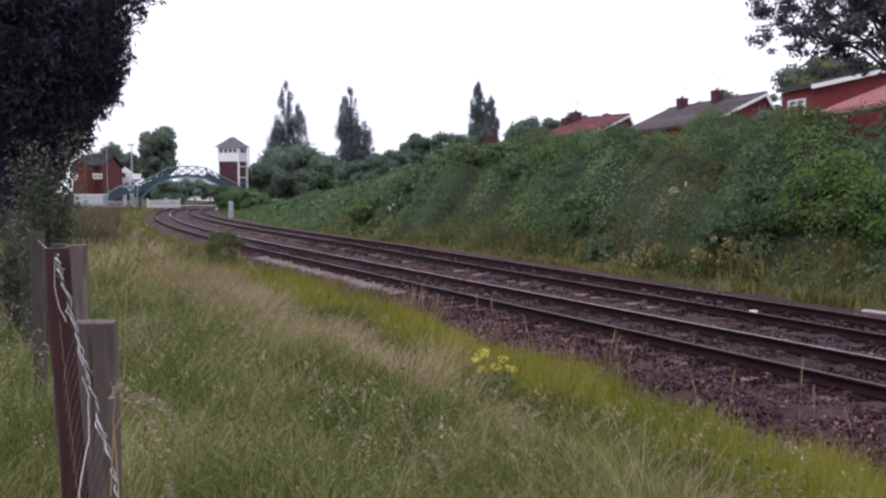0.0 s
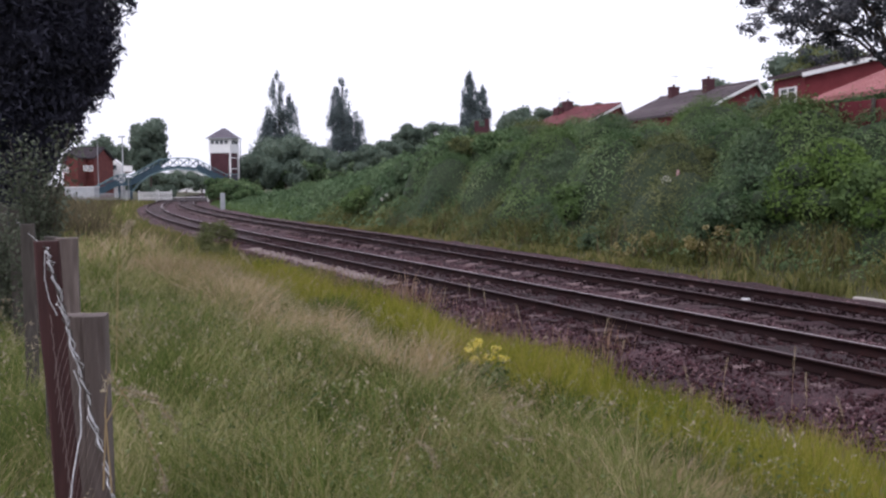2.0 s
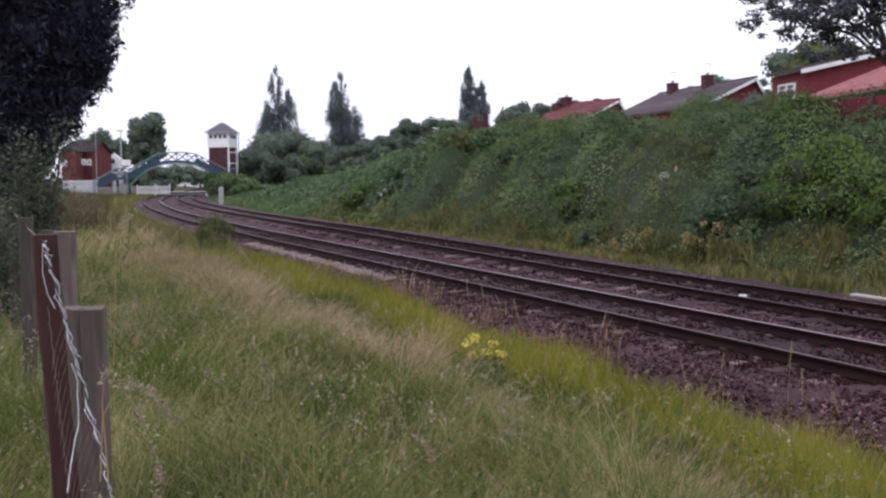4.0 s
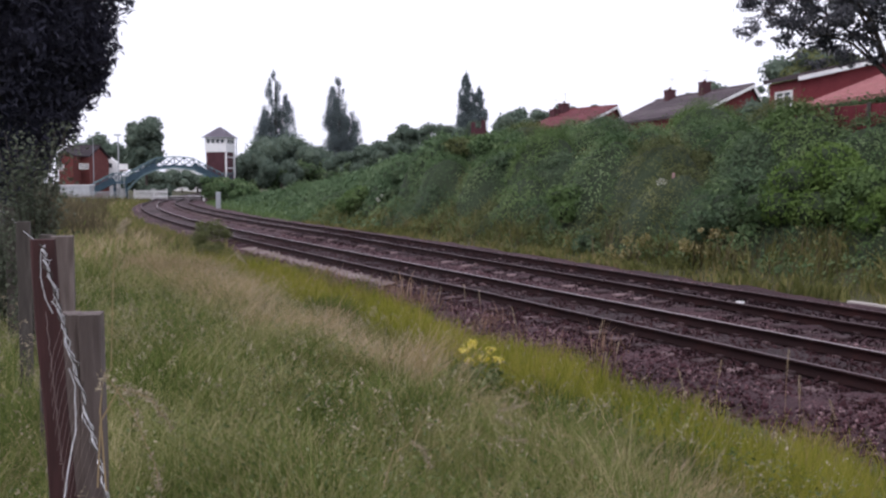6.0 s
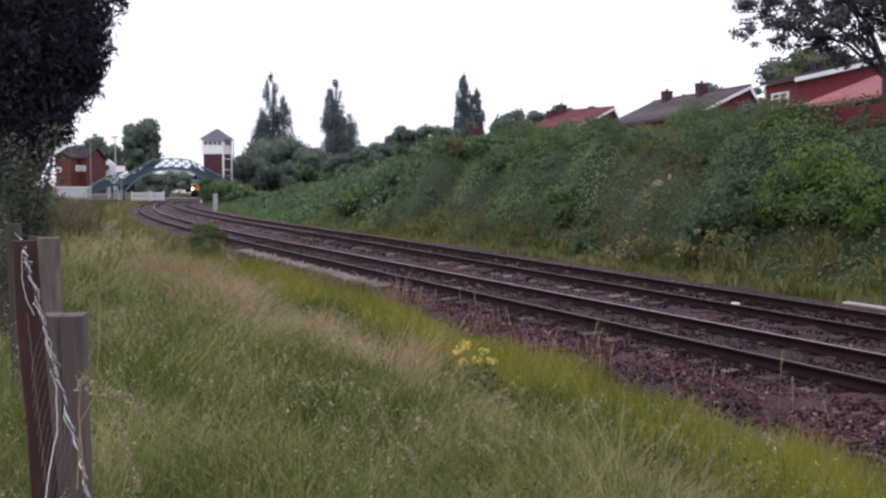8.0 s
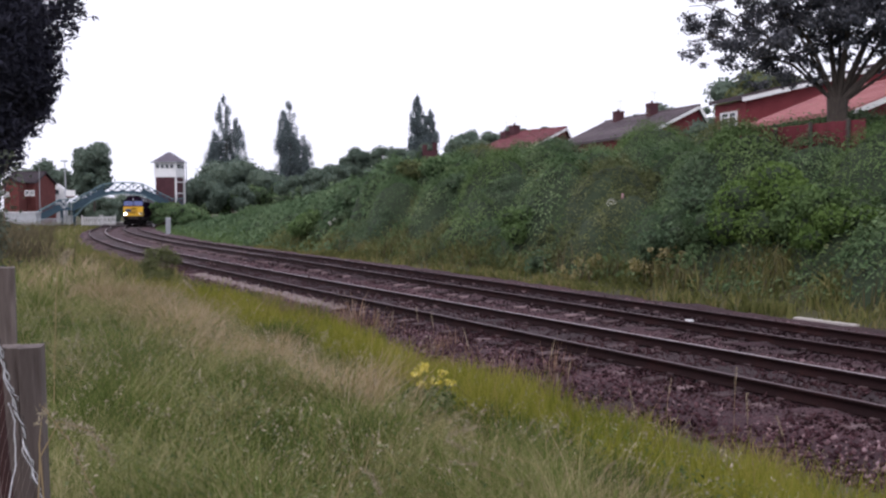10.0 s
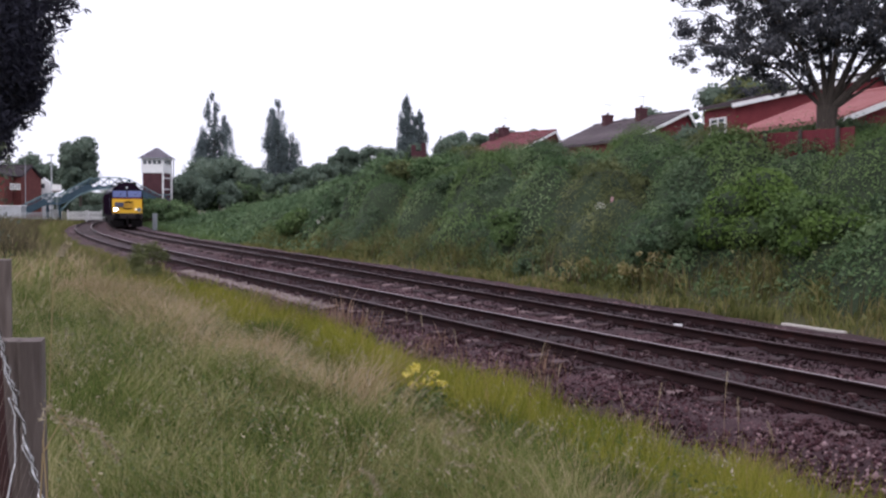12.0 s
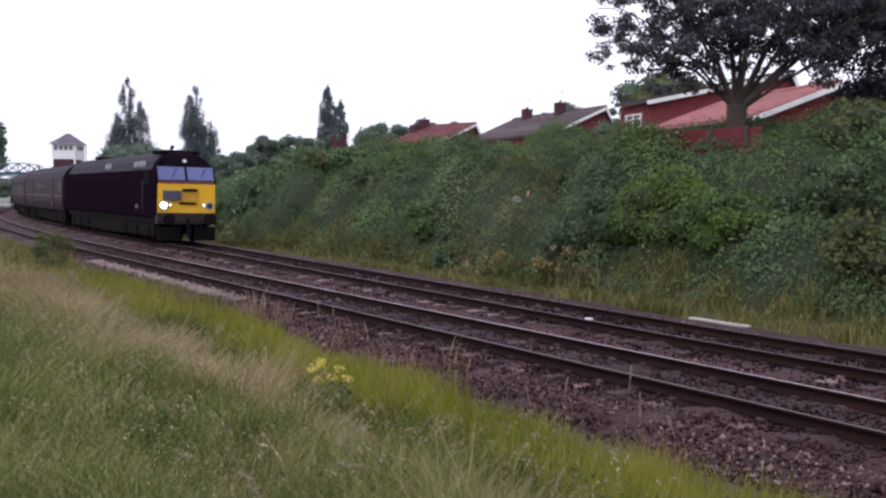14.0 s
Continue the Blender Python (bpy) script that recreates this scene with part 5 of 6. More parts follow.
def house(apex, turn, length, run, drop, short_run, short_drop, roof, wall, base_z, label, chimneys=(), verge=0.22, board="white"):
    """Asymmetric gabled house: apex of the near gable, the ridge running away from it; walls, roof slabs, tiles' courses, barge boards, chimneys."""
    ax, ay, az = apex
    h = holder("house", pose(ax, ay, base_z, 0, 0, turn), label, "house", "houses behind the bank")
    top = az - base_z
    el, er = top - drop, top - short_drop
    part("wall", prism(bmesh.new(), [(-run + 0.3, -0.6), (short_run, -0.6), (short_run, er - 0.12), (0, top - 0.14), (-run + 0.3, el - 0.02)], 0.15, length - 0.15), wall, h)
    t = 0.16
    part("roof", prism(bmesh.new(), [(-run, el), (0, top), (0, top + t), (-run, el + t)], -0.1, length), roof, h)
    part("roof", prism(bmesh.new(), [(0, top), (short_run + 0.2, er - 0.1), (short_run + 0.2, er - 0.1 + t), (0, top + t)], -0.1, length), roof, h)
    # courses of tiles, each a thin lapped strip
    n = 14
    for i in range(n):
        a, b = i / n, (i + 1.12) / n
        xa, xb = -run + run * a, -run + run * min(b, 1)
        za, zb = el + t + drop * a, el + t + drop * min(b, 1)
        o = part("tile_course", prism(bmesh.new(), [(xa, za + 0.012), (xb, zb + 0.004), (xb, zb + 0.016), (xa, za + 0.045)], -0.1, length), roof, h)
    bm = beam(bmesh.new(), (-run - 0.05, -0.14, el - 0.02), (0.02, -0.14, top + 0.02), 0.05, verge)
    part("barge_board", bm, M[board], h, "painted barge board")
    bm = beam(bmesh.new(), (0, -0.14, top + 0.02), (short_run + 0.15, -0.14, er - 0.1), 0.05, verge)
    part("barge_board", bm, M[board], h, "painted barge board")
    part("ridge_tiles", tube(bmesh.new(), [(0, -0.1, top + t), (0, length, top + t)], [0.12, 0.12], 6), roof, h)
    for cx, cy, cw, ch in chimneys:
        zr = top + (drop / run * cx if cx < 0 else 0)
        c = part("chimney", boxes((cx - cw / 2, cy - cw / 2, zr - 0.6, cx + cw / 2, cy + cw / 2, zr + ch), bev=0.02), M["dark_brick"], h)
        part("chimney_cap", boxes((cx - cw / 2 - 0.03, cy - cw / 2 - 0.03, zr + ch - 0.14, cx + cw / 2 + 0.03, cy + cw / 2 + 0.03, zr + ch)), M["dark_brick"], c)
        part("aerial", tube(bmesh.new(), [(cx + 0.2, cy, zr + ch - 0.3), (cx + 0.2, cy, zr + ch + 1.0)], [0.018, 0.014], 5), M["grey_metal"], c)
        part("aerial_array", boxes((cx - 0.3, cy - 0.015, zr + ch + 0.92, cx + 0.5, cy + 0.015, zr + ch + 0.95)), M["grey_metal"], c)
        part("chimney_pot", tube(bmesh.new(), [(cx, cy, zr + ch), (cx, cy, zr + ch + 0.22)], [0.10, 0.09], 8), M["dark_brick"], c, "clay pot")
    return h


house((24.52, 76.14, 9.63), 15, 15.5, 4.9, 2.25, 0.75, 1.25, M["tile_grey"], M["brick"], 3.0, "brick house with a grey tiled roof and two chimneys", ((-0.5, 6.2, 0.75, 1.15), (-0.4, 12.2, 0.75, 1.0)))
house((17.30, 93.40, 9.33), 36, 7.2, 4.6, 1.9, 0.5, 0.8, M["tile_red"], M["brick"], 3.0, "brick house with a dark red tiled roof and chimneys", ((-0.6, 6.4, 0.8, 1.0), (-1.6, 6.7, 0.7, 0.8)))
house((23.17, 39.84, 7.43), 8.5, 8.6, 4.3, 1.6, 0.6, 1.1, M["tile_pink"], M["brick"], 3.2, "brick house with a faded red tiled roof behind the tree")
near_house = house((27.98, 53.17, 9.69), 12, 3.3, 9.4, 2.05, 0.6, 1.1, M["tile_grey"], M["brick"], 3.0, "red brick house with white verge boards and a bedroom window")
win = part("window", boxes((-0.52, 0.045, -0.58, 0.52, 0.06, 0.58)), M["white"], near_house, "white framed two-light upper window")
win.matrix_basis = pose(-9.14, 1.7, 3.55, 0, 0, -90) @ Matrix.Diagonal((1.5, 1, 1, 1))
part("pane", boxes((-0.46, 0.02, -0.5, -0.02, 0.04, 0.28)), M["glass"], win)
part("pane", boxes((0.02, 0.02, -0.5, 0.46, 0.04, 0.28)), M["glass"], win)
part("pane", boxes((-0.46, 0.02, 0.33, -0.02, 0.04, 0.52)), M["glass"], win)
part("pane", boxes((0.02, 0.02, 0.33, 0.46, 0.04, 0.52)), M["glass"], win)
part("window_frame", boxes((-0.55, -0.03, -0.6, -0.46, 0.06, 0.6), (0.46, -0.03, -0.6, 0.55, 0.06, 0.6), (-0.46, -0.03, -0.6, 0.46, 0.06, -0.5), (-0.46, -0.03, 0.52, 0.46, 0.06, 0.6), (-0.035, -0.03, -0.5, 0.035, 0.06, 0.52), (-0.46, -0.02, 0.28, 0.46, 0.05, 0.33)), M["white"], win)
part("window_sill", boxes((-0.62, -0.12, -0.66, 0.62, 0.06, -0.6)), M["white"], win)
# red garden fence along the top of the bank
gf = holder("garden_fence", Matrix(), "dark red stained board fence on the bank top, before the tree", "fence")
for k in range(33):
    s_ = 25.5 - 0.16 * k
    x_, y_, t_ = along(s_, 15.2)
    b_ = part("board", boxes((-0.012, -0.078, 3.0, 0.012, 0.078, 4.72 + 0.02 * SHRUBS.random()), bev=0.004), M["red_fence"], gf)
    b_.matrix_basis = pose(float(x_), float(y_), 0, 0, 0, math.degrees(float(t_)))
for k in range(4):
    x_, y_, t_ = along(25.2 - 1.45 * k, 15.1)
    b_ = part("post", boxes((-0.05, -0.05, 3.0, 0.05, 0.05, 4.77), bev=0.01), M["old_post"], gf, "weathered fence post")
    b_.matrix_basis = pose(float(x_), float(y_), 0, 0, 0, math.degrees(float(t_)))
# lone brick chimney over the hedge
cx, cy, cz = (5.60, 117.86, 8.94)
ch = holder("chimney", pose(cx, cy, 3.0), "red brick chimney stack showing over the scrub", "chimney")
part("stack", boxes((-0.9, -0.4, 0, 0.9, 0.4, cz - 3.0 - 0.2), (-0.9, -0.35, 0, -0.4, 0.35, cz - 3.0 + 0.5), (0.3, -0.35, 0, 0.85, 0.35, cz - 3.0 + 0.75)), M["dark_brick"], ch)

# ---- the level crossing, footbridge and signal box ----
th0 = 0.184
BX, BY, _ = along(145.0, 0.0)
bridge = holder("footbridge", pose(float(BX), float(BY), 0, 0, 0, math.degrees(th0)), "teal painted iron lattice footbridge over the railway", "footbridge")
# deck line: offset along the bridge, deck height
DECK = [(-9.3, 0.6), (-5.9, 2.45), (-4.0, 2.45), (-0.2, 4.55), (1.0, 4.72), (2.4, 4.78), (3.8, 4.72), (5.0, 4.55), (9.0, 2.45), (10.6, 2.45)]
for (x0, z0), (x1, z1) in zip(DECK, DECK[1:]):
    part("deck", beam(bmesh.new(), (x0, 0, z0), (x1, 0, z1), 1.5, 0.10), M["teal"], bridge)
    for yy in (-0.8, 0.8):
        part("handrail", beam(bmesh.new(), (x0, yy, z0 + 1.2), (x1, yy, z1 + 1.2), 0.09, 0.12), M["teal_pale"], bridge, "paler handrail")
        part("stringer", beam(bmesh.new(), (x0, yy, z0 - 0.1), (x1, yy, z1 - 0.1), 0.08, 0.34), M["teal"], bridge)
        n = max(1, round(math.hypot(x1 - x0, z1 - z0) / 1.0))
        for k in range(n):
            a, b = k / n, (k + 1) / n
            pa, pb = (x0 + (x1 - x0) * a, z0 + (z1 - z0) * a), (x0 + (x1 - x0) * b, z0 + (z1 - z0) * b)
            part("lattice_bar", beam(bmesh.new(), (pa[0], yy, pa[1]), (pb[0], yy, pb[1] + 1.15), 0.05, 0.08), M["teal"], bridge)
            part("lattice_bar", beam(bmesh.new(), (pa[0], yy, pa[1] + 1.15), (pb[0], yy, pb[1]), 0.05, 0.08), M["teal"], bridge)
            part("baluster", beam(bmesh.new(), (pa[0], yy, pa[1]), (pa[0], yy, pa[1] + 1.2), 0.06, 0.06), M["teal"], bridge)
# the flights have closed sides
for (x0, z0), (x1, z1) in ((DECK[0], DECK[1]), (DECK[2], DECK[3]), (DECK[7], DECK[8])):
    for yy in (-0.74, 0.74):
        part("side_sheet", beam(bmesh.new(), (x0, yy, z0 + 0.3), (x1, yy, z1 + 0.3), 0.02, 0.6), M["teal"], bridge)
    n = 10
    for k in range(n):
        t = (k + 0.5) / n
        part("step", boxes((x0 + (x1 - x0) * t - 0.18, -0.7, z0 + (z1 - z0) * t + 0.08, x0 + (x1 - x0) * t + 0.18, 0.7, z0 + (z1 - z0) * t + 0.13)), M["grey_metal"], bridge)
# curved arch ribs under the span
for yy in (-0.8, 0.8):
    arch = [(-4.0, 1.3), (-3.0, 2.45), (-1.6, 3.5), (0.2, 4.25), (2.4, 4.5), (4.6, 4.25), (6.4, 3.5), (7.8, 2.45), (9.0, 1.2)]
    bm = bmesh.new()
    for (x0, z0), (x1, z1) in zip(arch, arch[1:]):
        beam(bm, (x0, yy, z0), (x1, yy, z1), 0.12, 0.16)
    part("arch_rib", bm, M["teal_pale"], bridge, "paler curved rib")
for xx in (-5.7, -4.1, 9.0, 10.4):
    for yy in (-0.7, 0.7):
        part("column", tube(bmesh.new(), [(xx, yy, -0.4), (xx, yy, 2.4)], [0.11, 0.10], 8), M["teal"], bridge)

# signal box
bx, by, bz = (-31.18, 146.72, 3.19)
sb = holder("signal_box", pose(bx + 0.3, by, 0, 0, 0, -10), "tall brick signal box with white upper storey and slate roof", "signal box")
W2, D2 = 1.5, 1.6
part("base", boxes((-W2, -D2, -0.6, W2, D2, 6.85), bev=0.03), M["dark_brick"], sb, "dark red brick base")
part("upper_storey", boxes((-W2 - 0.12, -D2 - 0.12, 6.75, W2 + 0.12, D2 + 0.12, 8.95), bev=0.03), M["white"], sb, "white boarded upper storey")
for k in range(4):
    x0 = -1.34 + 0.70 * k
    wdw = part("window", boxes((x0 - 0.04, -D2 - 0.16, 8.0, x0 + 0.60, -D2 - 0.10, 8.68)), M["white"], sb)
    part("pane", boxes((x0 + 0.03, -D2 - 0.175, 8.06, x0 + 0.53, -D2 - 0.16, 8.62)), M["glass"], wdw)
for k in range(3):
    y0 = -1.3 + 0.85 * k
    wdw = part("window", boxes((W2 + 0.10, y0, 8.0, W2 + 0.16, y0 + 0.7, 8.68)), M["white"], sb)
    part("pane", boxes((W2 + 0.16, y0 + 0.06, 8.06, W2 + 0.175, y0 + 0.64, 8.62)), M["glass"], wdw)
part("corner_board", boxes((W2 - 0.06, -D2 - 0.14, -0.5, W2 + 0.14, -D2 + 0.06, 6.75)), M["white"], sb, "white corner board")
part("corner_board", boxes((W2 - 0.06, D2 - 0.3, -0.5, W2 + 0.16, D2 + 0.14, 6.75)), M["white"], sb, "white corner board")
for zz in (2.2, 4.4, 6.0):
    part("cross_board", boxes((W2 + 0.01, -D2, zz, W2 + 0.09, D2, zz + 0.14)), M["white"], sb)
bm = bmesh.new()
e, zt, zb = 0.45, 10.4, 8.9
a = [bm.verts.new(p) for p in ((-W2 - e, -D2 - e, zb), (W2 + e, -D2 - e, zb), (W2 + e, D2 + e, zb), (-W2 - e, D2 + e, zb))]
r0, r1 = bm.verts.new((-0.25, 0, zt)), bm.verts.new((0.25, 0, zt))
for fc in ((a[0], a[1], r1, r0), (a[1], a[2], r1), (a[2], a[3], r0, r1), (a[3], a[0], r0), (a[3], a[2], a[1], a[0])):
    bm.faces.new(fc)
part("roof", bm, M["slate"], sb, "purplish slate hipped roof")
part("gutter", boxes((-W2 - e - 0.05, -D2 - e - 0.06, zb - 0.06, W2 + e + 0.05, -D2 - e, zb + 0.04), (W2 + e, -D2 - e, zb - 0.06, W2 + e + 0.06, D2 + e, zb + 0.04)), M["grey_metal"], sb)
part("downpipe", tube(bmesh.new(), [(W2 + 0.3, D2 + 0.2, -0.4), (W2 + 0.3, D2 + 0.2, 8.9)], [0.06, 0.06], 6), M["black"], sb)

# crossing road, gates, hut, posts
rx0, ry0, rth = along(152.0, 2.4)
bm = boxes((-26, -2.6, -0.20, 22, 2.6, 0.005))
road = part("road", bm, M["asphalt"])
road.matrix_world = pose(float(rx0), float(ry0), 0, 0, 0, math.degrees(float(rth)))
tagged(road, "asphalt road over the level crossing", "road", kind="structure")


def gate(px, py, length, turn, label, pickets=12, height=1.25):
    h = holder("crossing_gate", pose(px, py, 0.0, 0, 0, turn), label, "gate", "crossing gates")
    part("gate_rail", boxes((0, -0.04, 0.3, length, 0.04, 0.42), (0, -0.04, height - 0.25, length, 0.04, height - 0.12)), M["white"], h)
    for k in range(pickets):
        x0 = length * k / pickets
        part("picket", boxes((x0, -0.06, 0.05, x0 + length / pickets * 0.62, -0.04, height)), M["white"], h)
    for x0 in (-0.14, length):
        part("post", boxes((x0, -0.1, -0.3, x0 + 0.16, 0.1, height + 0.2), bev=0.02), M["white"], h)
    return h


g1 = (-42.60, 143.82, 0.34)
gate(g1[0], g1[1], 2.3, 8, "white wooden picket gate at the level crossing", 8)
g2 = (-40.30, 145.52, 0.31)
gate(g2[0], g2[1], 1.7, 8, "short white picket gate at the level crossing", 6)
g3 = (-44.53, 141.14, 0.62)
hut = holder("relay_cabinet", pose(g3[0], g3[1], 0, 0, 0, 10), "white painted relay cabinet beside the crossing", "cabinet")
part("body", boxes((-0.2, -0.5, -0.3, 1.7, 0.5, 1.45), bev=0.04), M["white"], hut)
part("lid", boxes((-0.28, -0.58, 1.45, 1.78, 0.58, 1.55), bev=0.03), M["pale_grey"], hut)
bar = holder("crossing_barrier", pose(*((-39.20, 142.71, 0.59))[:2], 0, 0, 0, 6), "thin white road barrier across the railway", "barrier")
part("pole", beam(bmesh.new(), (0, 0, 0.42), (6.6, 0, 0.42), 0.07, 0.09), M["white"], bar)
part("post", boxes((6.5, -0.12, -0.4, 6.75, 0.12, 1.0), bev=0.02), M["white"], bar)
lp = (-20.00, 93.89, 0.48)
loc_case = holder("location_case", pose(lp[0], lp[1], -0.3, 0, 0, 10), "grey metal lineside post cabinet beside the track", "cabinet")
part("body", boxes((-0.22, -0.2, 0, 0.22, 0.2, 1.75), bev=0.03), M["grey_metal"], loc_case)
part("door", boxes((-0.18, -0.23, 0.2, 0.18, -0.2, 1.6)), M["grey_metal"], loc_case)

# brick house, grey hut, signs and lamp post at the crossing
house(((-48.94, 148.12, 7.66)), 80, 4.9, 3.0, 1.6, 3.0, 1.6, M["tile_dark"], M["brown_brick"], 0.0, "red brick house with a dark hipped roof beside the level crossing", verge=0.1, board="tile_dark")
house(((-52.19, 142.76, 6.91)), -4, 4.0, 1.2, 0.7, 1.2, 0.7, M["tile_dark"], M["brown_brick"], 0.0, "lower red brick house wing beside the level crossing", verge=0.1, board="tile_dark")
for (wx, wy, wz) in ((-49.91, 143.04, 4.66), (-49.26, 143.27, 4.66), (-52.00, 141.23, 4.47)):
    q = (wx, wy, wz)
    w_ = holder("window", pose(q[0], q[1], q[2], 0, 0, -8), "white framed window of the brick crossing house", "window")
    part("pane", boxes((-0.22, 0, -0.3, 0.22, 0.02, 0.3)), M["glass"], w_)
    part("window_frame", boxes((-0.32, -0.04, -0.4, -0.22, 0.03, 0.4), (0.22, -0.04, -0.4, 0.32, 0.03, 0.4), (-0.22, -0.04, 0.3, 0.22, 0.03, 0.4), (-0.22, -0.04, -0.4, 0.22, 0.03, -0.3), (-0.04, -0.04, -0.3, 0.04, 0.03, 0.3)), M["white"], w_)
hx, hy, hz = (-46.64, 132.00, 2.01)
hut2 = holder("hut", pose(hx, hy, 0.2, 0, 0, 4), "pale grey prefabricated hut behind the grass", "hut")
part("body", boxes((-1.9, -1.2, -0.3, 1.9, 1.2, 1.75), bev=0.04), M["pale_grey"], hut2)
part("roof", boxes((-2.0, -1.3, 1.75, 2.0, 1.3, 1.87), bev=0.02), M["white"], hut2)
hx, hy, hz = (-43.06, 131.11, 1.78)
fenc = holder("palisade_fence", pose(hx, hy, 0.2, 0, 0, 4), "pale grey steel palisade fence by the crossing", "fence")
for k in range(14):
    part("pale", boxes((-1.9 + 0.28 * k, -0.03, -0.3, -1.80 + 0.28 * k, 0.0, 1.0)), M["grey_metal"], fenc)
part("rail", boxes((-1.9, 0.0, 0.2, 2.0, 0.05, 0.28), (-1.9, 0.0, 0.85, 2.0, 0.05, 0.93)), M["pale_grey"], fenc)
lx, ly, lz = (-43.45, 139.38, 3.17)
lamp = holder("lamp_post", pose(lx, ly, 0), "slender grey lamp post at the crossing", "lamp post")
part("column", tube(bmesh.new(), [(0, 0, -0.4), (0, 0, 8.9)], [0.11, 0.07], 8), M["pale_grey"], lamp)
part("lantern", boxes((-0.55, -0.15, 8.85, 0.4, 0.15, 9.05), bev=0.04), M["pale_grey"], lamp)
lx, ly, lz = (-47.86, 142.16, 3.19)
mast = holder("mast", pose(lx, ly, 0), "thin grey mast behind the crossing house", "mast")
part("column", tube(bmesh.new(), [(0, 0, -0.4), (0, 0, 8.6)], [0.06, 0.04], 8), M["grey_metal"], mast)
q = (-42.26, 137.66, 4.48)
sg = holder("sign", pose(q[0], q[1], 0), "white rectangular sign with a red edge on a post", "sign")
part("post", tube(bmesh.new(), [(0, 0.08, -0.4), (0, 0.08, q[2])], [0.05, 0.05], 6), M["grey_metal"], sg)
part("board", boxes((-0.62, -0.03, q[2] - 0.42, 0.62, 0.03, q[2] + 0.42)), M["white"], sg)
part("edge_band", boxes((-0.62, -0.036, q[2] - 0.5, 0.62, -0.03, q[2] - 0.40)), M["tile_red"], sg)
q = (-49.08, 152.28, 4.80)
wh = holder("white_gable", pose(q[0], q[1], 0, 0, 0, 12), "white rendered gable of a far building", "building")
part("wall", prism(bmesh.new(), [(-1.3, -0.3), (1.3, -0.3), (1.3, q[2] + 0.6), (0.1, q[2] + 1.5), (-1.3, q[2] + 0.8)], 0, 5), M["white"], wh)
part("window", boxes((-0.3, -0.04, q[2] - 0.2, 0.6, 0.02, q[2] + 0.5)), M["glass"], wh)
q = (-72.71, 291.05, 5.39)
shed = holder("shed", pose(q[0], q[1], 0, 0, 0, 4), "long white industrial building far behind the footbridge", "building")
part("wall", boxes((-4.4, 0, -0.3, 4.4, 8, q[2] + 0.6)), M["white"], shed)
part("roof", prism(bmesh.new(), [(-4.6, q[2] + 0.6), (4.6, q[2] + 0.6), (4.6, q[2] + 0.8), (0, q[2] + 1.4), (-4.6, q[2] + 0.8)], -0.2, 8.2), M["pale_grey"], shed)

# litter and slabs by the track
lx, ly = 6.13, 19.59
lit = tagged(part("litter", boxes((-0.085, -0.05, 0, 0.085, 0.05, 0.045), bev=0.012), M["white"]), "small piece of white litter lying between the rails", "litter")
lit.matrix_world = pose(lx, ly, -0.09, 0, 4, 30)
sl = tagged(part("slab", boxes((-0.16, -0.12, 0, 0.16, 0.12, 0.07), bev=0.015), M["sleeper"]), "pale loose concrete slab lying between the tracks", "slab")
sl.matrix_world = pose(4.36, 17.84, -0.14, 0, 3, 20)
x0, y0, t0 = along(15.0, 7.65)
tr = tagged(part("cable_trough", boxes((-0.09, -0.85, -0.1, 0.09, 0.85, 0.06), bev=0.015), M["pale_concrete"]), "pale concrete cable trough along the far side of the track", "cable trough")
tr.matrix_world = pose(float(x0), float(y0), -0.335, 0, 0, math.degrees(float(t0)))

for (sx_, sy_, sz_), mat_, lab_ in (((6.11, 37.50, 2.84), "white", "small white marker stake among the brambles"), ((8.05, 33.02, 2.70), "pale_pink", "small faded pink marker stake among the brambles")):
    st = part("marker_stake", boxes((-0.04, -0.03, -0.5, 0.04, 0.03, -0.06), bev=0.008), M[mat_])
    st.matrix_world = pose(sx_, sy_, sz_, 0, 4, 15)
    tagged(st, lab_, "stake")

# ---- the train ----
SIDE = [(1.31, 1.15), (1.33, 1.6), (1.33, 2.75), (1.27, 3.12), (1.08, 3.48), (0.78, 3.75), (0.4, 3.9), (0.0, 3.94)]


def ring(bm, ys, prof, k=1.0):
    """Full cross-section from a half outline; ys gives the y of each outline point."""
    pts = [(-x * k, ys[i], z) for i, (x, z) in enumerate(prof)] + [(x * k, ys[i], z) for i, (x, z) in reversed(list(enumerate(prof[:-1])))]
    return [bm.verts.new(p) for p in pts]


def loft(bm, rings, cap=(True, True)):
    for a, b in zip(rings, rings[1:]):
        for i in range(len(a)):
            bm.faces.new((a[i], a[(i + 1) % len(a)], b[(i + 1) % len(b)], b[i]))
    if cap[0]:
        bm.faces.new(rings[0][::-1])
    if cap[1]:
        bm.faces.new(rings[-1])
    bmesh.ops.recalc_face_normals(bm, faces=bm.faces[:])
    return bm


def wheel_mesh(r):
    bm = tube(bmesh.new(), [(-0.07, 0, 0), (-0.045, 0, 0), (-0.045, 0, 0), (0.05, 0, 0), (0.05, 0, 0), (0.07, 0, 0)], [r * 0.25, r * 0.25, r + 0.03, r, r * 0.35, r * 0.3], 18)
    return bm


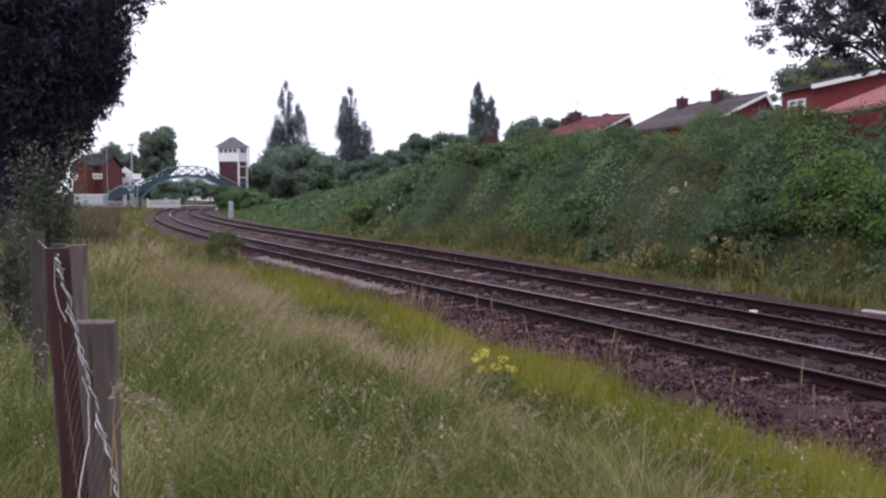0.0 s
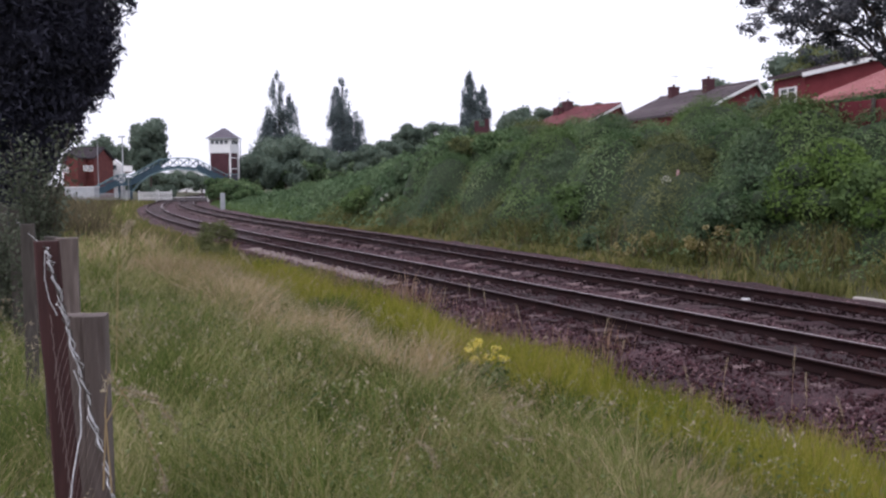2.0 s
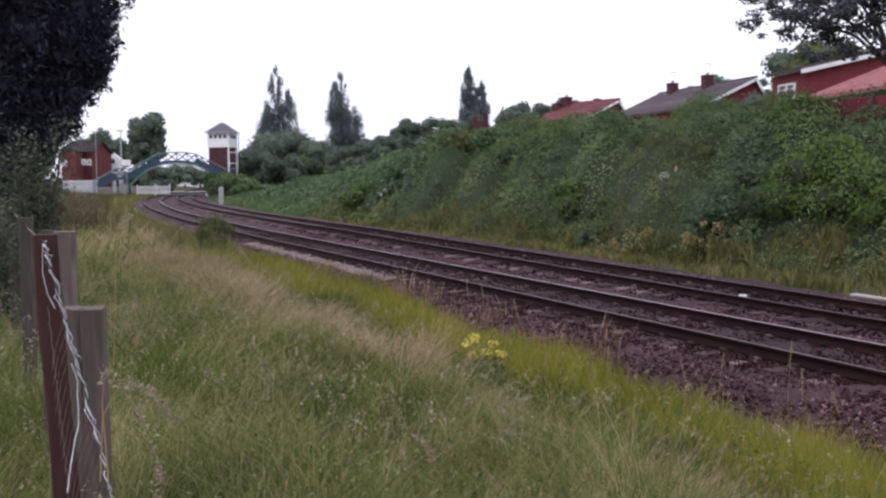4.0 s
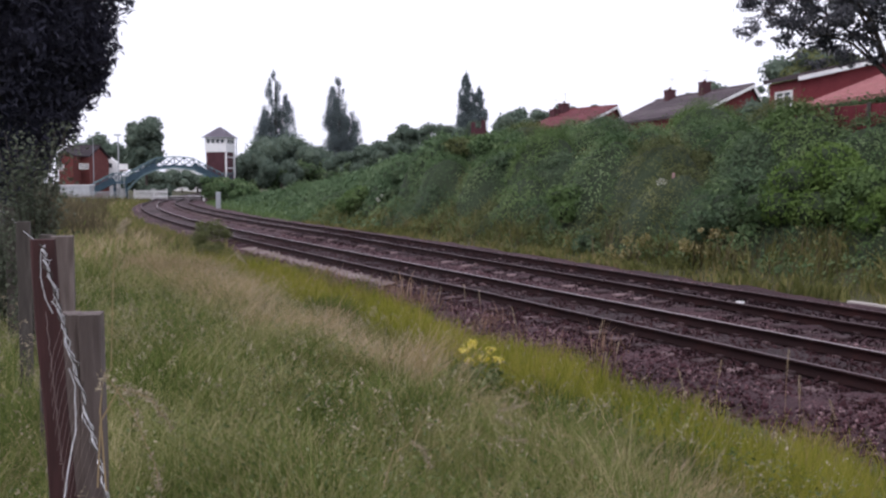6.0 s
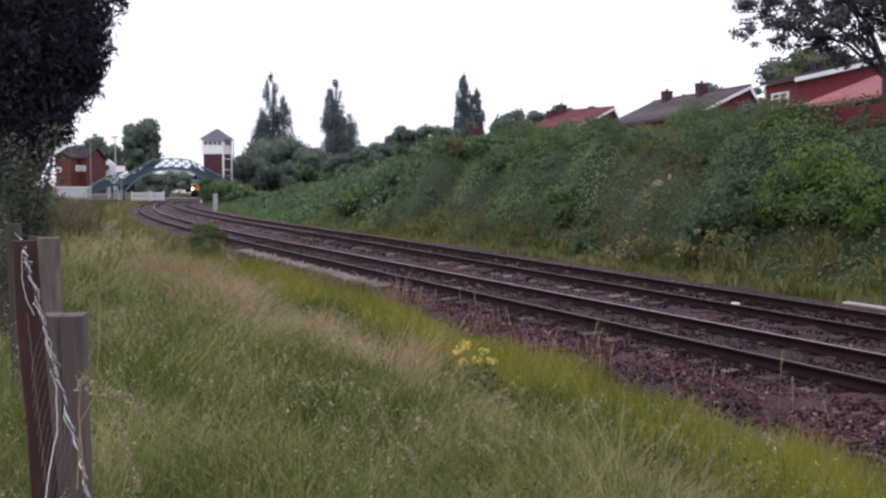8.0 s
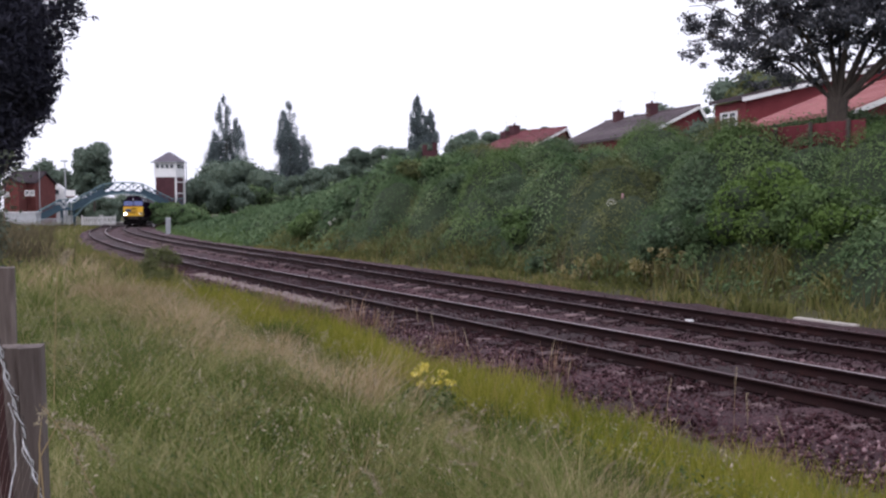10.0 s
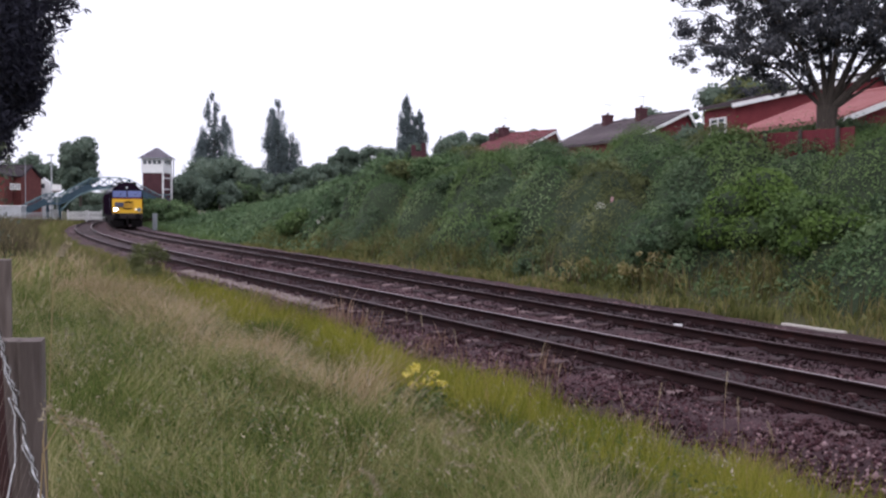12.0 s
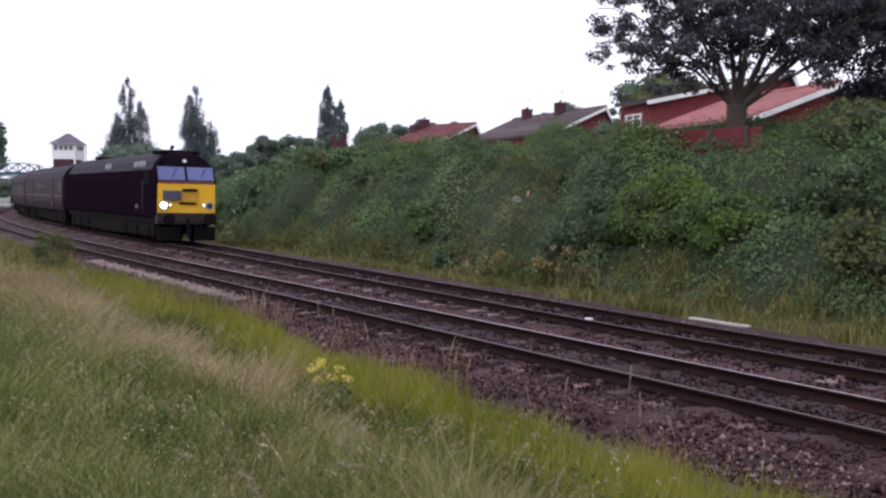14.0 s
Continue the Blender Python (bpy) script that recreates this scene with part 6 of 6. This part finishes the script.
def bogie(parent, yc, wheelbase, n_axle, r):
    fr = part("bogie", boxes((-1.16, yc - wheelbase / 2 - 0.8, 0.26, -1.0, yc + wheelbase / 2 + 0.8, 0.9), (1.0, yc - wheelbase / 2 - 0.8, 0.26, 1.16, yc + wheelbase / 2 + 0.8, 0.9), (-1.0, yc - 0.3, 0.5, 1.0, yc + 0.3, 0.9), bev=0.03), M["black"], parent, "sooty black bogie frame")
    for k in range(n_axle):
        ya = yc - wheelbase / 2 + wheelbase * k / (n_axle - 1)
        for xx in (-0.7525, 0.7525):
            w = part("wheel", wheel_mesh(r), M["black"], fr, smooth=False)
            w.matrix_basis = pose(xx, ya, r, 0, 0, 0 if xx > 0 else 180)
        part("axle_box", boxes((-1.24, ya - 0.14, 0.4, -1.14, ya + 0.14, 0.68), bev=0.02), M["black"], fr)
        part("axle_box", boxes((1.14, ya - 0.14, 0.4, 1.24, ya + 0.14, 0.68), bev=0.02), M["black"], fr)
        for s_ in (-1.08, 1.08):
            part("spring", tube(bmesh.new(), [(s_, ya + 0.35, 0.62), (s_, ya + 0.35, 0.98)], [0.09, 0.09], 8), M["black"], fr)


def face_y(z):
    return -9.7 + max(0.0, z - 2.62) * 0.42 + max(0.0, z - 3.5) * 0.9


def plate(bm, x0, x1, z0, z1, out):
    """A thin plate following the raked cab face, standing out metres proud."""
    q = []
    for o in (0.0, out):
        q.append([bm.verts.new((x, face_y(z) - 0.002 - o, z)) for x, z in ((x0, z0), (x1, z0), (x1, z1), (x0, z1))])
    a, b = q
    bm.faces.new(b)
    bm.faces.new(a[::-1])
    for i in range(4):
        bm.faces.new((a[i], a[(i + 1) % 4], b[(i + 1) % 4], b[i]))
    bmesh.ops.recalc_face_normals(bm, faces=bm.faces[:])
    return bm


def locomotive():
    h = holder("locomotive", Matrix(), "dark maroon diesel locomotive with yellow front and lit headlamp", "locomotive")
    bm = bmesh.new()
    prof = SIDE
    rings = [ring(bm, [face_y(z) for _, z in prof], prof, 0.965), ring(bm, [face_y(z) + 0.22 for _, z in prof], prof, 0.995), ring(bm, [-8.2] * len(prof), prof), ring(bm, [8.2] * len(prof), prof), ring(bm, [-face_y(z) for _, z in prof], prof, 0.965)]
    body = part("body", loft(bm, rings), M["loco_paint"], h)
    # roof skin in duller paint, a little proud
    bm = bmesh.new()
    rp = [(x * 1.004 + 0.006, z + 0.008) for x, z in SIDE[3:]]
    ra, rb = [], []
    for yv, lst, kk in ((-8.9, ra, 1.0), (8.9, rb, 1.0)):
        lst += [bm.verts.new((-x, yv + (max(0, z - 3.12) * 0.3 if yv < 0 else 0), z)) for x, z in rp[:-1]] + [bm.verts.new((x, yv + (max(0, z - 3.12) * 0.3 if yv < 0 else 0), z)) for x, z in rp[::-1]]
    for i in range(len(ra) - 1):
        bm.faces.new((ra[i], ra[i + 1], rb[i + 1], rb[i]))
    part("roof", bm, M["roof_paint"], h, "dull dark roof")
    part("cab_front", plate(bmesh.new(), -1.24, 1.24, 1.30, 2.54, 0.02), M["yellow"], h, "bright yellow warning panel")
    part("cab_brow", plate(bmesh.new(), -1.2, 1.2, 2.56, 2.66, 0.015), M["tile_red"], h, "dark red band under the windscreens")
    for x0, x1 in ((-1.19, -0.05), (0.05, 1.19)):
        ws = part("windscreen", plate(bmesh.new(), x0, x1, 2.70, 3.26, 0.012), M["windscreen"], h)
        part("wiper", beam(bmesh.new(), ((x0 + x1) / 2, face_y(2.8) - 0.03, 2.8), ((x0 + x1) / 2 + 0.25, face_y(3.2) - 0.03, 3.2), 0.02, 0.02), M["black"], ws)
    part("window_pillar", plate(bmesh.new(), -0.05, 0.05, 2.68, 3.28, 0.03), M["loco_paint"], h)
    part("jumper_box", boxes((-1.02, -9.84, 1.84, -0.28, -9.70, 2.26), bev=0.03), M["dark_metal"], h, "dark grey box on the yellow front")
    # raised plate; the shadow of a recess is put into its darker yellow
    part("recess_panel", boxes((-0.24, -9.75, 1.66, 0.52, -9.71, 2.34), bev=0.01), M["yellow_dark"], h, "shadowed darker yellow panel")
    part("lamp_iron", boxes((-0.2, -9.80, 2.22, 0.42, -9.72, 2.34), bev=0.01), M["black"], h)
    part("step_rail", boxes((-0.32, -9.80, 1.68, 0.36, -9.72, 1.76), bev=0.01), M["black"], h)
    hl = part("headlamp", tube(bmesh.new(), [(-1.0, -9.70, 1.62), (-1.0, -9.79, 1.62)], [0.19, 0.19], 16), M["grey_metal"], h)
    part("lens", tube(bmesh.new(), [(-1.0, -9.785, 1.62), (-1.0, -9.80, 1.62)], [0.125, 0.115], 16), M["lamp_on"], hl, "brightly lit lens")
    hl = part("headlamp", tube(bmesh.new(), [(0.98, -9.70, 1.62), (0.98, -9.79, 1.62)], [0.17, 0.17], 16), M["grey_metal"], h)
    part("lens", tube(bmesh.new(), [(0.98, -9.785, 1.62), (0.98, -9.80, 1.62)], [0.13, 0.12], 16), M["glass"], hl)
    for xx in (-0.72, 0.72):
        ml = part("marker_lamp", tube(bmesh.new(), [(xx, -9.70, 1.64), (xx, -9.77, 1.64)], [0.08, 0.08], 12), M["grey_metal"], h)
        part("lens", tube(bmesh.new(), [(xx, -9.765, 1.64), (xx, -9.78, 1.64)], [0.045, 0.04], 12), M["lamp_dim"], ml)
    tl = part("top_lamp", tube(bmesh.new(), [(0, face_y(3.52) + 0.02, 3.52), (0, face_y(3.52) - 0.08, 3.52)], [0.09, 0.09], 12), M["grey_metal"], h)
    part("lens", tube(bmesh.new(), [(0, face_y(3.52) - 0.078, 3.52), (0, face_y(3.52) - 0.09, 3.52)], [0.05, 0.045], 12), M["lamp_top"], tl)
    bb = part("buffer_beam", boxes((-1.28, -9.78, 0.82, 1.28, -9.45, 1.31), bev=0.03), M["beam_red"], h, "grimy dark red buffer beam")
    for xx in (-0.87, 0.87):
        bf = part("buffer", tube(bmesh.new(), [(xx, -9.7, 1.06), (xx, -10.15, 1.06), (xx, -10.15, 1.06), (xx, -10.2, 1.06)], [0.11, 0.10, 0.25, 0.24], 14), M["black"], h)
    part("coupling_hook", boxes((-0.05, -10.1, 0.72, 0.05, -9.7, 1.1), (-0.09, -10.05, 0.3, 0.09, -9.95, 0.75), bev=0.015), M["black"], h)
    for xx in (-0.55, -0.35, 0.35, 0.55):
        part("brake_hose", tube(bmesh.new(), [(xx, -9.75, 0.95), (xx, -9.98, 0.8), (xx, -9.95, 0.4)], [0.03, 0.03, 0.03], 6), M["black"], h)
    for x0 in (-1.25, 0.3):
        part("snowplough", boxes((x0, -9.75, 0.14, x0 + 0.95, -9.6, 0.7), bev=0.03), M["black"], h)
    part("underframe", boxes((-1.2, -9.4, 0.8, 1.2, 9.4, 1.16), (-1.18, -3.6, 0.22, 1.18, 3.6, 0.9), bev=0.04), M["black"], h, "sooty underframe with fuel tank")
    bogie(h, -6.1, 4.0, 3, 0.55)
    bogie(h, 6.1, 4.0, 3, 0.55)
    for sx_ in (-1, 1):
        for k in range(5):
            y0 = -7.5 + 0.42 * k
            part("louvre", beam(bmesh.new(), (sx_ * 1.22, y0, 3.26), (sx_ * 1.12, y0 + 0.26, 3.50), 0.05, 0.08), M["grey_metal"], h)
        for k in range(3):
            y0 = -1.0 + 0.42 * k
            part("louvre", beam(bmesh.new(), (sx_ * 1.22, y0, 3.26), (sx_ * 1.12, y0 + 0.26, 3.50), 0.05, 0.08), M["grey_metal"], h)
        part("cab_window", boxes((sx_ * 1.325, -8.7, 2.5, sx_ * 1.345, -7.9, 3.05), bev=0.005), M["dark_glass"], h)
        part("cab_door", boxes((sx_ * 1.325, -7.7, 1.3, sx_ * 1.342, -7.05, 3.05), bev=0.005), M["loco_paint"], h)
        part("handrail", tube(bmesh.new(), [(sx_ * 1.38, -7.8, 1.3), (sx_ * 1.38, -7.8, 2.7)], [0.012, 0.012], 6), M["dark_metal"], h)
        for k in range(4):
            part("side_grille", boxes((sx_ * 1.325, -4.4 + 2.3 * k, 1.95, sx_ * 1.338, -2.5 + 2.3 * k, 2.75), bev=0.005), M["loco_paint"], h)
        part("number_panel", boxes((sx_ * 1.326, -6.9, 1.45, sx_ * 1.338, -6.4, 1.62)), M["maroon_line"], h)
    part("roof_vent", boxes((-0.85, -8.75, 3.84, 0.85, -7.3, 4.0), bev=0.05), M["black"], h)
    part("horn", tube(bmesh.new(), [(-0.35, -8.5, 4.02), (-0.35, -8.75, 4.12)], [0.04, 0.09], 8), M["black"], h)
    part("roof_fan", tube(bmesh.new(), [(0, 4.5, 3.9), (0, 4.5, 4.02)], [0.75, 0.72], 18), M["black"], h)
    return h


def coach(van=False):
    h = holder("coach", Matrix(), "dark maroon parcels van with small windows and tall doors" if van else "dark maroon railway coach with a row of windows", "coach", "coaches of the train")
    prof = [(1.33, 1.0), (1.40, 1.5), (1.41, 2.3), (1.36, 2.95), (1.2, 3.3), (0.9, 3.58), (0.45, 3.76), (0, 3.8)]
    bm = bmesh.new()
    part("body", loft(bm, [ring(bm, [-9.9] * 8, prof), ring(bm, [9.9] * 8, prof)]), M["maroon"], h)
    bm = bmesh.new()
    rp = [(x * 1.004 + 0.006, z + 0.008) for x, z in prof[3:]]
    ra = [bm.verts.new((-x, -9.92, z)) for x, z in rp[:-1]] + [bm.verts.new((x, -9.92, z)) for x, z in rp[::-1]]
    rb = [bm.verts.new((-x, 9.92, z)) for x, z in rp[:-1]] + [bm.verts.new((x, 9.92, z)) for x, z in rp[::-1]]
    for i in range(len(ra) - 1):
        bm.faces.new((ra[i], ra[i + 1], rb[i + 1], rb[i]))
    part("roof", bm, M["roof_paint"], h, "dull dark roof")
    for sx_ in (-1, 1):
        for k in range(4 if van else 0):
            w = part("window", boxes((sx_ * 1.39, -2.2 + 1.1 * k, 2.2, sx_ * 1.425, -1.6 + 1.1 * k, 2.75), bev=0.01), M["maroon"], h)
            part("pane", boxes((sx_ * 1.40, -2.12 + 1.1 * k, 2.26, sx_ * 1.432, -1.68 + 1.1 * k, 2.70)), M["coach_glass"], w)
        for y0 in (-6.2, 4.4) if van else ():
            part("double_door", boxes((sx_ * 1.395, y0, 1.12, sx_ * 1.424, y0 + 1.7, 2.95), bev=0.012), M["maroon"], h)
        for k in range(0 if van else 7):
            y0 = -7.4 + 2.15 * k
            w = part("window", boxes((sx_ * 1.39, y0, 1.98, sx_ * 1.425, y0 + 1.32, 2.82), bev=0.01), M["maroon"], h)
            part("pane", boxes((sx_ * 1.40, y0 + 0.06, 2.04, sx_ * 1.432, y0 + 1.26, 2.76)), M["coach_glass"], w)
        for y0 in (-9.4, 8.7):
            d = part("door", boxes((sx_ * 1.395, y0, 1.15, sx_ * 1.42, y0 + 0.7, 2.95), bev=0.01), M["maroon"], h)
            part("pane", boxes((sx_ * 1.41, y0 + 0.12, 2.1, sx_ * 1.428, y0 + 0.58, 2.75)), M["coach_glass"], d)
        part("waist_band", boxes((sx_ * 1.405, -9.85, 1.82, sx_ * 1.418, 9.85, 1.90)), M["maroon_line"], h)
    part("gangway", boxes((-0.5, -10.2, 1.1, 0.5, -9.9, 3.3), (-0.5, 9.9, 1.1, 0.5, 10.2, 3.3), bev=0.05), M["black"], h)
    part("underframe", boxes((-1.2, -9.7, 0.78, 1.2, 9.7, 1.02), (-1.1, -4.6, 0.3, 1.1, 4.6, 0.8), bev=0.03), M["black"], h)
    bogie(h, -7.1, 2.6, 2, 0.46)
    bogie(h, 7.1, 2.6, 2, 0.46)
    for k in range(5):
        part("roof_vent", tube(bmesh.new(), [(0.2, -7 + 3.4 * k, 3.78), (0.2, -7 + 3.4 * k, 3.92)], [0.16, 0.14], 8), M["roof_paint"], h)
    return h


M["maroon_line"] = surface("dull_lining", [(0.3, (0.09, 0.06, 0.05)), (0.7, (0.13, 0.09, 0.07))], 1.0, 8, 0.5, 0.0, spec=0.2)
# the reflected sky is put into the blue base colour of the glass
M["windscreen"] = surface("sky_tinted_windscreen", [(0.3, (0.075, 0.10, 0.24)), (0.7, (0.11, 0.14, 0.31))], 1.0, 8, 0.15, 0.0)
M["coach_glass"] = surface("coach_window_glass", [(0.3, (0.022, 0.018, 0.026)), (0.7, (0.040, 0.034, 0.046))], 1.0, 8, 0.35, 0.0, spec=0.12)
# the front's yellow, darkened to carry the recess shadow
M["yellow_dark"] = surface("shaded_yellow_paint", [(0.3, (0.40, 0.20, 0.012)), (0.7, (0.62, 0.34, 0.014))], 3.0, 14, 0.6, 0.05)
M["beam_red"] = surface("grimy_red_paint", [(0.3, (0.008, 0.0045, 0.006)), (0.7, (0.020, 0.008, 0.010))], 3.0, 14, 0.7, 0.1)
M["dark_glass"] = surface("dark_side_glass", [(0.3, (0.006, 0.005, 0.008)), (0.7, (0.012, 0.010, 0.014))], 1.0, 8, 0.7, 0.0, spec=0.02)
M["lamp_top"] = glow("lit_top_lamp", (0.8, 0.8, 0.85), 0.35)

loco = locomotive()
coaches = [coach(True), coach()]
for k in range(5):
    coaches.append(copy_thing(coaches[1], Matrix()))

# the place of the locomotive's front along the line, by time
RUN = [(0.0, 370.0), (2.0, 322.0), (4.0, 274.0), (6.0, 226.0), (7.0, 202.5), (8.0, 180.5), (9.0, 160.0), (9.5, 149.0), (10.0, 137.0), (10.5, 124.5), (11.0, 112.5), (11.5, 101.0), (12.0, 89.3), (12.5, 77.3), (13.0, 65.2), (13.5, 53.4), (14.0, 41.4)]
FAR_TRACK = 4.1625


def vehicle_pose(s_mid, half):
    """A vehicle stands on the line by its two bogies."""
    xa, ya, _ = along(s_mid - half, FAR_TRACK)
    xb, yb, _ = along(s_mid + half, FAR_TRACK)
    za, zb = float(track_rise(s_mid - half)), float(track_rise(s_mid + half))
    turn = math.degrees(math.atan2(-(float(xb) - float(xa)), float(yb) - float(ya)))
    pitch = math.degrees(math.atan2(zb - za, 2 * half))
    return pose((float(xa) + float(xb)) / 2, (float(ya) + float(yb)) / 2, (za + zb) / 2, 0, 0, turn) @ pose(0, 0, 0, pitch)


def motions():
    times = [0, 1, 2, 3, 4, 5, 6] + [6.5 + 0.5 * k for k in range(16)]
    front = lambda t: float(np.interp(t, [r[0] for r in RUN], [r[1] for r in RUN]))
    walk(loco, [(t, vehicle_pose(front(t) + 9.75, 6.1)) for t in times])
    for i, c in enumerate(coaches):
        walk(c, [(t, vehicle_pose(front(t) + 19.9 + 10.3 + 20.5 * i, 7.1)) for t in times])


motions()
